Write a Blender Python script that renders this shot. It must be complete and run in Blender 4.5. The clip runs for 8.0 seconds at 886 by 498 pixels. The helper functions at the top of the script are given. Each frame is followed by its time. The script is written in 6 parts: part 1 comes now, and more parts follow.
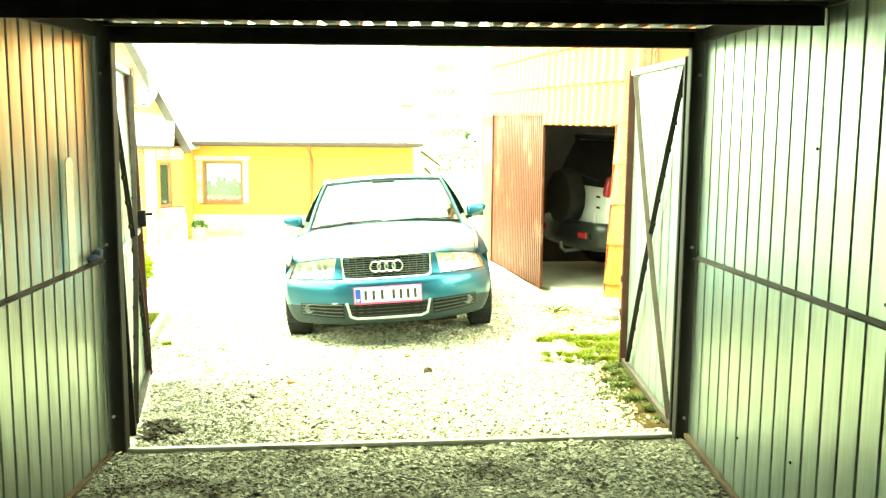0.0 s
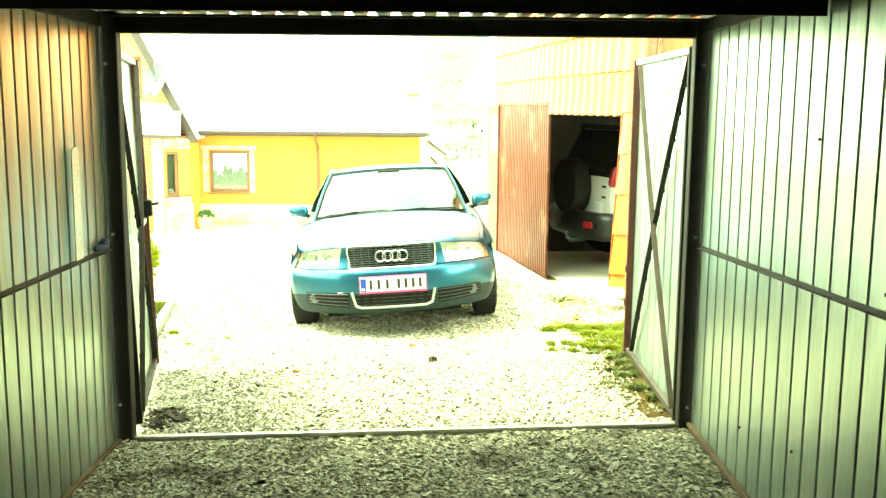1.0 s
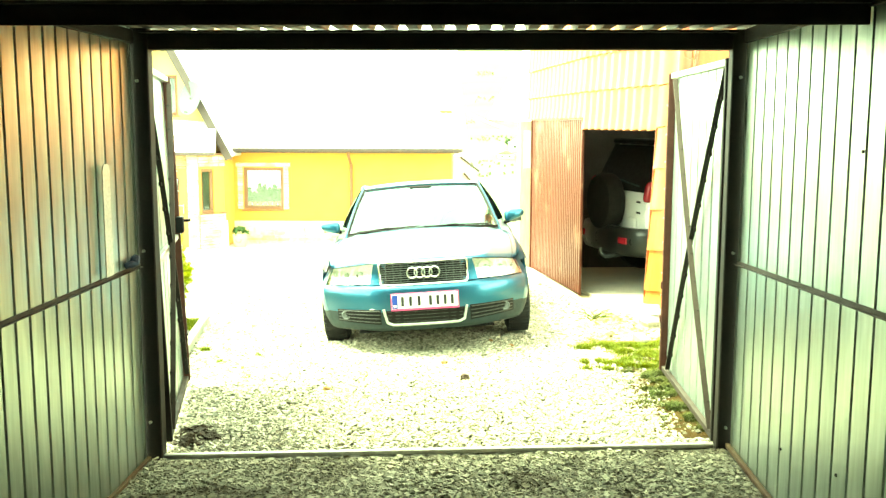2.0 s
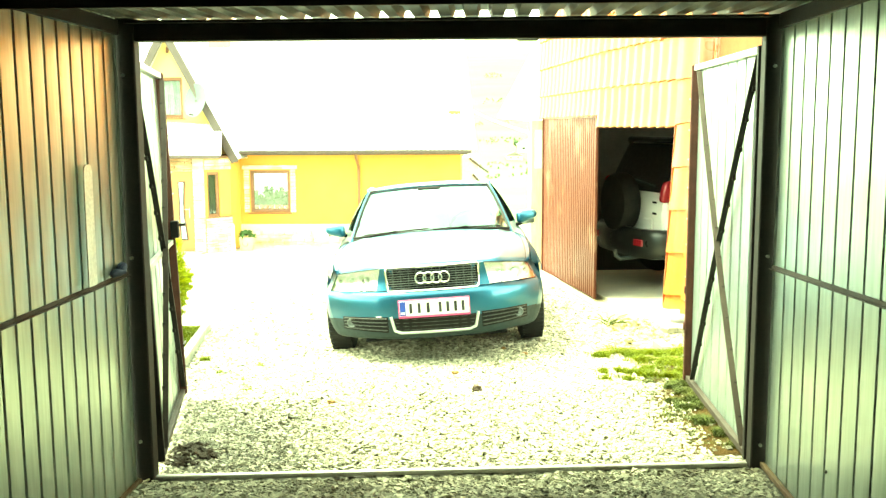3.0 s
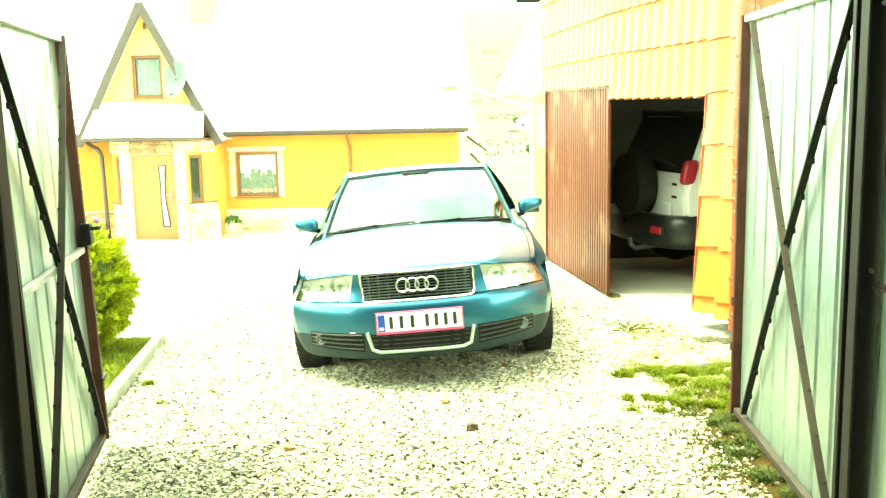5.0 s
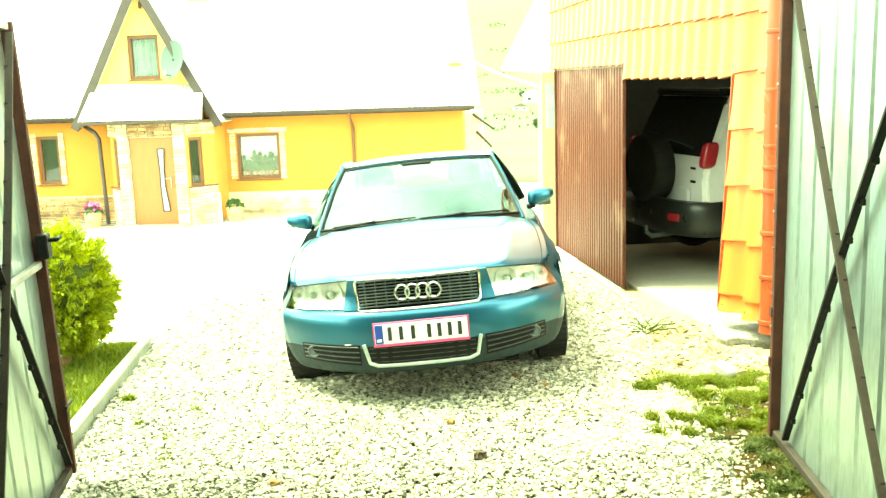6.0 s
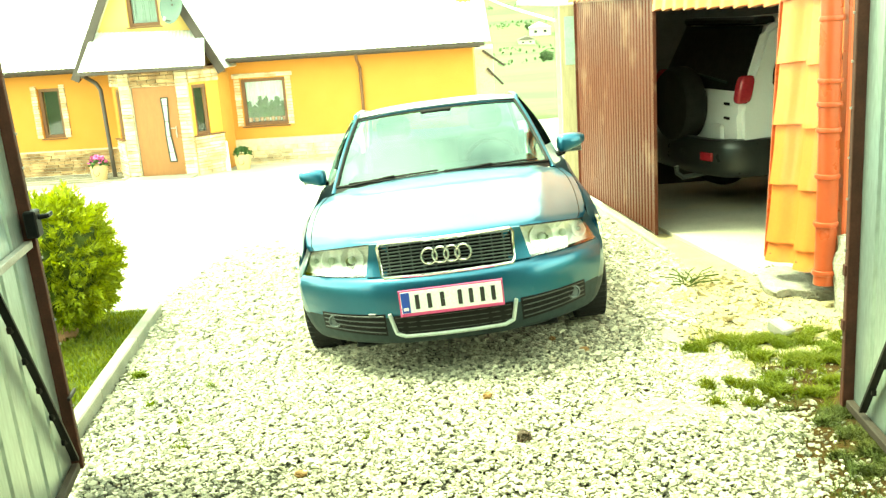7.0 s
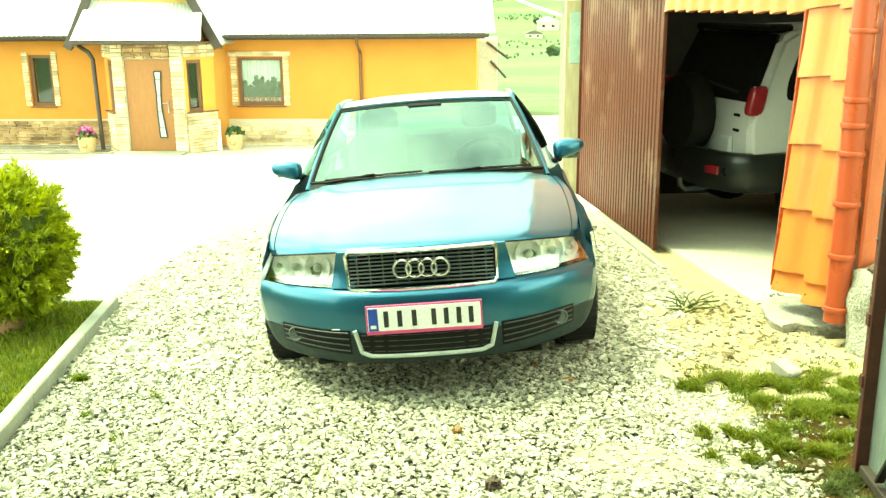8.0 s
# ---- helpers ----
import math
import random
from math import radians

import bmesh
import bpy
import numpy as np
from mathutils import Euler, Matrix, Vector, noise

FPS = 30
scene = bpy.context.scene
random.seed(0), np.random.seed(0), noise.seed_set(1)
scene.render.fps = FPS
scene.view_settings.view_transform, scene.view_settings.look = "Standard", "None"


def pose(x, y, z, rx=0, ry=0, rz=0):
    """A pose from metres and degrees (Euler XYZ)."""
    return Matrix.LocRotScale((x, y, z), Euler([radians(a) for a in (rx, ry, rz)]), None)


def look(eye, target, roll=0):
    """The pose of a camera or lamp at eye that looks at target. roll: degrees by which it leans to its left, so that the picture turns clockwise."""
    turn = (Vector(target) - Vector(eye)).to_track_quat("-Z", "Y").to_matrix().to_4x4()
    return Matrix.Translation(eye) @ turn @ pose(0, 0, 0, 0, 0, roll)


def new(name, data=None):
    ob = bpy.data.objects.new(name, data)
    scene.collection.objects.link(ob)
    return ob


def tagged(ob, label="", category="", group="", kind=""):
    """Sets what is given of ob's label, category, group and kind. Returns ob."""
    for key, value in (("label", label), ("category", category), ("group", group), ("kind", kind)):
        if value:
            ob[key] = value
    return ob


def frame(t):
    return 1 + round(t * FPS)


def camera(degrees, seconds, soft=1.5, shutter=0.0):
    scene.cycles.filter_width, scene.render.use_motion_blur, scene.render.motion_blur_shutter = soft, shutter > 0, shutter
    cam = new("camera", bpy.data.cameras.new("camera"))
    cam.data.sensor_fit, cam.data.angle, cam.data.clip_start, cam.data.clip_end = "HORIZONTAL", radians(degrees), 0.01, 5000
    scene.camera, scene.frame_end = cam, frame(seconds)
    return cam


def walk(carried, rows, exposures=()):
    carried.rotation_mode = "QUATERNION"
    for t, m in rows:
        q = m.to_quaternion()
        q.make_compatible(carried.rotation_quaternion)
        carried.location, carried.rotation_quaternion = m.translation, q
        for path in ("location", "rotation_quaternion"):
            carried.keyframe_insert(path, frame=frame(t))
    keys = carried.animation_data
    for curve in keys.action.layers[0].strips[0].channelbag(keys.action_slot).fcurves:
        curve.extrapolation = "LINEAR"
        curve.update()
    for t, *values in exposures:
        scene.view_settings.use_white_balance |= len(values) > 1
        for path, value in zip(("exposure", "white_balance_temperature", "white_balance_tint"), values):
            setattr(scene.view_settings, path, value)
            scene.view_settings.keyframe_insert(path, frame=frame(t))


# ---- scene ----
cam = camera(50.2, 8.0, soft=1.4)
PATH = [
    (0, (0.117, 0.044, 1.741), (0.139, 2.025, 1.466), 0.5),
    (0.5, (0.124, 0.026, 1.741), (0.136, 2.005, 1.452), 0.5),
    (1, (0.131, 0.024, 1.745), (0.139, 2.002, 1.448), 0.5),
    (1.5, (0.141, 0.043, 1.745), (0.097, 2.024, 1.472), 0.4),
    (3, (0.123, 0.453, 1.702), (0.041, 2.434, 1.443), -0.3),
    (3.5, (0.067, 0.832, 1.693), (-0.035, 2.811, 1.424), -1.5),
    (4, (0.136, 1.213, 1.665), (0.092, 3.195, 1.4), -1.1),
    (4.5, (0.154, 1.484, 1.655), (0.078, 3.461, 1.365), -0.8),
    (6, (0.165, 2.312, 1.738), (0.064, 4.277, 1.382), -1.9),
    (6.5, (0.075, 2.574, 1.759), (-0.072, 4.519, 1.317), -2.2),
    (7, (0.047, 2.771, 1.767), (-0.081, 4.708, 1.284), -3.9),
    (7.5, (0.146, 3.034, 1.765), (0.075, 4.97, 1.27), -2.7),
    (8, (0.108, 3.28, 1.755), (-0.01, 5.211, 1.25), -0.5),
]
EXPO = [(0.0, 3.25, 8900, -38), (0.6, 3.20, 8850, -38), (1.0, 3.08, 8850, -38), (1.6, 3.20, 8800, -38), (3.0, 3.08, 8900, -38), (4.7, 2.85, 8600, -38), (6.0, 2.55, 8450, -39), (6.5, 2.32, 8700, -39), (7.5, 2.05, 8150, -39), (8.0, 1.86, 8250, -39)]
walk(cam, [(t, look(eye, target, roll)) for t, eye, target, roll in PATH], EXPO)

# ---- sky and sun: bright, hazy, mostly cloudy ----
SUN_EL, SUN_AZ = radians(64), radians(-80)      # high, to the left of the walk
world = bpy.data.worlds.new("sky")
scene.world = world
world.use_nodes = True
wt = world.node_tree
sky = wt.nodes.new("ShaderNodeTexSky")
sky.sky_type, sky.sun_disc = "NISHITA", False
sky.sun_elevation, sky.sun_rotation = SUN_EL, SUN_AZ
sky.air_density, sky.dust_density = 1.0, 4.0
hsv = wt.nodes.new("ShaderNodeHueSaturation")
hsv.inputs["Saturation"].default_value = 0.55
wt.links.new(sky.outputs[0], hsv.inputs["Color"])
cl = wt.nodes.new("ShaderNodeTexNoise")          # broken white cloud
cl.inputs["Scale"].default_value, cl.inputs["Detail"].default_value = 2.6, 7.0
wt.links.new(wt.nodes.new("ShaderNodeTexCoord").outputs["Generated"], cl.inputs["Vector"])
cr = wt.nodes.new("ShaderNodeMapRange")
cr.inputs[1].default_value, cr.inputs[2].default_value, cr.inputs[4].default_value = 0.33, 0.57, 0.95
wt.links.new(cl.outputs[0], cr.inputs[0])
cm = wt.nodes.new("ShaderNodeMix")
cm.data_type = "RGBA"
cm.inputs[7].default_value = (12.5, 12.6, 12.5, 1)
sep = wt.nodes.new("ShaderNodeSeparateXYZ")      # the cloud thins out overhead
wt.links.new(wt.nodes["Texture Coordinate"].outputs["Generated"], sep.inputs[0])
thin = wt.nodes.new("ShaderNodeMapRange")
thin.inputs[1].default_value, thin.inputs[2].default_value, thin.inputs[3].default_value, thin.inputs[4].default_value = 0.25, 0.95, 1.0, 0.5
wt.links.new(sep.outputs[2], thin.inputs[0])
cover = wt.nodes.new("ShaderNodeMath")
cover.operation = "MULTIPLY"
wt.links.new(cr.outputs[0], cover.inputs[0])
wt.links.new(thin.outputs[0], cover.inputs[1])
wt.links.new(cover.outputs[0], cm.inputs[0])
wt.links.new(hsv.outputs[0], cm.inputs[6])
wt.links.new(cm.outputs[2], wt.nodes["Background"].inputs[0])
wt.nodes["Background"].inputs[1].default_value = 0.155
sun = new("sun", bpy.data.lights.new("sun", "SUN"))
sun.data.energy, sun.data.angle, sun.data.color = 1.8, radians(15), (1.0, 0.95, 0.86)
sun_from = Vector((math.sin(SUN_AZ) * math.cos(SUN_EL), math.cos(SUN_AZ) * math.cos(SUN_EL), math.sin(SUN_EL)))
sun.matrix_world = look(sun_from * 40, (0, 0, 0))

# ---- materials ----
def M(name, base, rough=0.6, metal=0.0, other=None, scale=8.0, fine=90.0, bump=0.15, depth=0.01, mix=0.6,
      stretch=(1, 1, 1), island=0.0, coat=0.0, spec=0.5, objrand=0.0, stain=None, stain_scale=1.2, stain_lo=0.55, rvar=0.12, fvar=1.0):
    """A surface with variation at two scales, fine relief and uneven gloss."""
    m = bpy.data.materials.new(name)
    m.use_nodes = True
    nt = m.node_tree
    N, L = nt.nodes, nt.links
    b = N["Principled BSDF"]
    tc = N.new("ShaderNodeTexCoord")
    mp = N.new("ShaderNodeMapping")
    mp.inputs["Scale"].default_value = stretch
    L.new(tc.outputs["Object"], mp.inputs[0])
    n1, n2 = N.new("ShaderNodeTexNoise"), N.new("ShaderNodeTexNoise")
    for n, s, d in ((n1, scale, 5.0), (n2, fine, 3.0)):
        n.inputs["Scale"].default_value, n.inputs["Detail"].default_value = s, d
        L.new(mp.outputs[0], n.inputs["Vector"])
    other = other or tuple(c * 0.72 for c in base)
    ramp = N.new("ShaderNodeMapRange")
    ramp.inputs[1].default_value, ramp.inputs[2].default_value = 0.35, 0.65
    L.new(n1.outputs[0], ramp.inputs[0])
    mul = N.new("ShaderNodeMath")
    mul.operation = "MULTIPLY"
    mul.inputs[1].default_value = mix
    L.new(ramp.outputs[0], mul.inputs[0])
    mx = N.new("ShaderNodeMix")
    mx.data_type = "RGBA"
    mx.inputs[6].default_value, mx.inputs[7].default_value = (*base, 1), (*other, 1)
    L.new(mul.outputs[0], mx.inputs[0])
    fm = N.new("ShaderNodeMix")
    fm.data_type, fm.blend_type = "RGBA", "MULTIPLY"
    fm.inputs[0].default_value = 1.0
    fr = N.new("ShaderNodeMapRange")
    fr.inputs[1].default_value, fr.inputs[2].default_value, fr.inputs[3].default_value, fr.inputs[4].default_value = 0.3, 0.7, 1 - 0.16 * fvar, 1 + 0.1 * fvar
    L.new(n2.outputs[0], fr.inputs[0])
    L.new(mx.outputs[2], fm.inputs[6])
    L.new(fr.outputs[0], fm.inputs[7])
    out = fm.outputs[2]
    if stain:
        n3 = N.new("ShaderNodeTexNoise")
        n3.inputs["Scale"].default_value, n3.inputs["Detail"].default_value = stain_scale, 6.0
        L.new(tc.outputs["Object"], n3.inputs["Vector"])
        r3 = N.new("ShaderNodeMapRange")
        r3.inputs[1].default_value, r3.inputs[2].default_value = stain_lo, stain_lo + 0.14
        L.new(n3.outputs[0], r3.inputs[0])
        sm = N.new("ShaderNodeMix")
        sm.data_type = "RGBA"
        sm.inputs[7].default_value = (*stain, 1)
        L.new(r3.outputs[0], sm.inputs[0])
        L.new(out, sm.inputs[6])
        out = sm.outputs[2]
    if island or objrand:
        src = N.new("ShaderNodeNewGeometry").outputs["Random Per Island"] if island else N.new("ShaderNodeObjectInfo").outputs["Random"]
        r4 = N.new("ShaderNodeMapRange")
        amount = island or objrand
        r4.inputs[3].default_value, r4.inputs[4].default_value = 1 - amount, 1 + amount
        L.new(src, r4.inputs[0])
        im = N.new("ShaderNodeMix")
        im.data_type, im.blend_type = "RGBA", "MULTIPLY"
        im.inputs[0].default_value = 1.0
        L.new(out, im.inputs[6])
        L.new(r4.outputs[0], im.inputs[7])
        out = im.outputs[2]
    L.new(out, b.inputs["Base Color"])
    rr = N.new("ShaderNodeMapRange")
    rr.inputs[3].default_value, rr.inputs[4].default_value = max(rough - rvar, 0.02), min(rough + rvar, 1)
    L.new(n1.outputs[0], rr.inputs[0])
    L.new(rr.outputs[0], b.inputs["Roughness"])
    b.inputs["Metallic"].default_value = metal
    b.inputs["Specular IOR Level"].default_value = spec
    b.inputs["Coat Weight"].default_value = coat
    b.inputs["Coat Roughness"].default_value = 0.05
    if bump:
        bp = N.new("ShaderNodeBump")
        bp.inputs["Strength"].default_value, bp.inputs["Distance"].default_value = bump, depth
        L.new(n2.outputs[0], bp.inputs["Height"])
        L.new(bp.outputs[0], b.inputs["Normal"])
    return m


def glass(name, tint=(1, 1, 1), rough=0.0, facing=0.06, coat=(0.9, 0.9, 0.9)):
    """Window glass: clear, with gloss that grows towards grazing angles; facing is its gloss seen straight on."""
    m = bpy.data.materials.new(name)
    m.use_nodes = True
    nt = m.node_tree
    N, L = nt.nodes, nt.links
    N.remove(N["Principled BSDF"])
    tr, gl, mx, lw = (N.new("ShaderNode" + k) for k in ("BsdfTransparent", "BsdfGlossy", "MixShader", "LayerWeight"))
    tr.inputs[0].default_value = (*tint, 1)
    gl.inputs["Roughness"].default_value = rough
    gl.inputs["Color"].default_value = (*coat, 1)
    pw, ml = N.new("ShaderNodeMath"), N.new("ShaderNodeMath")
    pw.operation, ml.operation = "POWER", "MULTIPLY_ADD"
    pw.inputs[1].default_value = 4.0
    ml.inputs[1].default_value, ml.inputs[2].default_value = 1 - facing, facing
    lw.inputs[0].default_value = 0.5
    L.new(lw.outputs["Facing"], pw.inputs[0])
    L.new(pw.outputs[0], ml.inputs[0])
    L.new(ml.outputs[0], mx.inputs[0])
    L.new(tr.outputs[0], mx.inputs[1])
    L.new(gl.outputs[0], mx.inputs[2])
    L.new(mx.outputs[0], N["Material Output"].inputs[0])
    return m


galv = M("galvanised_sheet", (0.47, 0.545, 0.515), 0.33, 0.76, (0.34, 0.415, 0.39), 3.0, 60, 0.05, 0.003, stretch=(1, 1, 0.25), rvar=0.06)
galv_in = M("weathered_galvanised_sheet", (0.48, 0.55, 0.50), 0.32, 0.82, (0.35, 0.415, 0.37), 2.0, 45, 0.10, 0.004, stretch=(1, 1, 0.08), stain=(0.34, 0.24, 0.16), stain_scale=2.3, stain_lo=0.74, rvar=0.05)
iron = M("dark_painted_steel", (0.014, 0.013, 0.012), 0.6, 0.0, (0.028, 0.02, 0.016), 6, 120, 0.2, 0.003, spec=0.22)
rusty = M("rusty_brown_steel", (0.070, 0.022, 0.014), 0.7, 0.0, (0.030, 0.012, 0.008), 9, 120, 0.3, 0.003, spec=0.3)
brace_brown = M("brown_grey_steel", (0.048, 0.036, 0.027), 0.65, 0.0, (0.028, 0.019, 0.014), 9, 120, 0.3, 0.003, spec=0.3)
roofsheet = M("roof_sheet_underside", (0.10, 0.10, 0.09), 0.6, 0.3, None, 4, 60, 0.1)
zincrail = M("weathered_zinc_rail", (0.52, 0.54, 0.46), 0.5, 0.3, (0.36, 0.36, 0.30), 8, 120, 0.1, 0.002)
footrust = M("rusty_dirty_angle", (0.080, 0.045, 0.024), 0.85, 0.0, (0.14, 0.11, 0.065), 6, 90, 0.5, 0.004, spec=0.2)
sillsteel = M("worn_steel_sill", (0.42, 0.42, 0.40), 0.45, 0.6, (0.25, 0.22, 0.18), 8, 120, 0.2, 0.003)
gravel_soil = M("gravel_bed", (0.085, 0.079, 0.058), 0.95, 0, (0.042, 0.038, 0.028), 14, 55, 0.8, 0.03)
dust_glare_mat = M("gravel_dust_and_glare", (0.36, 0.325, 0.235), 0.95, 0, (0.27, 0.245, 0.175), 12, 90, 0.8, 0.015)
stone_mat = M("crushed_stone", (0.46, 0.437, 0.335), 0.9, 0, (0.30, 0.28, 0.21), 30, 160, 0.5, 0.004, island=0.5, spec=0.3, stain=(0.22, 0.22, 0.165), stain_scale=1.6, stain_lo=0.62)
stone_grey = M("grey_crushed_stone", (0.23, 0.225, 0.175), 0.9, 0, (0.13, 0.125, 0.095), 30, 160, 0.5, 0.004, island=0.6, spec=0.3)
stone_dirty = M("dirty_crushed_stone", (0.29, 0.277, 0.205), 0.95, 0, (0.14, 0.132, 0.098), 30, 160, 0.5, 0.004, island=0.55, spec=0.2, stain=(0.09, 0.08, 0.055), stain_scale=2.5, stain_lo=0.52)
lampwhite = M("lamp_reflector", (0.92, 0.93, 0.92), 0.30, 0.15, None, 9, 60, 0, mix=0.1)
sand_mat = M("sandy_soil", (0.46, 0.39, 0.22), 0.95, 0, (0.36, 0.285, 0.14), 5, 80, 0.9, 0.02, stain=(0.42, 0.33, 0.18), stain_scale=2.6, stain_lo=0.52)
earth_mat = M("bare_brown_earth", (0.062, 0.036, 0.010), 0.95, 0, (0.030, 0.019, 0.006), 7, 80, 0.9, 0.02, stain=(0.036, 0.040, 0.006), stain_scale=6.5, stain_lo=0.52, spec=0.08)
paving_stone = M("brown_grey_paving_slab", (0.24, 0.215, 0.17), 0.9, 0, (0.15, 0.13, 0.10), 2.0, 60, 0.4, 0.006, objrand=0.25)
pave_mat = M("pale_yard_paving", (0.55, 0.53, 0.49), 0.9, 0, (0.46, 0.44, 0.40), 1.2, 60, 0.4, 0.01)
meadow = M("meadow_grass", (0.060, 0.105, 0.030), 0.95, 0, (0.125, 0.150, 0.055), 0.035, 0.7, 0.3, 0.1, stretch=(0.35, 1.6, 1), mix=0.9)
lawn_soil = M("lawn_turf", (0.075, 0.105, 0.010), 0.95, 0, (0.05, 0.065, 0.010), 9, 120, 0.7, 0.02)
blade_mat = M("grass_blade", (0.118, 0.150, 0.003), 0.7, 0, (0.175, 0.178, 0.006), 5, 60, 0, island=0.35)
dark_blade_mat = M("dark_grass_blade", (0.048, 0.066, 0.004), 0.8, 0, (0.080, 0.076, 0.008), 5, 60, 0, island=0.4)
thuja_mat = M("thuja_leaf", (0.34, 0.36, 0.018), 0.6, 0, (0.17, 0.22, 0.015), 7, 60, 0, island=0.40)
bark = M("bark", (0.10, 0.07, 0.05), 0.9, 0, None, 20, 90, 0.5)
conc = M("concrete", (0.34, 0.33, 0.27), 0.9, 0, (0.22, 0.215, 0.17), 5, 90, 0.4, 0.006)
conc_in = M("dusty_concrete_floor", (0.52, 0.49, 0.39), 0.9, 0, (0.40, 0.375, 0.30), 2, 70, 0.2, 0.004, spec=0.2, stain=(0.50, 0.45, 0.33), stain_scale=1.7, stain_lo=0.52)
rough_conc = M("rough_old_concrete", (0.40, 0.385, 0.32), 0.95, 0, (0.25, 0.24, 0.195), 11, 60, 1.0, 0.02, stain=(0.16, 0.15, 0.12), stain_scale=14, stain_lo=0.64, spec=0.2)
brick_mat = M("old_white_brick", (0.27, 0.255, 0.22), 0.9, 0, (0.34, 0.29, 0.24), 9, 90, 0.4, 0.005)
orange_plaster = M("orange_plaster", (0.54, 0.235, 0.050), 0.9, 0, (0.50, 0.215, 0.045), 2, 140, 0.25, 0.004)
cream_plaster = M("pale_yellow_plaster", (0.66, 0.46, 0.17), 0.9, 0, None, 2, 140, 0.25, 0.004, mix=0.2)
yellow_plaster = M("yellow_plaster", (0.60, 0.285, 0.062), 0.9, 0, None, 2, 140, 0.25, 0.004, mix=0.2)
stoneclad = M("ledge_stone_cladding", (0.70, 0.61, 0.44), 0.85, 0, (0.48, 0.34, 0.20), 3.2, 60, 0.6, 0.01, objrand=0.30, mix=0.95)
stonebrown = M("brown_ledge_stone", (0.46, 0.31, 0.17), 0.85, 0, (0.20, 0.11, 0.05), 3.2, 60, 0.6, 0.01, objrand=0.35, mix=0.95)
mortar = M("stone_mortar", (0.58, 0.51, 0.39), 0.95, 0, None, 9, 80, 0.5)
brownwood = M("brown_window_wood", (0.16, 0.07, 0.03), 0.5, 0, (0.11, 0.045, 0.02), 5, 50, 0.2, stretch=(6, 6, 1))
door_brown = M("brown_door_panel", (0.30, 0.13, 0.045), 0.5, 0, (0.26, 0.11, 0.04), 4, 50, 0.1, stretch=(6, 6, 1))
whiteroof = M("pale_metal_roof", (0.62, 0.64, 0.63), 0.45, 0.2, (0.52, 0.55, 0.55), 1.5, 30, 0.05)
gutter_mat = M("dark_brown_gutter", (0.06, 0.045, 0.04), 0.5, 0.1, None, 5, 80, 0.1)
tile_orange = M("orange_metal_tile", (0.57, 0.175, 0.044), 0.36, 0.0, (0.50, 0.145, 0.036), 2, 60, 0.02, 0.002, fvar=0.25)
pipe_orange = M("brick_red_pipe", (0.36, 0.062, 0.023), 0.30, 0.0, (0.30, 0.050, 0.019), 5, 60, 0.02, fvar=0.3)
redboard = M("red_brown_boarding", (0.52, 0.13, 0.05), 0.6, 0, None, 4, 60, 0.2, stretch=(5, 5, 1))
brown_sheet = M("brown_ribbed_sheet", (0.080, 0.021, 0.013), 0.42, 0.0, (0.108, 0.032, 0.020), 2.2, 70, 0.05, 0.002, stretch=(1, 1, 0.5), stain=(0.17, 0.085, 0.058), stain_scale=2.6, stain_lo=0.55, fvar=0.6, spec=0.16)
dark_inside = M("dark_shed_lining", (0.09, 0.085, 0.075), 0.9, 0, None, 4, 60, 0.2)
pale_wood = M("pale_weathered_plank", (0.50, 0.42, 0.26), 0.8, 0, (0.36, 0.30, 0.18), 4, 60, 0.3, stretch=(8, 8, 1))
carpaint = M("teal_blue_metallic_paint", (0.028, 0.124, 0.210), 0.33, 0.80, (0.026, 0.115, 0.196), 4, 400, 0.0, coat=0.55, mix=0.3, rvar=0.03)
chrome = M("chrome", (0.75, 0.76, 0.76), 0.14, 1.0, None, 5, 60, 0, mix=0.2, rvar=0.05)
blackplastic = M("black_plastic", (0.009, 0.009, 0.009), 0.5, 0, None, 20, 200, 0.1, 0.001, spec=0.12)
greyplastic = M("grey_bumper_plastic", (0.013, 0.026, 0.029), 0.6, 0, None, 20, 200, 0.1, 0.001, spec=0.3)
rubber = M("tyre_rubber", (0.014, 0.014, 0.014), 0.85, 0, (0.03, 0.029, 0.027), 8, 90, 0.3, 0.002, spec=0.2)
alloy = M("alloy_rim", (0.5, 0.5, 0.5), 0.35, 0.9, None, 8, 90, 0.1)
platewhite = M("plate_white", (0.78, 0.78, 0.76), 0.4, 0, None, 20, 90, 0, mix=0.1)
plateblue = M("plate_blue", (0.02, 0.06, 0.35), 0.4, 0, None, 20, 90, 0)
platepink = M("plate_holder_pink", (0.55, 0.06, 0.20), 0.45, 0, None, 20, 90, 0)
ink = M("plate_black", (0.02, 0.02, 0.02), 0.5, 0, None, 20, 90, 0)
suvwhite = M("white_car_paint", (0.86, 0.86, 0.84), 0.35, 0, None, 4, 60, 0, coat=0.6, mix=0.1, fvar=0.15)
bumperblack = M("satin_black_bumper", (0.022, 0.024, 0.022), 0.32, 0, None, 8, 120, 0.05, 0.001, spec=0.5)
tailred = M("red_tail_lamp", (0.40, 0.022, 0.04), 0.15, 0, None, 30, 90, 0.1, coat=0.5)
seatcloth = M("grey_seat_cloth", (0.12, 0.12, 0.12), 0.9, 0, None, 20, 200, 0.2)
curtain_mat = M("white_net_curtain", (0.84, 0.86, 0.84), 0.9, 0, None, 12, 90, 0.2)
lace_mat = M("white_lace", (0.66, 0.74, 0.70), 0.9, 0, (0.40, 0.50, 0.46), 9, 40, 0.2)
dark_room = M("dim_room", (0.03, 0.032, 0.03), 0.9, 0, None, 2, 20, 0.1)
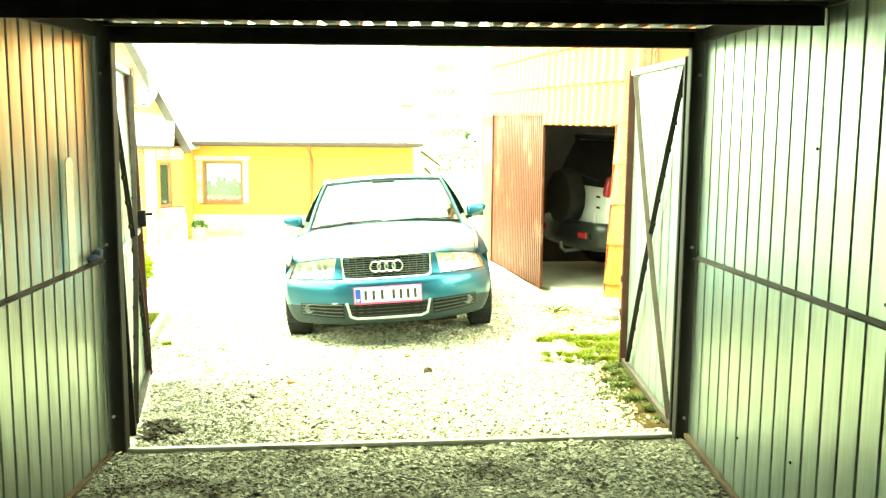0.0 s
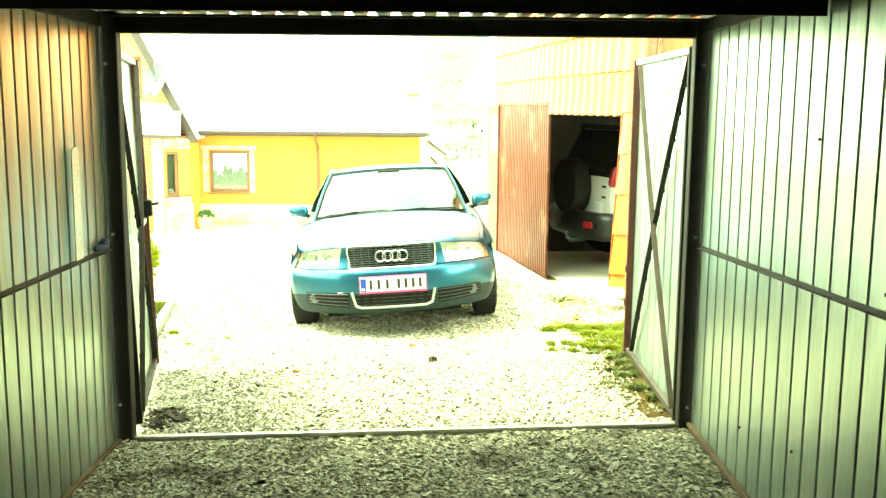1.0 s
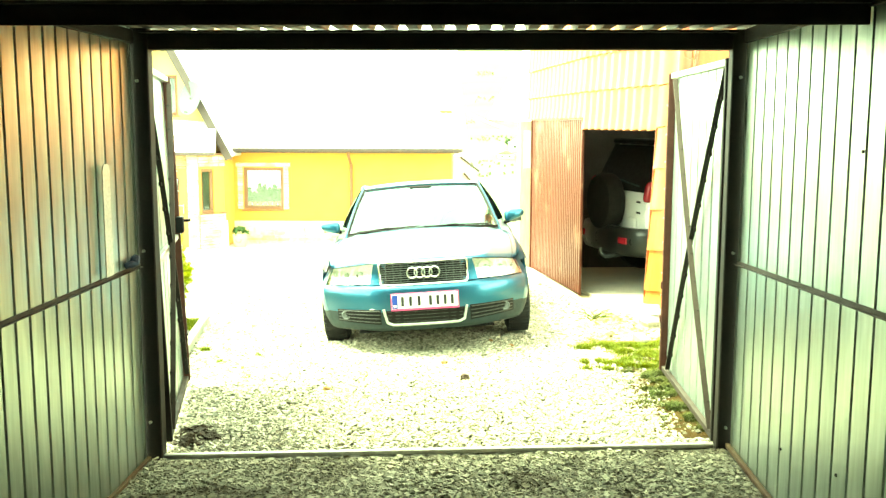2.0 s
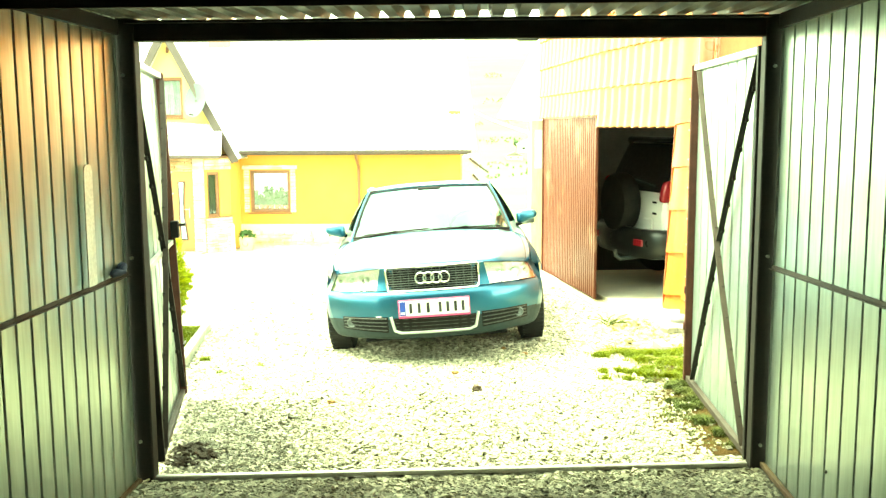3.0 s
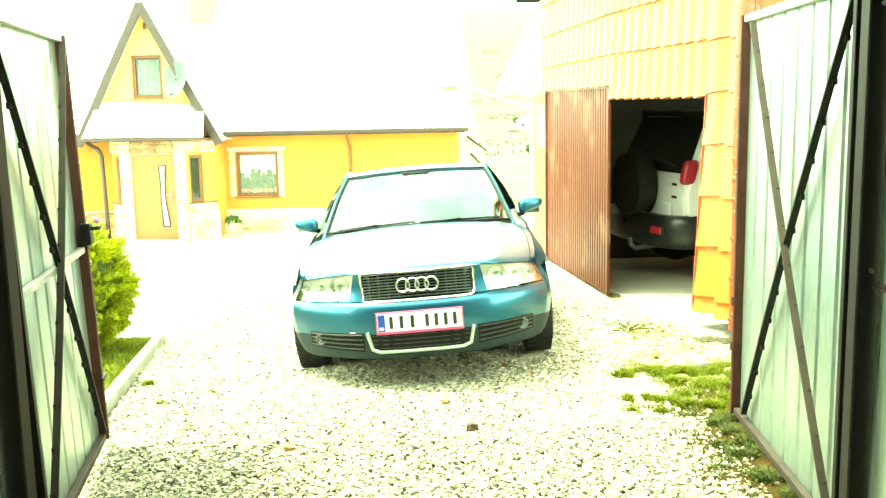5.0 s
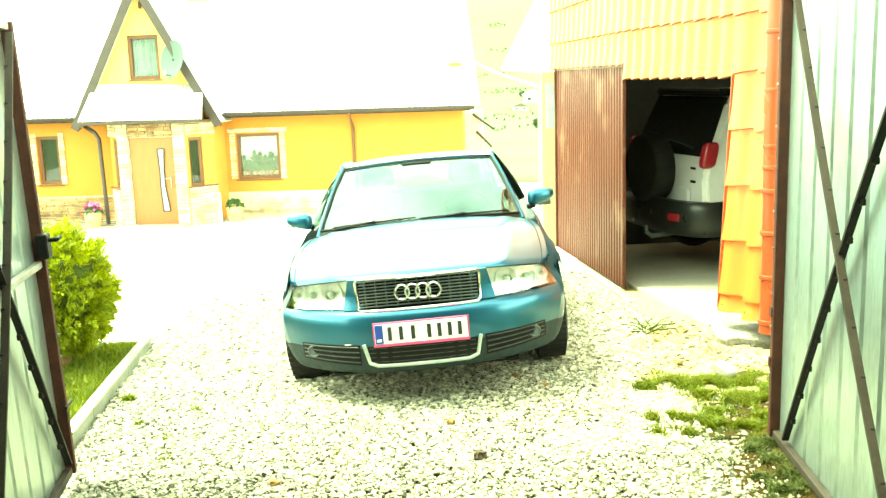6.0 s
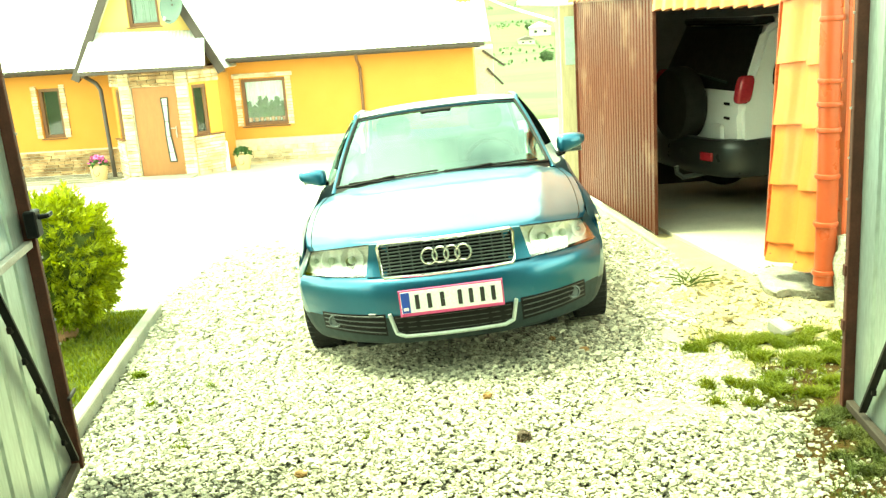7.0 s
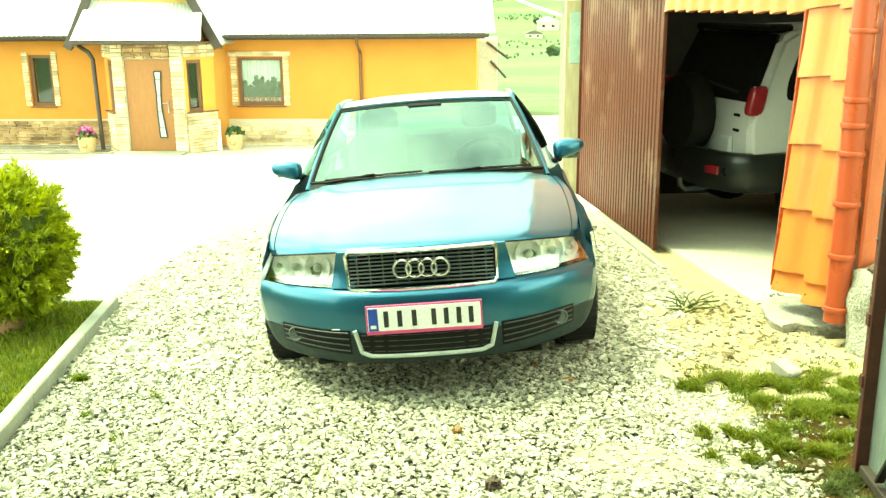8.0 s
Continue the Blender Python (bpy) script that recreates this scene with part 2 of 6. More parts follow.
leafgreen = M("pot_plant_leaf", (0.06, 0.13, 0.03), 0.6, 0, None, 9, 60, 0, island=0.4)
petal = M("pink_petal", (0.60, 0.09, 0.32), 0.6, 0, (0.42, 0.05, 0.30), 9, 60, 0, island=0.3)
terracotta = M("terracotta", (0.48, 0.24, 0.14), 0.8, 0, None, 8, 90, 0.2)
potwood = M("pale_wooden_tub", (0.62, 0.44, 0.24), 0.7, 0, None, 5, 60, 0.2)
bluecloth = M("dark_blue_cloth", (0.012, 0.025, 0.06), 0.85, 0, None, 30, 120, 0.4)
dishgrey = M("satellite_dish_grey", (0.45, 0.50, 0.47), 0.5, 0, None, 8, 90, 0.05)
dish_mat = M("grey_green_dish", (0.105, 0.15, 0.138), 0.55, 0, (0.085, 0.12, 0.11), 3, 90, 0.05)
ochre_stone = M("ochre_stone", (0.30, 0.17, 0.07), 0.9, 0, None, 20, 90, 0.4)
brassy = M("steel_fitting", (0.45, 0.45, 0.43), 0.35, 0.9, None, 8, 90, 0.05)
farroof = M("far_dark_roof", (0.15, 0.13, 0.11), 0.8, 0, None, 2, 20, 0.1)
farwall = M("far_pale_wall", (0.60, 0.57, 0.50), 0.9, 0, None, 2, 20, 0.1)
chimney_mat = M("chimney_brick", (0.58, 0.30, 0.17), 0.9, 0, (0.48, 0.24, 0.14), 5, 60, 0.3)
pane = glass("window_glass", (0.92, 0.97, 0.95), 0.0, 0.055)
screen_glass = glass("windscreen_glass", (0.34, 0.60, 0.53), 0.0, 0.14, (0.72, 0.95, 0.89))
hazy_leaf = M("far_foliage", (0.075, 0.115, 0.045), 0.9, 0, None, 1, 9, 0, island=0.3)
lens_glass = glass("lamp_lens", (0.98, 0.99, 0.98), 0.06, 0.22)
stripsteel = M("pale_zinc_strip", (0.74, 0.77, 0.70), 0.45, 0.45, None, 3, 60, 0.03, 0.002, mix=0.3)
greyslat = M("grey_grille_slat", (0.10, 0.115, 0.115), 0.4, 0, None, 20, 200, 0)
panelgreen = M("pale_green_panel", (0.42, 0.55, 0.46), 0.4, 0, None, 5, 60, 0.05)
soil_mat = M("dark_soil", (0.030, 0.020, 0.009), 0.95, 0, (0.060, 0.042, 0.020), 14, 90, 0.8, 0.02)


def thin_leaf(m, amount):
    """Lets part of the light through a leaf."""
    N, L = m.node_tree.nodes, m.node_tree.links
    b, tr, mx = N["Principled BSDF"], N.new("ShaderNodeBsdfTranslucent"), N.new("ShaderNodeMixShader")
    L.new(b.inputs["Base Color"].links[0].from_socket, tr.inputs[0])
    mx.inputs[0].default_value = amount
    L.new(b.outputs[0], mx.inputs[1])
    L.new(tr.outputs[0], mx.inputs[2])
    L.new(mx.outputs[0], N["Material Output"].inputs[0])


def net(m, amount):
    """Lets light and sight pass between the threads of a net."""
    N, L = m.node_tree.nodes, m.node_tree.links
    tr, mx = N.new("ShaderNodeBsdfTransparent"), N.new("ShaderNodeMixShader")
    mx.inputs[0].default_value = amount
    L.new(N["Principled BSDF"].outputs[0], mx.inputs[1])
    L.new(tr.outputs[0], mx.inputs[2])
    L.new(mx.outputs[0], N["Material Output"].inputs[0])


net(curtain_mat, 0.10)
net(lace_mat, 0.45)
for leaf_mat in (thuja_mat, blade_mat, leafgreen):
    thin_leaf(leaf_mat, 0.35)


# ---- mesh helpers ----
def mesh_of(bm, name, smooth=True, angle=35):
    me = bpy.data.meshes.new(name)
    bm.normal_update()
    bm.to_mesh(me)
    bm.free()
    if smooth:
        me.shade_smooth()
        me.set_sharp_from_angle(angle=radians(angle))
    return me


def part(name, bm, material, parent=None, label="", smooth=True, angle=35):
    """Links a bmesh as one mesh object under a thing or a part."""
    me = mesh_of(bm, name, smooth, angle)
    me.materials.append(material)
    ob = new(name, me)
    if parent is not None:
        ob.parent = parent
    return tagged(ob, label)


def thing(name, label, category, group="", at=None, kind=""):
    ob = new(name)
    ob.empty_display_size = 0.1
    if at is not None:
        ob.matrix_basis = at
    return tagged(ob, label, category, group, kind)


def bx(bm, c, s, rot=None, bev=0.0):
    """A box with centre c and size s, its edges bevelled."""
    m = Matrix.Translation(c) @ (rot if rot is not None else Matrix.Identity(4)) @ Matrix.Diagonal((*s, 1))
    r = bmesh.ops.create_cube(bm, size=1, matrix=m)
    if bev > 0:
        edges = list({e for v in r["verts"] for e in v.link_edges})
        bmesh.ops.bevel(bm, geom=edges, offset=bev, segments=1, affect="EDGES", clamp_overlap=True)
    return bm


def B():
    return bmesh.new()


def box_of(c, s, rot=None, bev=0.004):
    return bx(B(), c, s, rot, bev)


def bar(bm, a, b, w, d, up=(0, 0, 1), bev=0.0):
    """A bar of section w x d from a to b."""
    a, b = Vector(a), Vector(b)
    z = (b - a).normalized()
    x = Vector(up).cross(z)
    if x.length < 1e-4:
        x = Vector((1, 0, 0)).cross(z)
    x.normalize()
    y = z.cross(x)
    m = Matrix((x, y, z)).transposed().to_4x4()
    return bx(bm, (a + b) / 2, (w, d, (b - a).length), m, bev)


def cyl(bm, a, b, r, r2=None, n=16, caps=True):
    a, b = Vector(a), Vector(b)
    z = b - a
    m = Matrix.Translation((a + b) / 2) @ z.to_track_quat("Z", "Y").to_matrix().to_4x4()
    bmesh.ops.create_cone(bm, cap_ends=caps, segments=n, radius1=r, radius2=r if r2 is None else r2, depth=z.length, matrix=m)
    return bm


def tube(bm, pts, r, n=10):
    """A round tube along points."""
    rings, side = [], None
    for i, p in enumerate(pts):
        p = Vector(p)
        d = (Vector(pts[min(i + 1, len(pts) - 1)]) - Vector(pts[max(i - 1, 0)])).normalized()
        side = d.orthogonal() if side is None else side - d * side.dot(d)
        if side.length < 1e-5:
            side = d.orthogonal()
        side.normalize()
        other = d.cross(side)
        rings.append([bm.verts.new(p + side * (r * math.cos(2 * math.pi * k / n)) + other * (r * math.sin(2 * math.pi * k / n))) for k in range(n)])
    for a, b in zip(rings, rings[1:]):
        for k in range(n):
            bm.faces.new((a[k], a[(k + 1) % n], b[(k + 1) % n], b[k]))
    bm.faces.new(list(reversed(rings[0])))
    bm.faces.new(rings[-1])
    return bm


def strip(bm, pts, w, d, n):
    """One flat bar of width w across and depth d along n, bent along points."""
    n = Vector(n)
    rings = []
    for i, p in enumerate(pts):
        t = (Vector(pts[min(i + 1, len(pts) - 1)]) - Vector(pts[max(i - 1, 0)])).normalized()
        a = t.cross(n).normalized() * (w / 2)
        rings.append([bm.verts.new(Vector(p) + a * i_ + n * (d / 2 * j_)) for i_, j_ in ((-1, -1), (1, -1), (1, 1), (-1, 1))])
    for a, b in zip(rings, rings[1:]):
        for k in range(4):
            bm.faces.new((a[k], a[(k + 1) % 4], b[(k + 1) % 4], b[k]))
    bm.faces.new(list(reversed(rings[0])))
    bm.faces.new(rings[-1])
    bmesh.ops.recalc_face_normals(bm, faces=bm.faces[:])
    return bm


def torus(bm, c, axis, R, r, n=32, k=10, squash=1.0):
    q = Vector(axis).to_track_quat("Z", "Y").to_matrix()
    rings = []
    for i in range(n):
        a = 2 * math.pi * i / n
        rings.append([bm.verts.new(Vector(c) + q @ Vector(((R + r * math.cos(t)) * math.cos(a), (R + r * math.cos(t)) * math.sin(a), r * squash * math.sin(t))))
                      for t in (2 * math.pi * j / k for j in range(k))])
    for i in range(n):
        a, b = rings[i], rings[(i + 1) % n]
        for j in range(k):
            bm.faces.new((a[j], b[j], b[(j + 1) % k], a[(j + 1) % k]))
    return bm


def lathe(bm, c, axis, prof, n=28):
    """A turned shape: (radius, height) along the axis from c."""
    q = Vector(axis).to_track_quat("Z", "Y").to_matrix()
    rings = [[bm.verts.new(Vector(c) + q @ Vector((max(r, 1e-4) * math.cos(2 * math.pi * k / n), max(r, 1e-4) * math.sin(2 * math.pi * k / n), h))) for k in range(n)] for r, h in prof]
    for a, b in zip(rings, rings[1:]):
        for k in range(n):
            bm.faces.new((a[k], a[(k + 1) % n], b[(k + 1) % n], b[k]))
    return bm


def sheet(bm, fn, us, vs, flip=False):
    """A surface fn(u, v) over two lists."""
    rows = [[bm.verts.new(fn(u, v)) for u in us] for v in vs]
    for a, b in zip(rows, rows[1:]):
        for i in range(len(us) - 1):
            f = (a[i], a[i + 1], b[i + 1], b[i])
            bm.faces.new(tuple(reversed(f)) if flip else f)
    return rows


def span(a, b, n):
    return [a + (b - a) * i / n for i in range(n + 1)]


def solid(bm, t):
    """Thickens an open surface."""
    bmesh.ops.recalc_face_normals(bm, faces=bm.faces[:])
    bmesh.ops.solidify(bm, geom=bm.faces[:], thickness=t)
    return bm


def prism(bm, outline, a, b):
    """Extrudes a closed outline of (x, y, z) points, given by two functions of the same point."""
    va, vb = [bm.verts.new(a(p)) for p in outline], [bm.verts.new(b(p)) for p in outline]
    n = len(outline)
    bm.faces.new(va)
    bm.faces.new(list(reversed(vb)))
    for i in range(n):
        bm.faces.new((va[(i + 1) % n], va[i], vb[i], vb[(i + 1) % n]))
    bmesh.ops.recalc_face_normals(bm, faces=bm.faces[:])
    return bm


def ribbed(bm, a, along, up, length, height, pitch, groove, depth, out, thick=0.004, bulge=0.0):
    """Profiled sheet: flat pans with narrow grooves running up; grooves go towards out."""
    a, along, up, out = Vector(a), Vector(along), Vector(up), Vector(out)
    prof, s = [(0.0, 0.0)], 0.0
    while s + pitch < length:
        c = s + pitch
        if bulge:
            prof += [(s + (pitch - groove) * k / 6, -bulge * (1 - (k / 3 - 1) ** 2)) for k in range(1, 6)]
        prof += [(c - groove, 0), (c - groove * 0.55, depth), (c - groove * 0.3, depth), (c, 0)]
        s += pitch
    prof.append((length, 0.0))
    sheet(bm, lambda u, v: a + along * prof[u][0] + out * prof[u][1] + up * v, range(len(prof)), (0, height))
    return solid(bm, thick)


def scatter(name, material, verts, faces, label, category, smooth=False):
    """One joined mesh of countless small pieces."""
    me = bpy.data.meshes.new(name)
    me.from_pydata(verts, [], faces)
    me.materials.append(material)
    if smooth:
        me.shade_smooth()
    return tagged(new(name, me), label, category, kind="stuff")


def gz(x, y):
    """The ground's height."""
    side = 0.033 * min(max(x, -3.5), 2.5)
    Y = (-9, 5.0, 6.5, 9.0, 11.0, 13.6, 24.0, 32.0, 40, 70, 120, 250, 350, 500, 800, 1500)
    Z = (-0.045, -0.045, -0.05, -0.16, -0.28, -0.37, -1.42, -1.6, -2.2, -4.8, -8.0, -11.5, -11.0, 4.0, 55.0, 150.0)
    return side + float(np.interp(y, Y, Z))

# ---- ground: one sheet to the horizon ----
def axis_steps(near0, near1, step, far0, far1):
    out = list(np.arange(near0, near1 + 1e-6, step))
    s, v = step, near1
    while v < far1:
        s *= 1.25
        v += s
        out.append(v)
    s, v = step, near0
    while v > far0:
        s *= 1.25
        v -= s
        out.insert(0, v)
    return out


def bumpy(x, y):
    z = gz(x, y)
    n = noise.noise(Vector((x * 0.9, y * 0.9, 0.3))) * 0.02 + noise.noise(Vector((x * 4, y * 4, 1.7))) * 0.008
    far = min(max((y - 45) / 60, 0), 1)
    return z + n * (1 if y < 30 else 3) + far * 2.5 * noise.noise(Vector((x * 0.02, y * 0.02, 4)))


def dusty(x, y):
    """Worn patches where dust covers the stones."""
    n = 0.35 * noise.noise(Vector((x * 3.1, y * 3.1, 12)))
    return math.exp(-((x - 0.72) / 0.30) ** 2 - ((y - 6.82) / 0.22) ** 2) + 0.8 * math.exp(-((x - 1.12) / 0.22) ** 2 - ((y - 8.35) / 0.25) ** 2) + n


gx, gy = axis_steps(-3.6, 2.7, 0.065, -900, 900), axis_steps(3.4, 10.0, 0.065, -60, 1400)
bm = B()
rows = sheet(bm, lambda x, y: Vector((x, y, bumpy(x, y) - (0.25 if 8.4 < y < 14.2 and (x - 1.70) * 0.9914 + (y - 8.62) * 0.1305 > 0.20 else 0) - (0.012 if x < 0.9 and 3.6 < y < 8.2 and dusty(x, y) < 0.40 else 0))), gx, gy)
ground = part("ground", bm, gravel_soil, None, "grey gravel yard and green meadow rising to a hill", angle=180)
for m in (sand_mat, pave_mat, meadow, earth_mat, dust_glare_mat):
    ground.data.materials.append(m)
for p in ground.data.polygons:
    x, y, _ = p.center
    edge = (1.15 if y < 7.4 else 0.98) + 0.25 * noise.noise(Vector((x * 1.3, y * 1.3, 9)))
    if y > 30 or x < -14 or x > 2.8:
        p.material_index = 3
    elif y > 12.5 or (x < -2.6 and y > 9.55):
        p.material_index = 2
    elif x > edge and 5.2 < y < 9.3 or (y < 11 and (x - 1.70) * 0.9914 + (y - 8.62) * 0.1305 > -0.22 + 0.3 * noise.noise(Vector((x * 3, y * 3, 2)))):
        p.material_index = 4 if y < 7.25 + 0.6 * noise.noise(Vector((x * 2, y * 2, 6))) else 1
    # dust on the worn patches; farther off the pale colour stands for glare
    elif dusty(x, y) > 0.38 or (x > 0.78 and y > 7.1) or y > 9.6 + noise.noise(Vector((x * 2, y * 2, 3))):
        p.material_index = 5
tagged(ground, category="ground", kind="structure")

# ---- sheet-metal garage round the camera ----
GX0, GX1, GY0, GY1 = -1.635, 1.525, -1.09, 5.06
FLOOR, LINTEL = -0.12, 2.11
for nm, x, o in (("wall_west", GX0, -1), ("wall_east", GX1, 1)):
    y0, pitch = (-1.176, 0.1505) if o > 0 else (-1.092, 0.1216)
    w = part(nm, ribbed(B(), (x, y0, FLOOR), (0, 1, 0), (0, 0, 1), GY1 - y0 - 0.05, 2.34, pitch, 0.026, 0.014, (o, 0, 0), bulge=0.0015), galv_in, None,
             "galvanised ribbed sheet-metal garage wall, slightly rusty at its foot", smooth=False)
    tagged(w, category="wall", kind="structure")
w = part("wall_south", ribbed(B(), (GX0, GY0, FLOOR), (1, 0, 0), (0, 0, 1), GX1 - GX0, 2.32, 0.19, 0.04, 0.016, (0, -1, 0)), galv_in, None,
         "galvanised ribbed sheet-metal garage back wall", smooth=False)
tagged(w, category="wall", kind="structure")

# corrugated roof, its ribs running towards the yard
bm = B()
prof = []
s = GX0 - 0.06
while s < GX1 + 0.06:
    prof += [(s, 0.0), (s + 0.052, 0.0), (s + 0.068, 0.046), (s + 0.108, 0.046), (s + 0.124, 0.0)]
    s += 0.1245
sheet(bm, lambda u, v: Vector((prof[u][0], v, 2.225 + 0.012 * (v - GY1) + prof[u][1])), range(len(prof)), (GY0 - 0.1, 1.0, 3.0, GY1 + 0.22))
roof = part("ceiling", solid(bm, 0.003), roofsheet, None, "dark ribbed sheet-metal garage roof seen from below", smooth=False)
tagged(roof, category="ceiling", kind="structure")

# door frame of dark steel: posts, lintel, worn sill
bm = B()
bx(bm, (GX0 + 0.04, GY1, 1.04), (0.095, 0.08, 2.36), None, 0.006)
post = part("post_west", bm, iron, None, "dark steel gate post at the garage mouth")
tagged(post, category="post", kind="structure")
for z in (0.12, 1.06, 1.95):
    part("bolt", cyl(B(), (GX0 + 0.03, GY1 - 0.04, z), (GX0 + 0.03, GY1 - 0.055, z), 0.008, None, 8), brassy, post, "bright zinc bolt")
bm = B()
bx(bm, (GX1 - 0.03, GY1, 1.08), (0.085, 0.08, 2.26), None, 0.006)
post = part("post_east", bm, iron, None, "dark steel gate post at the garage mouth")
tagged(post, category="post", kind="structure")
for y, z in ((3.50, 1.64), (3.57, 0.42), (2.9, 1.18), (4.2, 0.30)):      # dark screw heads in the sheet
    part("screw", cyl(B(), (GX1 - 0.002, y, z), (GX1 - 0.010, y, z), 0.0065, None, 8), iron, post)
for z in (0.13, 1.07, 1.97):
    part("bolt", cyl(B(), (GX1 - 0.03, GY1 - 0.04, z), (GX1 - 0.03, GY1 - 0.055, z), 0.008, None, 8), brassy, post, "bright zinc bolt")
bm = B()
bx(bm, ((GX0 + GX1) / 2, GY1 + 0.003, LINTEL + 0.05), (GX1 - GX0 - 0.09, 0.07, 0.10), None, 0.005)
bx(bm, ((GX0 + GX1) / 2, GY1 - 0.06, LINTEL + 0.088), (GX1 - GX0 - 0.12, 0.06, 0.012), None, 0.002)
tagged(part("lintel", bm, iron, None, "dark steel lintel over the garage mouth"), category="lintel", kind="structure")
bm = B()
bar(bm, (GX0 + 0.07, GY1, gz(GX0, 5.0) + 0.012), (GX1 - 0.08, GY1, gz(GX1, 5.0) + 0.012), 0.034, 0.024, bev=0.004)
tagged(part("sill", bm, sillsteel, None, "worn steel threshold rail across the garage mouth"), category="sill", kind="structure")
for i, y in enumerate((3.5, 1.7, -0.2)):
    bm = B()
    z = 2.225 + 0.012 * (y - GY1)
    bx(bm, ((GX0 + GX1) / 2, y, z - 0.087), (GX1 - GX0 - 0.02, 0.012, 0.08), None, 0.002)
    bx(bm, ((GX0 + GX1) / 2, y - 0.03, z - 0.052), (GX1 - GX0 - 0.03, 0.06, 0.010), None, 0.002)
    tagged(part("purlin", bm, iron, None, "dark steel angle purlin under the garage roof"), category="beam", group="garage purlins", kind="structure")
for nm, x, o in (("west", GX0, 1), ("east", GX1, -1)):
    bm = B()
    zb, zf = (0.985, 0.985) if nm == "west" else (1.30, 1.02)
    bar(bm, (x + o * 0.008, GY0, zb), (x + o * 0.008, GY1 - 0.05, zf), 0.006, 0.020, bev=0.001)
    bar(bm, (x + o * 0.016, GY0, zb - 0.009), (x + o * 0.016, GY1 - 0.05, zf - 0.009), 0.018, 0.004, bev=0.001)
    tagged(part("wall_rail", bm, brace_brown, None, "dark steel angle rail along the garage wall"), category="rail", group="garage wall rails", kind="structure")
    bm = B()
    bar(bm, (x + o * 0.018, GY0, gz(x, 0) + 0.012), (x + o * 0.018, GY1 - 0.05, gz(x, 5) + (0.016 if nm == "west" else 0.03)), 0.024, 0.024, bev=0.003)
    tagged(part("baseboard", bm, footrust, None, "rusty dirty steel angle along the foot of the garage wall"), category="trim", kind="structure")
    bm = B()
    bar(bm, (x + o * 0.012, GY0, 2.175), (x + o * 0.012, GY1 - 0.05, 2.175), 0.02, 0.07, bev=0.003)
    tagged(part("wall_plate", bm, iron, None, "dark steel angle along the top of the garage wall"), category="trim", kind="structure")

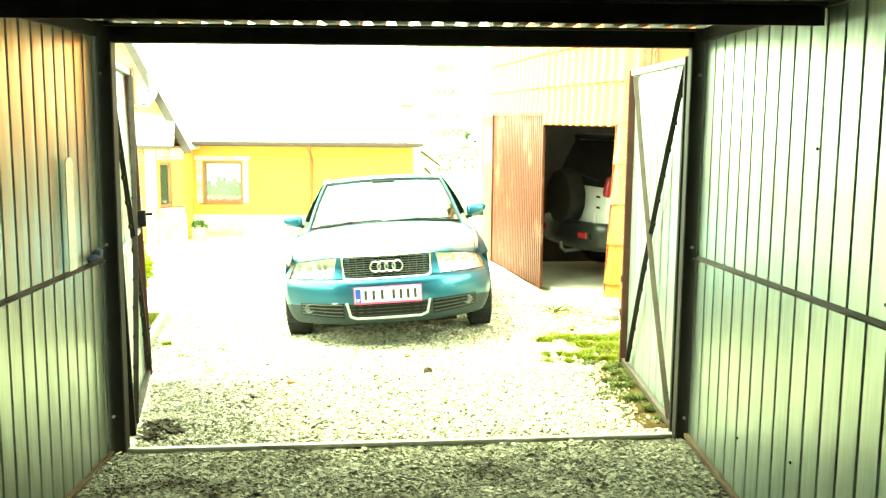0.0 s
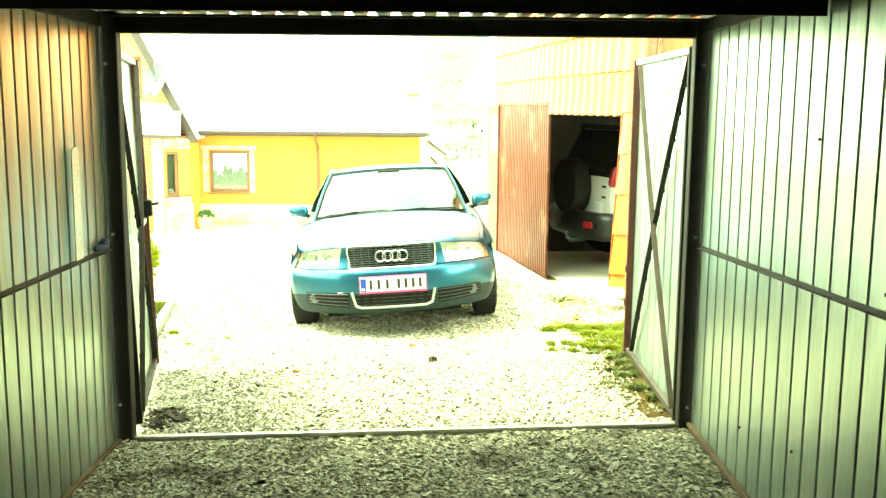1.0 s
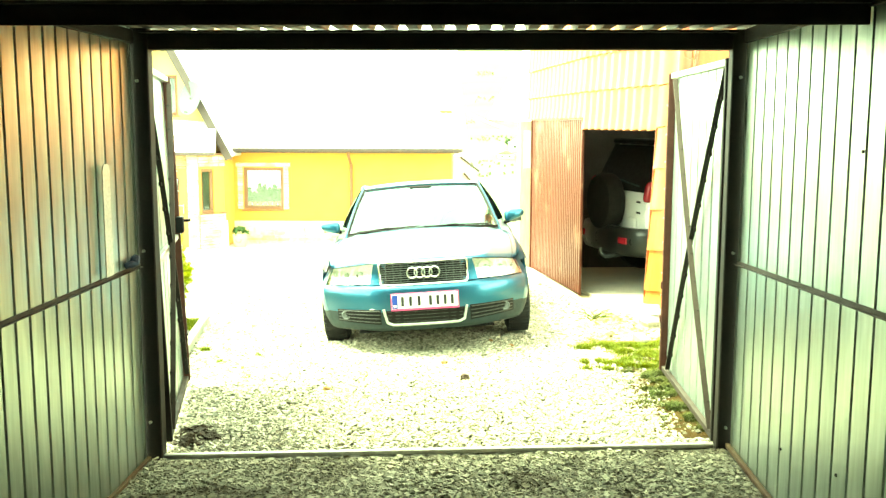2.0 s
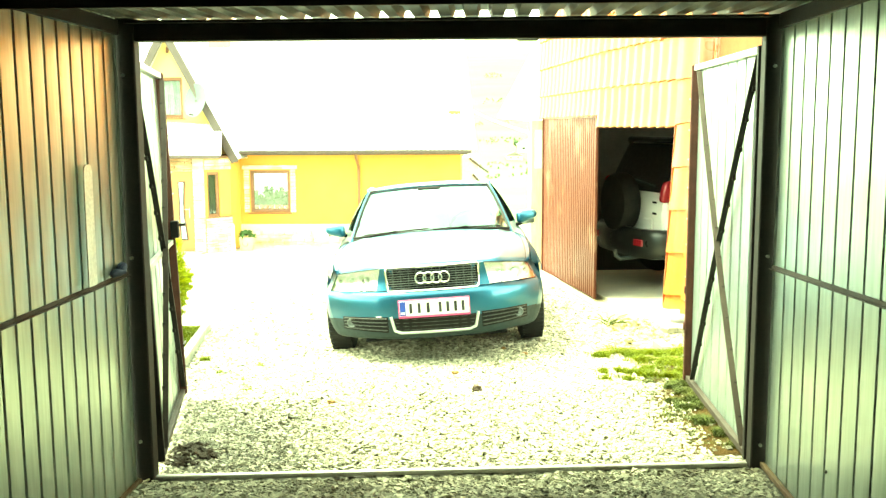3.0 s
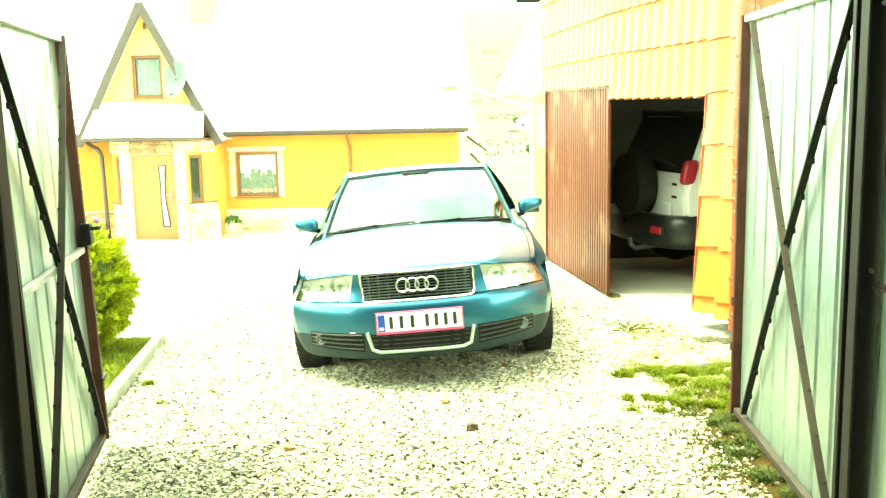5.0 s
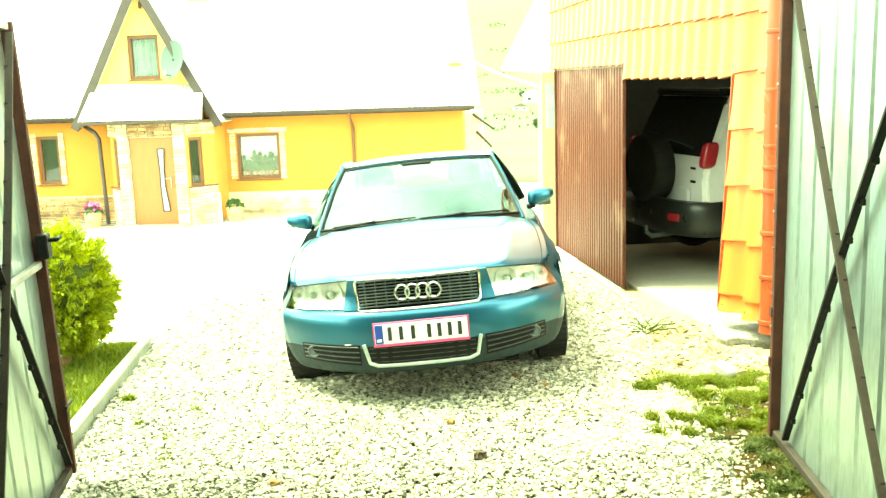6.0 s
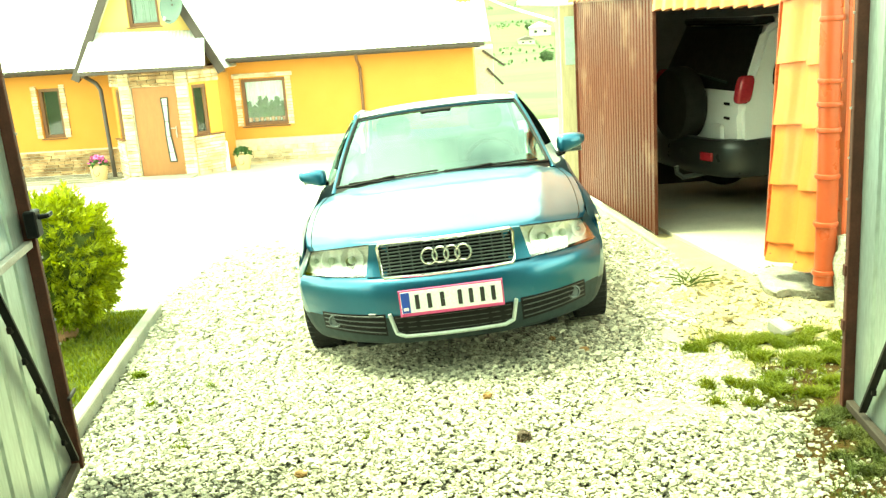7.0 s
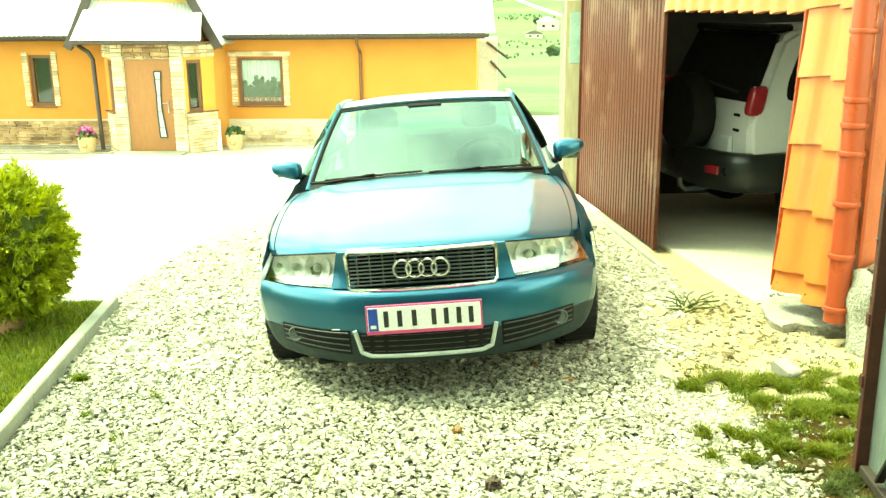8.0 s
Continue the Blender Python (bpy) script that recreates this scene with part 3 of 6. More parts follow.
# ---- the two open gate wings ----
def gate_wing(hinge, far, z0, z1, side, name_label, latch, lean=0.0, inset=0.07):
    """A ribbed sheet wing on a steel frame with crossed braces; side: +1 if its inner face looks towards +x."""
    h, f = Vector((*hinge, 0)), Vector((*far, 0))
    d = (f - h).normalized()
    L = (f - h).length
    n = Vector((d.y, -d.x, 0)) * (1 if Vector((d.y, -d.x, 0)).x * side > 0 else -1)
    root = thing("gate_wing", name_label, "gate", "garage gate wings", Matrix.Translation(h) @ Matrix.Rotation(radians(lean), 4, "Y"))
    def P(s, z, o=0.0):
        return d * s + n * o + Vector((0, 0, z))
    bm = B()
    ribbed(bm, P(0.02, z0 + 0.02, 0), d, (0, 0, 1), L - 0.04, z1 - z0 - 0.04, 0.19 if side > 0 else 0.19, 0.04, 0.014, -n)
    part("sheet", bm, galv, root, "pale galvanised ribbed sheet", smooth=False)
    for s, m, w in ((0.02, iron, 0.04), (L - 0.02, rusty, 0.05)):
        bm = B()
        bar(bm, P(s, z0, 0.022), P(s, z1, 0.022), 0.035, w, up=n, bev=0.003)
        part("stile", bm, m, root, "rust-brown steel stile" if m is rusty else "")
    for z, m in ((z1 - 0.02, sillsteel if latch else zincrail), (z0 + 0.02, brace_brown)):
        bm = B()
        bar(bm, P(0.045, z, 0.02), P(L - 0.05, z, 0.02), 0.034, 0.036, bev=0.003)
        part("rail", bm, m, root)
    for k, (a, b) in enumerate((((0.04, z1 - 0.05), (L - inset, z0 + 0.06)), ((0.04, z0 + 0.06), (L - inset, z1 - 0.05)))):
        bm = B()
        o = 0.030 + 0.012 * k
        pts = [P(a[0] + (b[0] - a[0]) * t, a[1] + (b[1] - a[1]) * t, o + 0.012 * math.sin(math.pi * t)) for t in span(0, 1, 8)]
        strip(bm, pts, 0.012, 0.030, n)
        br = part("brace", bm, iron if k == 0 else brace_brown, root)
        for t in span(0.07, 0.93, 11):
            c = P(a[0] + (b[0] - a[0]) * t, a[1] + (b[1] - a[1]) * t - 0.014, o - 0.008 + 0.012 * math.sin(math.pi * t))
            part("clip", bx(B(), c, (0.018, 0.026, 0.026), None, 0.003), iron, br)
    for z in span(z0 + 0.14, z1 - 0.22, 9):
        q = P(L - 0.014, z + 0.05 * math.sin(z * 17), 0.0475)
        part("screw", cyl(B(), q, q + n * 0.006, 0.0055, None, 8), brassy, root, "bright zinc screw")
    for z in (z0 + 0.25, z0 + 1.0, z1 - 0.2):
        part("hinge", cyl(B(), P(-0.005, z - 0.06, 0.0), P(-0.005, z + 0.06, 0.0), 0.013), iron, root)
    if latch:
        bm = B()
        bar(bm, P(0.05, 0.98, 0.02), P(L - 0.05, 0.98, 0.02), 0.03, 0.03, bev=0.002)
        part("mid_rail", bm, sillsteel, root)
        bm = B()
        bx(bm, P(L - 0.04, 1.06, 0.05), (0.05, 0.08, 0.11), Matrix.Rotation(math.atan2(d.y, d.x) - math.pi / 2, 4, "Z"), 0.006)
        lk = part("lock_box", bm, blackplastic, root, "black rim lock with a handle")
        bm = B()
        cyl(bm, P(L - 0.04, 1.085, 0.07), P(L - 0.04, 1.085, 0.11), 0.010)
        bar(bm, P(L - 0.04, 1.085, 0.11), P(L + 0.03, 1.085, 0.11), 0.014, 0.018, bev=0.003)
        part("handle", bm, blackplastic, lk)
        bm = B()
        bar(bm, P(L - 0.06, 0.30, 0.05), P(L + 0.06, 0.30, 0.05), 0.012, 0.012)
        part("bolt", bm, iron, root)
    else:
        for z in (0.38, 0.62):
            part("catch", bx(B(), P(L - 0.015, z, 0.045), (0.02, 0.03, 0.05), None, 0.003), rusty, root)
    return root


gate_wing((1.49, 5.12), (1.508, 6.66), 0.015, 2.075, -1, "open galvanised sheet gate wing with crossed steel braces", False, 0.0, 0.22)
gate_wing((-1.566, 5.12), (-1.868, 6.45), -0.03, 2.05, 1, "open galvanised sheet gate wing with crossed braces and black lock", True, -2.0)

# ---- loose things in the garage ----
bm = B()
side = [(-0.045, 0.0), (0.045, 0.0), (0.045, 0.50), (0.036, 0.525), (0.018, 0.535), (-0.018, 0.535), (-0.036, 0.525), (-0.045, 0.50)]
prism(bm, side, lambda p: Vector((GX0 + 0.040 - 0.014 * p[1], 4.52 + p[0] + 0.04 * p[1], 1.005 + p[1])), lambda p: Vector((GX0 + 0.035 - 0.014 * p[1], 4.52 + p[0] + 0.04 * p[1], 1.005 + p[1])))
strip = part("metal_strip", bm, stripsteel, None, "pale flat metal strip leaning on the wall rail", smooth=False)
tagged(strip, category="metal strip")
bm = B()
bmesh.ops.create_uvsphere(bm, u_segments=14, v_segments=8, radius=1, matrix=Matrix.Translation((GX0 + 0.03, 4.84, 1.017)) @ Matrix.Diagonal((0.030, 0.085, 0.020, 1)))
for v in bm.verts:
    v.co.z += 0.012 * noise.noise(v.co * 22) + (0.020 if v.co.y > 4.86 else 0)
cloth = part("rag", bm, bluecloth, None, "crumpled dark blue rag lying on the wall rail")
tagged(cloth, category="rag")

# ---- the blue saloon car; its own axes: x across, y back from the nose, z up from the ground ----
NOSE = [  # y, z, half width, bow, crown along the middle of bumper and bonnet
    (0.20, 0.175, 0.69, 0.34, 0.0), (0.07, 0.185, 0.735, 0.37, 0.0), (0.03, 0.225, 0.77, 0.40, 0.0), (0.012, 0.30, 0.80, 0.42, 0.0),
    (0.0, 0.40, 0.825, 0.43, 0.0), (0.0, 0.48, 0.838, 0.43, 0.0), (0.012, 0.530, 0.838, 0.43, 0.004), (0.045, 0.556, 0.826, 0.42, 0.008)]
BONNET = [
    (0.045, 0.742, 0.755, 0.34, 0.055), (0.065, 0.756, 0.765, 0.34, 0.057), (0.14, 0.776, 0.775, 0.29, 0.057), (0.35, 0.818, 0.785, 0.20, 0.055),
    (0.65, 0.868, 0.795, 0.12, 0.06), (0.95, 0.910, 0.795, 0.06, 0.065), (1.18, 0.938, 0.775, 0.03, 0.07), (1.27, 0.945, 0.765, 0.03, 0.07)]


slatmat = M("dark_grille_plastic", (0.035, 0.040, 0.040), 0.45, 0, None, 20, 200, 0, spec=0.35)




def along(table, t):
    k = t * (len(table) - 1)
    i = min(int(k), len(table) - 2)
    f = k - i
    p = [table[max(min(j, len(table) - 1), 0)] for j in (i - 1, i, i + 1, i + 2)]
    return [0.5 * (2 * b + (c - a) * f + (2 * a - 5 * b + 4 * c - d) * f * f + (3 * b - a - 3 * c + d) * f ** 3) for a, b, c, d in zip(*p)]


def nose(u, t, off=0.0):
    y, z, w, bow, crown = along(NOSE, t)
    return Vector((u * w, y + bow * abs(u) ** 2.6 - off, z - crown * abs(u) ** 2))


def bonnet(u, t):
    y, z, w, bow, crown = along(BONNET, t)
    crease = 0.010 * math.exp(-((abs(u) - 0.62 - 0.16 * t) / 0.05) ** 2) * min(t * 6, 1)
    return Vector((u * w, y + bow * abs(u) ** 2.6, z - crown * abs(u) ** 2.4 + crease))


def fascia(u, w, off=0.0):
    """Between bumper and bonnet: u across, w up."""
    a, b = nose(u, 1.0), bonnet(u * 0.995, 0.0)
    p = a.lerp(b, w)
    p.y += 0.02 * math.sin(math.pi * w) - off
    return p


def on_nose(x, z, off=0.0):
    """The point of the bumper's surface at x and height z."""
    lo, hi = 0.0, 1.0
    for _ in range(24):
        mid = (lo + hi) / 2
        if along(NOSE, mid)[1] < z:
            lo = mid
        else:
            hi = mid
    w = along(NOSE, lo)[2]
    return nose(x / w, lo, off)


def wheel(root, x, y, out):
    R = 0.312
    w = part("wheel", lathe(B(), (x - out * 0.07, y, R), (out, 0, 0), [(0.20, 0.0), (0.205, 0.10), (0.215, 0.145)], 32), alloy, root)
    bm = B()
    lathe(bm, (x - out * 0.10, y, R), (out, 0, 0), [(0.205, 0.0), (0.26, -0.002), (0.298, 0.015), (R, 0.045), (R + 0.001, 0.10), (R, 0.16), (0.298, 0.188), (0.26, 0.202), (0.212, 0.198), (0.205, 0.19), (0.205, 0.0)], 48)
    for k in range(48):
        a = 2 * math.pi * k / 48
        c = Vector((x + out * 0.0025, y + (R - 0.003) * math.cos(a), R + (R - 0.003) * math.sin(a)))
        bx(bm, c, (0.17, 0.022, 0.010), Matrix.Rotation(a + math.pi / 2, 4, "X"))
    part("tyre", bm, rubber, w, "black tyre")
    bm = B()
    for k in range(5):
        a = 2 * math.pi * k / 5
        bar(bm, (x + out * 0.06, y, R), (x + out * 0.065, y + 0.2 * math.cos(a), R + 0.2 * math.sin(a)), 0.06, 0.025, up=(1, 0, 0), bev=0.006)
    cyl(bm, (x + out * 0.03, y, R), (x + out * 0.075, y, R), 0.055, 0.045)
    part("rim", bm, alloy, w, "five-spoke alloy rim")


def saloon(at):
    car = thing("car", "teal-blue metallic saloon car parked on gravel, slightly dirty", "car", at=at)
    U = span(-1, 1, 40)
    # bumper with its grey lower edge
    bm = B()
    sheet(bm, lambda u, t: nose(u, t), U, span(0.48, 1.0, 12))
    bumper = part("front_bumper", solid(bm, 0.02), carpaint, car, angle=60)
    bm = B()
    sheet(bm, lambda u, t: nose(u, t, 0.002), U, span(0.0, 0.49, 9))
    part("bumper_lip", solid(bm, 0.02), greyplastic, bumper, "grey unpainted bumper lip")
    # corners running back to the wheel arches
    for s in (-1, 1):
        def corner(q, t):
            p = nose(s, t) if t <= 1 else fascia(s * 0.998, t - 1)
            back = 0.93 - math.sqrt(max(0.362 ** 2 - (min(p.z, 0.62) - 0.312) ** 2, 0.0))
            e = Vector((s * min(abs(p.x) + 0.05, 0.872 - 0.10 * max(0, 0.34 - p.z)), back, p.z + 0.02 * max(t - 1, 0)))
            r = p.lerp(e, q)
            r.x += s * 0.012 * math.sin(math.pi * q)
            return r
        bm = B()
        sheet(bm, corner, span(0, 1, 6), span(0.48, 2.0, 14))
        part("bumper_corner", solid(bm, 0.012), carpaint, bumper, angle=60)
        bm = B()
        sheet(bm, corner, span(0, 1, 6), span(0.05, 0.48, 6))
        part("lip_corner", solid(bm, 0.012), greyplastic, bumper, "grey unpainted lip", angle=60)
    # bonnet
    bm = B()
    sheet(bm, bonnet, U, span(0, 1, 30))
    part("bonnet", solid(bm, 0.012), carpaint, car, "teal-blue bonnet with two creases", angle=60)
    for s in (-1, 1):
        tube(bm := B(), [bonnet(s * 0.955, t) + Vector((0, 0, 0.001)) for t in span(0.04, 0.98, 24)], 0.0026, 6)
        part("bonnet_gap", bm, blackplastic, car)
    # fascia panels beside the grille
    for s in (-1, 1):
        bm = B()
        sheet(bm, lambda u, w: fascia(u * s, w), span(0.385, 0.52, 4), span(0, 1, 5))
        part("grille_surround", solid(bm, 0.012), carpaint, car)
    # grille
    grille = part("grille", box_of((0, 0.095, 0.642), (0.68, 0.03, 0.17), None, 0.004), blackplastic, car, "black slatted grille in a chrome surround")
    bm = B()
    ring = [(-0.335, 0.552), (0.335, 0.552), (0.344, 0.566), (0.352, 0.712), (0.335, 0.733), (-0.335, 0.733), (-0.352, 0.712), (-0.344, 0.566)]
    trim = []
    for p, q in zip(ring, ring[1:] + ring[:1]):
        for f in span(0, 1, 6)[:-1]:
            x, z = p[0] + (q[0] - p[0]) * f, p[1] + (q[1] - p[1]) * f
            trim.append((x, fascia(x / 0.80, (z - 0.55) / 0.18).y - 0.020, z))
    tube(bm, trim + trim[:1], 0.0088, 8)
    part("grille_trim", bm, chrome, grille, "chrome grille surround")
    for k in range(9):
        z = 0.570 + 0.0180 * k
        part("slat", bar(B(), (-0.335, 0.075, z), (0.335, 0.075, z), 0.02, 0.0055, up=(0, 0, 1), bev=0.002), greyslat, grille)
    for k in range(11):
        part("upright", box_of((-0.30 + 0.06 * k, 0.0765, 0.642), (0.005, 0.018, 0.158), None, 0.001), greyslat, grille)
    for k in range(4):
        torus(bm := B(), (-0.0885 + 0.059 * k, 0.052, 0.642), (0, 1, 0), 0.0405, 0.0075, 32, 8)
        part("badge_ring", bm, chrome, grille, "chrome ring")
    # headlamps
    for s in (-1, 1):
        bm = B()
        sheet(bm, lambda u, w: fascia(u * s, 0.02 + w * 0.95, -0.075), span(0.51, 1.0, 10), span(0, 1, 6))
        lamp = part("headlamp", solid(bm, 0.01), lampwhite, car, "clear headlamp with two round reflectors")
        bm = B()
        sheet(bm, lambda u, w: fascia(u * s, 0.03 + w * 0.92, 0.004), span(0.525, 1.0, 14), span(0, 1, 6))
        bmesh.ops.recalc_face_normals(bm, faces=bm.faces[:])
        lens = part("lamp_lens", bm, lens_glass, lamp, "clear lamp lens")
        lens.visible_shadow = False
        for q, r in ((0.645, 0.066), (0.80, 0.062), (0.925, 0.042)):
            c = fascia(q * s, 0.50, -0.05)
            bm = B()
            lathe(bm, c, (s * q * 0.6, -1, 0.1), [(r * 0.35, -0.035), (r * 0.8, -0.02), (r, 0.004), (r * 1.08, 0.004), (r * 1.08, -0.03)], 24)
            part("reflector", bm, lampwhite, lamp)
            bm = B()
            bmesh.ops.create_uvsphere(bm, u_segments=12, v_segments=8, radius=r * 0.35, matrix=Matrix.Translation(c + Vector((0, -0.002, 0))))
            part("bulb", bm, dishgrey, lamp)
        bm = B()
        prev = [fascia(u * s, 0.985, 0.003) for u in span(0.52, 1.0, 8)]
        tube(bm, prev, 0.004, 6)
        part("lamp_seal", bm, blackplastic, lamp)
    # lower intakes
    def intake(x0, x1, z0, z1, z2, slats, name, label):
        bm = B()
        zt = lambda u: z0 + (z1 - z0) * (u - x0) / (x1 - x0)
        sheet(bm, lambda u, w: on_nose(u, zt(u) + (z2 - zt(u)) * w, 0.004), span(x0, x1, 10), span(0, 1, 4))
        it = part(name, solid(bm, 0.006), blackplastic, bumper, label)
        for k in range(slats):
            w = (k + 0.6) / slats
            tube(bm := B(), [on_nose(u, zt(u) + (z2 - zt(u)) * w, 0.007) for u in span(x0 + 0.01, x1 - 0.01, 8)], 0.0040, 6)
            part("slat", bm, slatmat, it)
        return it
    mid = intake(-0.31, 0.31, 0.245, 0.245, 0.352, 4, "lower_intake", "black slatted lower intake with a pale rim")
    rim = [(-0.330, 0.365), (-0.305, 0.256), (-0.26, 0.238), (0.26, 0.238), (0.305, 0.256), (0.330, 0.365)]
    way = [(p[0] + (q[0] - p[0]) * f, p[1] + (q[1] - p[1]) * f) for p, q in zip(rim, rim[1:]) for f in span(0, 1, 5)[:-1]] + rim[-1:]
    tube(bm := B(), [on_nose(x, z, 0.012) for x, z in way], 0.0105, 8)
    part("intake_rim", bm, dishgrey, mid, "pale metal rim")
    for s in (-1, 1):
        si = intake(*(sorted((s * 0.355, s * 0.72))), 0.240 if s > 0 else 0.262, 0.262 if s > 0 else 0.240, 0.362, 4, "side_intake", "black slatted side intake with a fog lamp")
        c = on_nose(s * 0.645, 0.315, 0.0)
        lathe(bm := B(), c, (s * 0.35, -1, 0), [(0.037, -0.01), (0.037, 0.013), (0.031, 0.015), (0.027, 0.006), (0.001, 0.003)], 24)
        part("fog_lamp", bm, greyslat, si, "round fog lamp")
    part("bumper_scratch", box_of(on_nose(-0.42, 0.365, 0.002), (0.05, 0.003, 0.006), Matrix.Rotation(radians(-12), 4, "Z"), 0.001), platewhite, bumper)
    # number plate: plain bars stand for its characters
    plate = part("number_plate", box_of((0, -0.018, 0.425), (0.52, 0.006, 0.112), None, 0.002), platewhite, car, "white number plate in a pink holder with dark bars")
    bm = B()
    for c, s in (((0, -0.012, 0.362), (0.535, 0.02, 0.016)), ((0, -0.012, 0.486), (0.535, 0.016, 0.007)), ((-0.264, -0.012, 0.425), (0.008, 0.016, 0.13)), ((0.264, -0.012, 0.425), (0.008, 0.016, 0.13))):
        bx(bm, c, s, None, 0.002)
    part("plate_holder", bm, platepink, plate, "pink plate holder")
    part("blue_band", box_of((-0.235, -0.0225, 0.425), (0.044, 0.003, 0.106), None, 0.0008), plateblue, plate, "blue band")
    part("small_bar", box_of((-0.235, -0.0245, 0.392), (0.026, 0.002, 0.016), None, 0.0005), platewhite, plate)
    for x in (-0.175, -0.112, -0.045, 0.045, 0.102, 0.160, 0.216):
        part("bar", box_of((x, -0.022, 0.425), (0.022, 0.003, 0.076), None, 0.0008), ink, plate)
    # flanks
    def flank(s):
        def edge(y):       # top edge of the flank: half width and height
            return (float(np.interp(y, (0.30, 0.45, 0.8, 1.27, 1.6, 3.0, 4.0, 4.4), (0.775, 0.785, 0.80, 0.80, 0.825, 0.84, 0.80, 0.72))),
                    float(np.interp(y, (0.30, 0.45, 0.8, 1.27, 1.6, 3.0, 4.0, 4.4), (0.685, 0.745, 0.82, 0.875, 0.895, 0.945, 0.965, 0.93))))
        def f(y, w):
            ex, ez = edge(y)
            z = ez + (0.20 - ez) * w
            full = float(np.interp(y, (0.30, 0.42, 0.62, 0.8, 3.6, 4.2, 4.45), (0.80, 0.825, 0.872, 0.883, 0.883, 0.86, 0.78)))
            x = ex + (full - ex) * min(1, (w * 3.2)) ** 0.55 - 0.05 * max(0, w - 0.6) ** 1.3
            for wy in (0.93, 3.58):       # wheel arches
                d = math.hypot(y - wy, z - 0.312)
                if d < 0.365 and z < 0.72:
                    k = 0.365 / max(d, 1e-3)
                    y, z = wy + (y - wy) * k, max(0.312 + (z - 0.312) * k, 0.2)
                if abs(math.hypot(y - wy, z - 0.312) - 0.39) < 0.05:
                    x += 0.012
            return Vector((s * x, y, z))
        return f
    for s in (-1, 1):
        bm = B()
        fl = flank(s)
        rows = sheet(bm, fl, sorted(set(span(0.36, 1.7, 36) + span(1.7, 3.0, 8) + span(3.0, 4.42, 30))), span(0, 1, 22))
        bmesh.ops.dissolve_degenerate(bm, dist=0.002, edges=bm.edges[:])
        dead = [fc for fc in bm.faces if any(math.hypot(fc.calc_center_median().y - wy, fc.calc_center_median().z - 0.312) < 0.355 for wy in (0.93, 3.58))
                or (fc.calc_center_median().y < 0.66 and fc.calc_center_median().z < 0.66)]
        bmesh.ops.delete(bm, geom=dead, context="FACES")
        bmesh.ops.recalc_face_normals(bm, faces=bm.faces[:])
        part("flank", bm, carpaint, car, angle=65)
        for wy in (0.93, 3.58):
            bm = B()
            tube(bm, [Vector((s * 0.86, wy + 0.362 * math.cos(a), 0.312 + 0.362 * math.sin(a))) for a in span(-0.25, math.pi - 0.55 if wy < 2 else math.pi + 0.25, 20)], 0.016, 6)
            part("arch_lip", bm, carpaint, car)
            bm = B()
            sheet(bm, lambda a, q: Vector((s * (0.58 + 0.27 * q), wy + 0.355 * math.cos(a), 0.312 + 0.355 * math.sin(a))), span(-0.1, math.pi - 0.25, 18), (0, 1))
            sheet(bm, lambda a, q: Vector((s * 0.58, wy + 0.355 * q * math.cos(a), 0.312 + 0.355 * q * math.sin(a))), span(-0.1, math.pi - 0.25, 18), (0.05, 1))
            part("wheel_housing", bm, blackplastic, car)
            wheel(car, s * 0.788, wy, s)
    # screens, roof, pillars
    def screen(u, t):
        w = 0.70 + (0.565 - 0.70) * t
        y = 1.28 + 0.76 * t + abs(u) ** 2.2 * (0.20 * (1 - t) + 0.09 * t)
        z = 0.940 + 0.400 * t + 0.025 * math.sin(math.pi * t) - abs(u) ** 2.2 * (0.03 * (1 - t) + 0.022 * t)
        return Vector((u * w, y, z))
    bm = B()
    sheet(bm, screen, span(-1, 1, 24), span(0, 1, 12))
    ws = part("windscreen", bm, screen_glass, car, "tinted windscreen reflecting a bright sky")
    ws.visible_shadow = False
    bm = B()
    loop = [screen(u, 0.0) for u in span(-1, 1, 16)] + [screen(1, t) for t in span(0, 1, 10)] + [screen(u, 1) for u in span(1, -1, 16)] + [screen(-1, t) for t in span(1, 0, 10)]
    tube(bm, [p + Vector((0, -0.002, 0.002)) for p in loop], 0.011, 6)
    part("screen_seal", bm, blackplastic, ws)
    bm = B()
    sheet(bm, lambda u, t: screen(u, 0.955 + 0.04 * t) + Vector((0, -0.003, 0.003)), span(-0.98, 0.98, 20), (0, 1))
    part("shade_band", bm, blackplastic, ws)
    bm = B()
    sheet(bm, lambda u, t: Vector((u * float(np.interp(t, (0, 0.5, 1), (0.575, 0.585, 0.55))), 2.02 + 1.28 * t + 0.09 * abs(u) ** 2.2 * (1 - 2 * t),
                                    1.345 + 0.048 * math.sin(math.pi * min(t * 1.15, 1)) - 0.02 * t - 0.035 * abs(u) ** 3)), span(-1, 1, 20), span(0, 1, 14))
    part("roof", solid(bm, 0.02), carpaint, car, angle=60)
    bm = B()
    sheet(bm, lambda u, t: Vector((u * (0.55 + 0.12 * t), 3.28 + 0.72 * t, 1.335 - 0.35 * t)), span(-1, 1, 8), span(0, 1, 6))
    rw = part("rear_screen", bm, screen_glass, car)
    rw.visible_shadow = False
    bm = B()
    sheet(bm, lambda u, t: Vector((u * (0.74 - 0.05 * t), 3.98 + 0.5 * t - 0.06 * abs(u) ** 2 * t, 0.985 - 0.02 * t - 0.03 * abs(u) ** 2)), span(-1, 1, 12), span(0, 1, 6))
    part("boot_lid", solid(bm, 0.02), carpaint, car)
    bm = B()
    sheet(bm, lambda u, t: Vector((u * 0.76, 4.5 - 0.14 * abs(u) ** 3 + 0.03 * math.sin(math.pi * t), 0.97 - 0.72 * t)), span(-1, 1, 12), span(0, 1, 6))
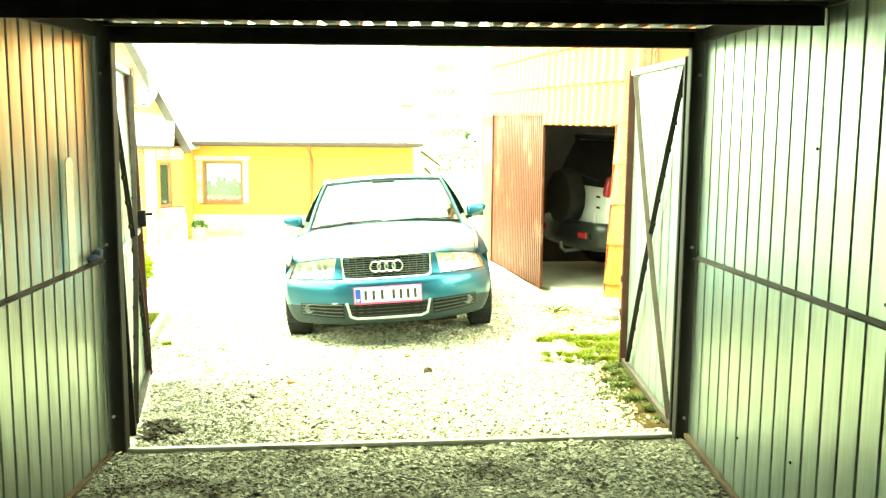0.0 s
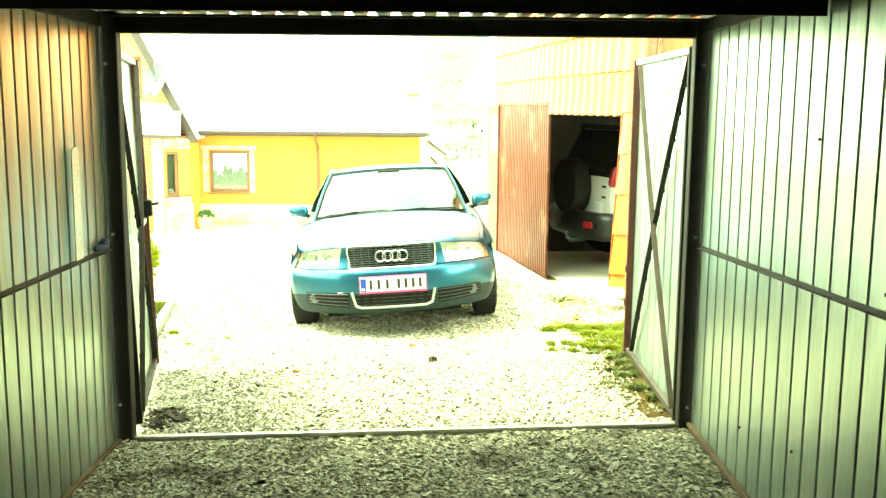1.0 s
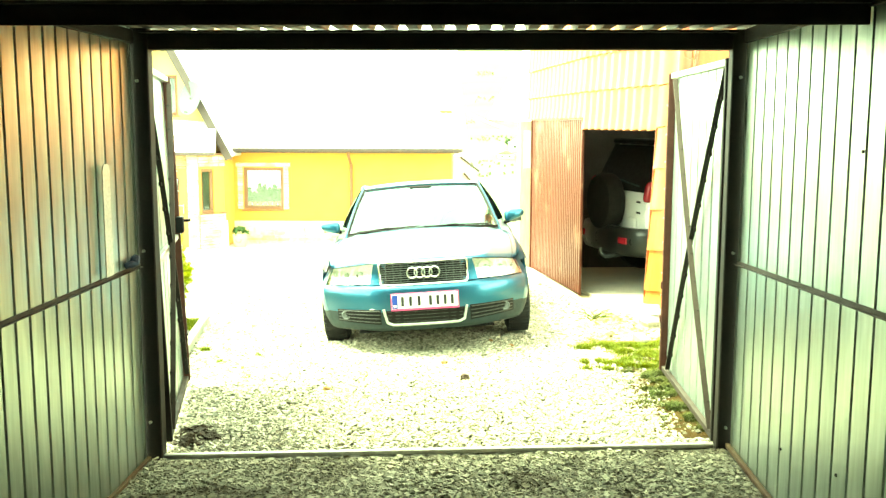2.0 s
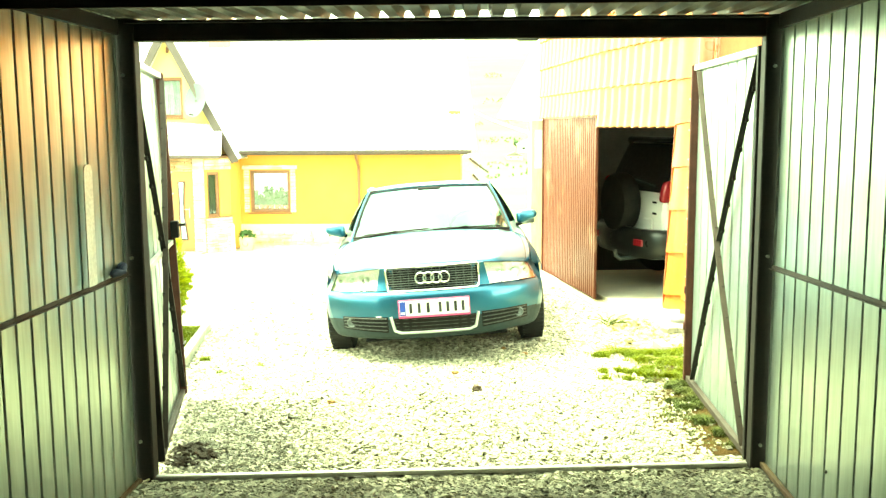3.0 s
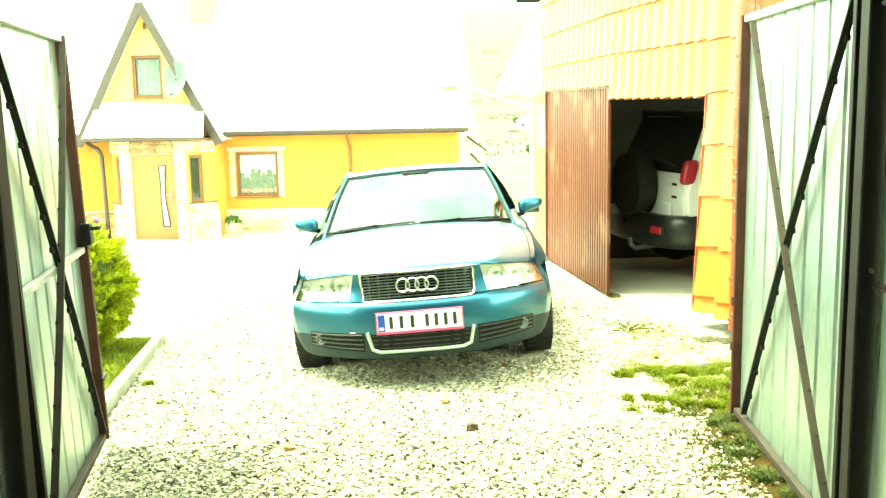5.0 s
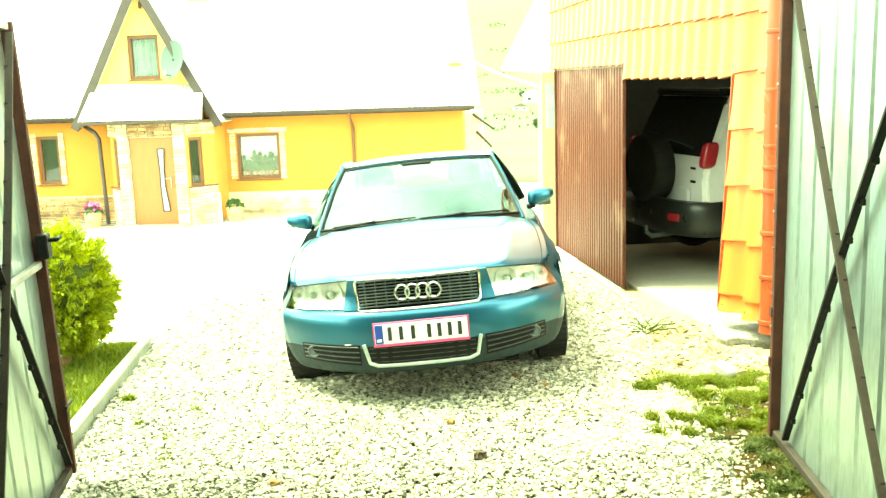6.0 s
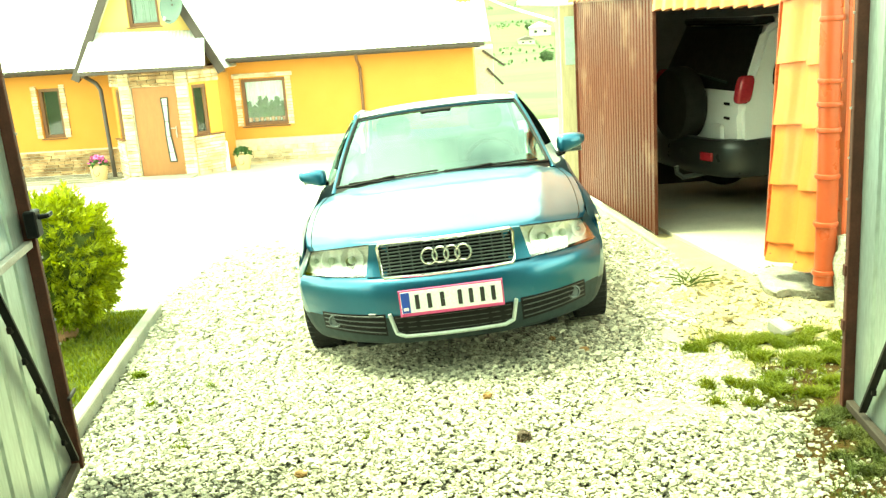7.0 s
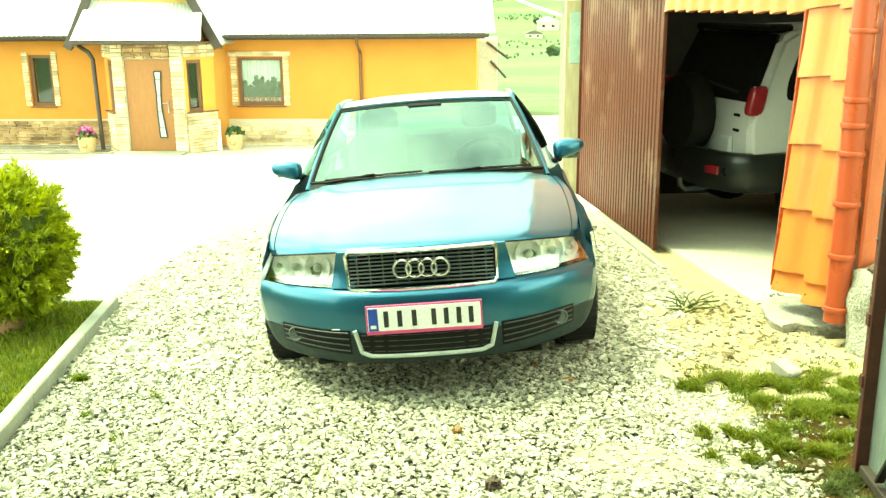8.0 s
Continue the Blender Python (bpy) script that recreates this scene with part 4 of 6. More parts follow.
    part("tail", solid(bm, 0.02), carpaint, car)
    part("floor_pan", box_of((0, 2.55, 0.19), (1.30, 3.5, 0.03), None, 0.01), blackplastic, car)
    part("undertray", box_of((0, 0.66, 0.17), (1.10, 0.9, 0.02), None, 0.008), blackplastic, car)
    for s in (-1, 1):
        part("door_sill", box_of((s * 0.76, 2.25, 0.20), (0.18, 1.85, 0.06), None, 0.02), greyplastic, car, "grey lower door sill")
    part("engine_bay", box_of((0, 0.75, 0.45), (1.1, 1.0, 0.40), None, 0.02), blackplastic, car)
    for s in (-1, 1):
        bm = B()
        a = lambda t: screen(s, t) + Vector((s * 0.016, 0.045, -0.004))
        pts = [a(t) for t in span(-0.08, 1.0, 8)] + [Vector((s * 0.585, y, 1.335 + 0.02 * math.sin((y - 2.1) / 1.2 * math.pi))) for y in span(2.2, 3.25, 6)] + [Vector((s * (0.58 + 0.10 * t), 3.3 + 0.7 * t, 1.31 - 0.33 * t)) for t in span(0.1, 1, 4)]
        tube(bm, pts, 0.018, 8)
        part("pillar", bm, carpaint, car)
        bm = B()
        def side(y, t):
            top = Vector((s * 0.60, float(np.interp(y, (1.5, 4.0), (2.06, 3.35))), 1.325))
            low = Vector((s * float(np.interp(y, (1.5, 2.6, 4.0), (0.79, 0.83, 0.77))), y, float(np.interp(y, (1.5, 4.0), (0.90, 0.97)))))
            return low.lerp(top, t) + Vector((s * 0.02 * math.sin(math.pi * t), 0, 0))
        sheet(bm, side, span(1.52, 3.95, 10), span(0, 1, 5))
        sg = part("side_glass", bm, screen_glass, car)
        sg.visible_shadow = False
        tube(bm := B(), [side(2.72, t) for t in span(0, 1, 5)], 0.03, 6)
        part("door_pillar", bm, blackplastic, car)
        # mirror
        bm = B()
        bmesh.ops.create_uvsphere(bm, u_segments=28, v_segments=18, radius=1)
        for v in bm.verts:
            d = [math.copysign(abs(k) ** 0.62, k) for k in v.co]
            q = d[0] * s * 0.5 + 0.5
            v.co = Vector((s * 0.885 + d[0] * 0.096, 1.70 + min(d[1], 0.55) * 0.075 + 0.02 * q, (0.994 if s > 0 else 0.972) + d[2] * (0.070 - 0.032 * q) + 0.028 * q))
        mr = part("door_mirror", bm, carpaint, car, "teal-blue door mirror")
        part("mirror_foot", bar(B(), (s * 0.78, 1.70, 0.93), (s * 0.84, 1.70, 0.945), 0.06, 0.035, bev=0.008), blackplastic, mr)
        part("mirror_glass", box_of((s * 0.885, 1.760, 0.975), (0.15, 0.004, 0.085), None, 0.001), chrome, mr)
        # wiper
        x0, x1 = (-0.60, -0.02) if s < 0 else (0.02, 0.62)
        tube(bm := B(), [screen(u / 0.69, 0.008 + 0.03 * (u - x0)) + Vector((0, -0.012, 0.010)) for u in span(x0, x1, 8)], 0.0065, 6)
        wp = part("wiper", bm, blackplastic, car, "black wiper")
        tube(bm := B(), [screen(x0 / 0.69, -0.02) + Vector((0, -0.01, 0.01)), screen((x0 + 0.3) / 0.69, 0.018) + Vector((0, -0.020, 0.017))], 0.007, 6)
        part("wiper_arm", bm, blackplastic, wp)
    bm = B()
    sheet(bm, lambda u, t: screen(u, -0.06 + 0.05 * t) + Vector((0, -0.004, 0.0)), span(-1, 1, 16), (0, 1))
    part("cowl", bm, blackplastic, car, "black cowl under the windscreen")
    # inside
    part("dashboard", box_of((0, 1.78, 0.86), (1.32, 0.42, 0.16), None, 0.04), blackplastic, car)
    torus(bm := B(), (0.36, 2.12, 0.90), (0, 1, 0.45), 0.185, 0.015)
    part("steering_wheel", bm, blackplastic, car)
    for s in (-1, 1):
        bm = B()
        bx(bm, (s * 0.36, 2.62, 0.80), (0.48, 0.14, 0.62), Matrix.Rotation(radians(-14), 4, "X"), 0.05)
        seat = part("seat", bm, seatcloth, car)
        part("headrest", box_of((s * 0.36, 2.74, 1.20), (0.26, 0.09, 0.18), None, 0.04), seatcloth, seat)
    part("rear_bench", box_of((0, 3.35, 0.78), (1.2, 0.2, 0.6), Matrix.Rotation(radians(-14), 4, "X"), 0.05), seatcloth, car)
    part("inside_mirror", box_of((0, 1.99, 1.30), (0.22, 0.03, 0.06), None, 0.01), blackplastic, car)
    return car


CAR_YAW, CAR_PITCH, CAR_ROLL = 2.8, -4.0, -3.6
saloon(pose(-0.205, 7.375, -0.065, CAR_PITCH, CAR_ROLL, CAR_YAW))

# ---- shed with orange tile cladding ----
J = Vector((1.70, 8.62, 0))                     # corner of the doorway
YAW = radians(7.5)
D = Vector((-math.sin(YAW), math.cos(YAW), 0))  # along the front, away from the garage
NR = Vector((math.cos(YAW), math.sin(YAW), 0))  # into the shed
K = Vector((1.970, 8.30, 0))                     # near corner, by the pipe
LEAF0, LEAF1, END = 2.16, 5.10, 5.45


# small brown stud whose colour stands for a shadowed notch between tiles
notch_mesh = mesh_of(cyl(B(), (0, 0, -0.02), (0, 0, 0.006), 0.0075, None, 8), "screw")
notch_mesh.materials.append(brownwood)


def tiles(name_parent, a, along_, cols, zs, cw, out, cut, lean=0.0, high=0.036):
    """Pressed metal tile sheets: each sheet piece has its waves and a stepped lower edge."""
    for z0, z1 in zip(zs, zs[1:]):
        rh = z1 - z0
        for c in range(cols):
            w = cw
            if not cut(c * cw + cw / 2, z0 + rh / 2):
                continue
            bm = B()
            us = sorted(span(0, w, 28) + [w * 0.49, w * 0.499, w * 0.99, w * 0.999])
            def f(u, v, c=c, z0=z0):
                ph = ((u / w) * 2) % 1.0
                crest = 0.5 - 0.5 * math.cos(math.pi * min(max((ph - 0.22) / 0.36, 0), 1))
                wave = 0.004 + high * crest * (1 - 0.35 * max(ph - 0.62, 0) / 0.36) * (1 if ph < 0.985 else 0.1)
                drop = (0.010 - 0.030 * ph if 0 < ph < 0.985 else 0.016) if v <= 0 else 0
                z = z0 - 0.012 + drop + (rh + 0.012) * max(v, 0)
                depth = 0.002 if v < 0 else 0.010 + wave + 0.024 * (1 - v) ** 2       # the lower edge folds back to the wall
                return a + along_ * (c * w + u) + out * depth + Vector((lean * min(z, 1.7), 0, z))
            sheet(bm, f, us, (-1, 0, 0.05, 0.12, 0.4, 1.0))
            bmesh.ops.recalc_face_normals(bm, faces=bm.faces[:])
            part("tile", bm, tile_orange, name_parent, angle=40)
            for h in (0.44, 0.90):      # studs added for the dark shadow gaps by the fold
                sc = new("screw", notch_mesh)
                sc.parent = name_parent
                sc.matrix_basis = Matrix.Translation(a + along_ * ((c + h) * w) + out * (0.016 + high) + Vector((lean * min(z0, 1.7), 0, z0 + 0.02))) @ out.to_track_quat("Z", "Y").to_matrix().to_4x4()


JP = Vector((1.772, 8.79, 0))                  # edge of the pier
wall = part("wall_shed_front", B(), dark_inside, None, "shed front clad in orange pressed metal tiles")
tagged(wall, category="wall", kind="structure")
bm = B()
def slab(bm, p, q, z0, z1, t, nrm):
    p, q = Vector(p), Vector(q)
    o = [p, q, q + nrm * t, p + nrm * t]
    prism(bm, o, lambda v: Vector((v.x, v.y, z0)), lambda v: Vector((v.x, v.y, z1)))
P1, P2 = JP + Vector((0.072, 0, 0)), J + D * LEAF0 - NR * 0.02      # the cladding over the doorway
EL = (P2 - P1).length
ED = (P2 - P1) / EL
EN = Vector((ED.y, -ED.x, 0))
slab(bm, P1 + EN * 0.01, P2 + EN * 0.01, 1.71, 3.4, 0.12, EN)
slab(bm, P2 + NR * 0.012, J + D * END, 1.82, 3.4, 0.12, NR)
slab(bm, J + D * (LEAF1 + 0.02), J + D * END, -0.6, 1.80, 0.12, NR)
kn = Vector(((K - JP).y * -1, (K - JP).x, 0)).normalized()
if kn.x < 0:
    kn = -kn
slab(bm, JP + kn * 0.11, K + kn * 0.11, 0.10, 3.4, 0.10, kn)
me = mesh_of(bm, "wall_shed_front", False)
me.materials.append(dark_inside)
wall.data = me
KD = (JP - K).normalized()
KL = (JP - K).length
tiles(wall, K, KD, 1, [0.12, 0.245] + [0.245 + 0.372 * k for k in range(1, 9)], KL, -kn, lambda s, z: z < 3.4, 0.042)
ROWS = [2.105, 2.477, 2.849, 3.221, 3.45]
tiles(wall, P1, ED, 5, [1.70] + ROWS, EL / 5, -EN, lambda s, z: True, 0.0, 0.026)
tiles(wall, P2, D, 7, [1.82] + ROWS, (END - LEAF0) / 7, -NR, lambda s, z: True, 0.0, 0.022)
bm = B()
bar(bm, JP + Vector((-0.020, 0.01, 0.10)), JP + Vector((0.048, 0.01, 1.70)), 0.016, 0.05, bev=0.003)
tagged(part("trim", bm, pipe_orange, None, "orange-red edge trim at the shed doorway"), category="trim", kind="structure")
bm = B()
bar(bm, JP - kn * 0.012 - KD * 0.012 + Vector((0, 0, 0.105)), JP - kn * 0.012 - KD * 0.012 + Vector((0.068, 0, 1.68)), 0.022, 0.010, bev=0.002)
tagged(part("trim", bm, conc, None, "grey mortar edge of the shed pier"), category="trim", kind="structure")
bm = B()
bar(bm, P1 - EN * 0.004 + Vector((0, 0, 1.69)), P2 - EN * 0.004 + Vector((0, 0, 1.69)), 0.05, 0.02, bev=0.003)
tagged(part("trim", bm, pipe_orange, None, "orange edge trim over the shed doorway"), category="trim", kind="structure")

bm = B()
bar(bm, (2.005, 8.235, 0.20), (2.005, 8.235, 3.40), 0.075, 0.02, bev=0.003)
tagged(part("trim", bm, pipe_orange, None, "brick-red corner flashing beside the rain pipe"), category="trim", kind="structure")

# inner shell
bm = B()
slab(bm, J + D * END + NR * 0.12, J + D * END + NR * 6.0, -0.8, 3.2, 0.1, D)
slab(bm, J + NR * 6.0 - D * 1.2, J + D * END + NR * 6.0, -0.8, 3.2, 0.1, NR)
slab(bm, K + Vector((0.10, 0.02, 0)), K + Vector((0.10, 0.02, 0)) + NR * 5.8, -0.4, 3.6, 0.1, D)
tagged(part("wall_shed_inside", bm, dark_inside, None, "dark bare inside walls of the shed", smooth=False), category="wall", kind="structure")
bm = B()
slab(bm, K - D * 0.01 + Vector((0.06, 0, 0)), K - D * 0.01 + NR * 5.8, -0.1, 3.6, 0.03, D * -1)
tagged(part("wall_shed_side", bm, redboard, None, "red-brown side wall of the shed", smooth=False), category="wall", kind="structure")
bm = B()
o = [J + D * -1.2 - NR * 0.12, J + D * (END + 0.2) - NR * 0.12, J + D * (END + 0.2) + NR * 6.2, J + D * -1.2 + NR * 6.2]
prism(bm, o, lambda v: Vector((v.x, v.y, 3.4 + 0.12 * (v - J).dot(NR))), lambda v: Vector((v.x, v.y, 3.5 + 0.12 * (v - J).dot(NR))))
tagged(part("roof_shed", bm, redboard, None, "red-brown shed roof", smooth=False), category="roof", kind="structure")
bm = B()
o = [J + D * 0.10 + NR * 0.10, J + D * LEAF1 + NR * 0.02, J + D * END + NR * 6.0, J + D * -0.5 + NR * 6.0]
def fz(v):
    return gz(min(v.x, 1.8), v.y) + 0.008
prism(bm, o, lambda v: Vector((v.x, v.y, fz(v) - 0.2)), lambda v: Vector((v.x, v.y, fz(v))))
tagged(part("floor_shed", bm, conc_in, None, "dusty concrete shed floor", smooth=False), category="floor", kind="structure")
bm = B()
bar(bm, J + D * 1.55 - NR * 0.16 + Vector((0, 0, gz(1.3, 10.2) - 0.025)), J + D * END - NR * 0.11 + Vector((0, 0, gz(1.0, 14) - 0.01)), 0.04, 0.10, bev=0.008)
tagged(part("kerb_shed", bm, conc, None, "pale concrete edge strip before the shed"), category="kerb", kind="structure")

# the closed brown leaf
leaf = thing("shed_door", "closed brown ribbed sheet-metal shed door, scuffed", "door")
zb, zt = gz(1.3, 12) - 0.0, 1.80
bm = B()
p0 = J + D * LEAF0 - NR * 0.045
ribbed(bm, p0 + Vector((0, 0, gz(1.42, 10.9) + 0.03)), D, (0, 0, 1), LEAF1 - LEAF0, 1.80 - gz(1.42, 10.9) - 0.04, 0.095, 0.045, 0.010, NR)
for v in bm.verts:
    s = (v.co - p0).dot(D)
    if v.co.z < 1:
        v.co.z -= 0.045 * s
part("sheet", bm, brown_sheet, leaf, smooth=False)
for s in (LEAF0 + 0.012, LEAF1 + 0.03):
    q = J + D * s - NR * 0.055
    part("stile", bar(B(), q + Vector((0, 0, gz(q.x, q.y) + 0.02)), q + Vector((0, 0, 1.80)), 0.03, 0.03, bev=0.004), brown_sheet, leaf)
q = J + D * LEAF0 - NR * 0.05
part("top_rail", bar(B(), q + Vector((0, 0, 1.79)), J + D * LEAF1 - NR * 0.05 + Vector((0, 0, 1.79)), 0.03, 0.03, bev=0.003), brown_sheet, leaf)

# pale plank post and lean-to at the far end
post = J + D * (END + 0.12) - NR * 0.05
bm = B()
bx(bm, (post.x, post.y, 0.62), (0.20, 0.10, 2.3), None, 0.01)
pp = tagged(part("plank_post", bm, pale_wood, None, "pale weathered plank post at the shed end"), category="post")
part("panel", box_of((post.x + 0.02, post.y - 0.055, 1.36), (0.13, 0.015, 0.55), None, 0.003), panelgreen, pp, "pale green panel")
bm = B()
o = [Vector((0.35, 14.35, 0)), Vector((1.0, 14.25, 0)), Vector((1.5, 17.0, 0)), Vector((1.25, 17.0, 0))]
prism(bm, o, lambda v: Vector((v.x, v.y, 1.77 + 0.62 * (v.y - 14.3))), lambda v: Vector((v.x, v.y, 1.81 + 0.62 * (v.y - 14.3))))
tagged(part("lean_to_roof", bm, whiteroof, None, "pale sheet roof of a lean-to behind the shed", smooth=False), category="roof", kind="structure")
bm = B()
slab(bm, (0.80, 14.5, 0), (1.2, 16.9, 0), -0.8, 1.85, 0.08, Vector((1, 0, 0)))
tagged(part("wall_lean_to", bm, farwall, None, "pale wall of the lean-to", smooth=False), category="wall", kind="structure")

# floodlight on its arm
fl = thing("floodlight", "dark floodlight on a bracket at the shed corner", "lamp")
c = Vector((0.68, 12.2, 2.80))
part("housing", box_of(c, (0.27, 0.12, 0.15), Matrix.Rotation(radians(25), 4, "X"), 0.02), blackplastic, fl)
part("glass", box_of(c + Vector((0, -0.06, -0.03)), (0.20, 0.01, 0.09), Matrix.Rotation(radians(25), 4, "X"), 0.003), greyplastic, fl)
part("arm", bar(B(), c + Vector((0.1, 0, 0.02)), Vector((1.24, 12.25, 2.86)), 0.03, 0.03), blackplastic, fl)

# rain pipe with clamps
pipe = thing("rain_pipe", "brick-red dented rain pipe with clamp rings", "pipe")
pc = Vector((1.915, 8.225, 0))
tube(bm := B(), [pc + Vector((0.006 * math.sin(3 * z), 0.004 * math.cos(2 * z), z)) for z in span(0.075, 3.4, 14)], 0.060, 20)
part("tube", bm, pipe_orange, pipe)
for z in (0.15, 0.44, 0.72, 0.985, 1.13, 1.26, 1.60, 1.95, 2.5):
    part("clamp", lathe(B(), pc + Vector((0, 0, z)), (0, 0, 1), [(0.060, -0.016), (0.069, -0.012), (0.071, 0), (0.069, 0.012), (0.060, 0.016)], 20), pipe_orange, pipe)

# ---- white off-roader inside the shed, tail to the doorway ----
def offroader(at):
    car = thing("offroad_car", "white off-road car with black bumper inside the dark shed", "car", at=at)
    # own axes: x forward from the tail, y to its left, z up
    side = [(0.02, 0.62), (0.0, 0.95), (0.06, 1.12), (0.30, 1.66), (0.45, 1.735), (1.6, 1.76), (2.3, 1.72), (2.75, 1.22), (3.7, 1.08), (3.9, 0.95), (3.9, 0.5), (0.05, 0.5)]
    bm = B()
    prism(bm, side, lambda p: Vector((p[0], -0.80, p[1])), lambda p: Vector((p[0], 0.80, p[1])))
    bmesh.ops.bevel(bm, geom=[e for e in bm.edges], offset=0.05, segments=2, affect="EDGES")
    for v in bm.verts:
        if v.co.z > 1.1:
            v.co.y *= 1 - 0.16 * (v.co.z - 1.1)
    part("body", bm, suvwhite, car, "white body")
    for s in (-1, 1):
        bm = B()
        o = [(0.345, 1.19), (0.36, 1.30), (0.46, 1.55), (0.52, 1.60), (1.05, 1.63), (1.05, 1.15), (0.40, 1.14), (0.36, 1.155)]
        prism(bm, o, lambda p: Vector((p[0], s * (0.802 - 0.128 * (p[1] - 1.1)), p[1])), lambda p: Vector((p[0], s * (0.790 - 0.128 * (p[1] - 1.1)), p[1])))
        part("side_window", bm, blackplastic, car, "dark rear side window")
        bm = B()
        bmesh.ops.create_uvsphere(bm, u_segments=24, v_segments=16, radius=1)
        for v in bm.verts:
            v.co = Vector([math.copysign(abs(k) ** 0.5, k) for k in v.co])
            v.co = Vector((0.075 + 0.075 * v.co.x + 0.20 * 0.125 * v.co.z, s * (0.752 + 0.056 * v.co.y), 1.15 + 0.125 * v.co.z))
        part("tail_lamp", bm, tailred, car, "red tail lamp")
        for k in range(2):
            part("vent", box_of((-0.004, s * 0.60, 1.02 - 0.13 * k), (0.012, 0.09, 0.025), None, 0.004), blackplastic, car)
        part("bumper_lamp", box_of((-0.185, s * 0.56, 0.55), (0.03, 0.15, 0.08), Matrix.Rotation(radians(-14 * s), 4, "Z"), 0.008), tailred, car)
        for x in (0.75, 3.15):
            bm = B()
            lathe(bm, (x, s * 0.60, 0.34), (0, s, 0), [(0.2, 0.0), (0.30, 0.0), (0.34, 0.03), (0.34, 0.17), (0.30, 0.2), (0.2, 0.19), (0.18, 0.14), (0.01, 0.13)], 28)
            part("wheel", bm, rubber, car)
    bm = B()
    way = [(0.80, -0.80), (0.30, -0.80), (0.06, -0.77), (-0.06, -0.68), (-0.12, -0.52), (-0.15, -0.2), (-0.15, 0.2), (-0.12, 0.52), (-0.06, 0.68), (0.06, 0.77), (0.30, 0.80), (0.80, 0.80)]
    rings = []
    for i, (x, y) in enumerate(way):       # a rounded section swept round the tail
        (xa, ya), (xb, yb) = way[max(i - 1, 0)], way[min(i + 1, len(way) - 1)]
        n = Vector((-(yb - ya), xb - xa, 0)).normalized()
        ring = []
        for k in range(16):
            ca, sa = math.cos(math.pi * k / 8), math.sin(math.pi * k / 8)
            ring.append(bm.verts.new(Vector((x, y, 0.535)) + n * (0.075 * math.copysign(abs(ca) ** 0.7, ca)) + Vector((0, 0, 0.175 * math.copysign(abs(sa) ** 0.7, sa)))))
        rings.append(ring)
    for ra, rb in zip(rings, rings[1:]):
        for k in range(16):
            bm.faces.new((ra[k], ra[(k + 1) % 16], rb[(k + 1) % 16], rb[k]))
    bm.faces.new(rings[0])
    bm.faces.new(rings[-1])
    bmesh.ops.recalc_face_normals(bm, faces=bm.faces[:])
    bx(bm, (1.7, -0.79, 0.45), (3.0, 0.05, 0.18), None, 0.02)
    part("rear_bumper", bm, bumperblack, car, "black plastic bumper")
    bm = B()
    o = [(-0.74, 1.13), (0.74, 1.13), (0.70, 1.40), (0.655, 1.69), (-0.655, 1.69), (-0.70, 1.40)]
    prism(bm, o, lambda p: Vector((0.045 + (p[1] - 1.12) * 0.445, p[0], p[1])), lambda p: Vector((0.075 + (p[1] - 1.12) * 0.445, p[0], p[1])))
    part("rear_window", bm, blackplastic, car, "dark tinted rear window")
    # black box added over the white roof edge, which is lost in shade
    bm = B()
    bx(bm, (0.36, 0, 1.735), (0.22, 1.26, 0.07), None, 0.02)
    part("roof_shade_cover", bm, blackplastic, car, "added black box that keeps the white roof edge dark")
    part("wiper", bar(B(), (0.06, -0.5, 1.20), (0.10, 0.1, 1.25), 0.015, 0.02), greyplastic, car)
    bm = B()
    lathe(bm, (-0.02, 0.05, 0.98), (-1, 0, 0), [(0.22, 0.0), (0.34, 0.0), (0.36, 0.04), (0.36, 0.16), (0.33, 0.21), (0.20, 0.225), (0.01, 0.225)], 32)
    part("spare_wheel", bm, rubber, car, "black spare wheel cover")
    bm = B()
    bx(bm, (-0.01, -0.46, 0.72), (0.05, 0.20, 0.22), None, 0.02)
    part("door_handle", bm, suvwhite, car)
    bm = B()
    tube(bm, [(0.1, -0.30, 0.36), (-0.14, -0.30, 0.34), (-0.28, -0.29, 0.33), (-0.33, -0.28, 0.37), (-0.34, -0.28, 0.44)], 0.024, 8)
    part("tow_hook", bm, greyslat, car, "grey steel tow hook")
    return car


offroader(pose(1.952, 12.109, -0.22, 0, 0, 18))

# ---- the orange house across the yard ----
HZ = -1.55
WY = 26.0


def wall_with_holes(bm, x0, x1, z0, z1, y, t, holes):
    """A wall along x with rectangular holes (x0, x1, z0, z1) through it."""
    xs = sorted({x0, x1, *(h[0] for h in holes), *(h[1] for h in holes)})
    zs = sorted({z0, z1, *(h[2] for h in holes), *(h[3] for h in holes)})
    for xa, xb in zip(xs, xs[1:]):
        for za, zb_ in zip(zs, zs[1:]):
            cx, cz = (xa + xb) / 2, (za + zb_) / 2
            if any(h[0] < cx < h[1] and h[2] < cz < h[3] for h in holes):
                continue
            bx(bm, (cx, y + t / 2, cz), (xb - xa, t, zb_ - za))
    bmesh.ops.remove_doubles(bm, verts=bm.verts[:], dist=0.0005)
    return bm


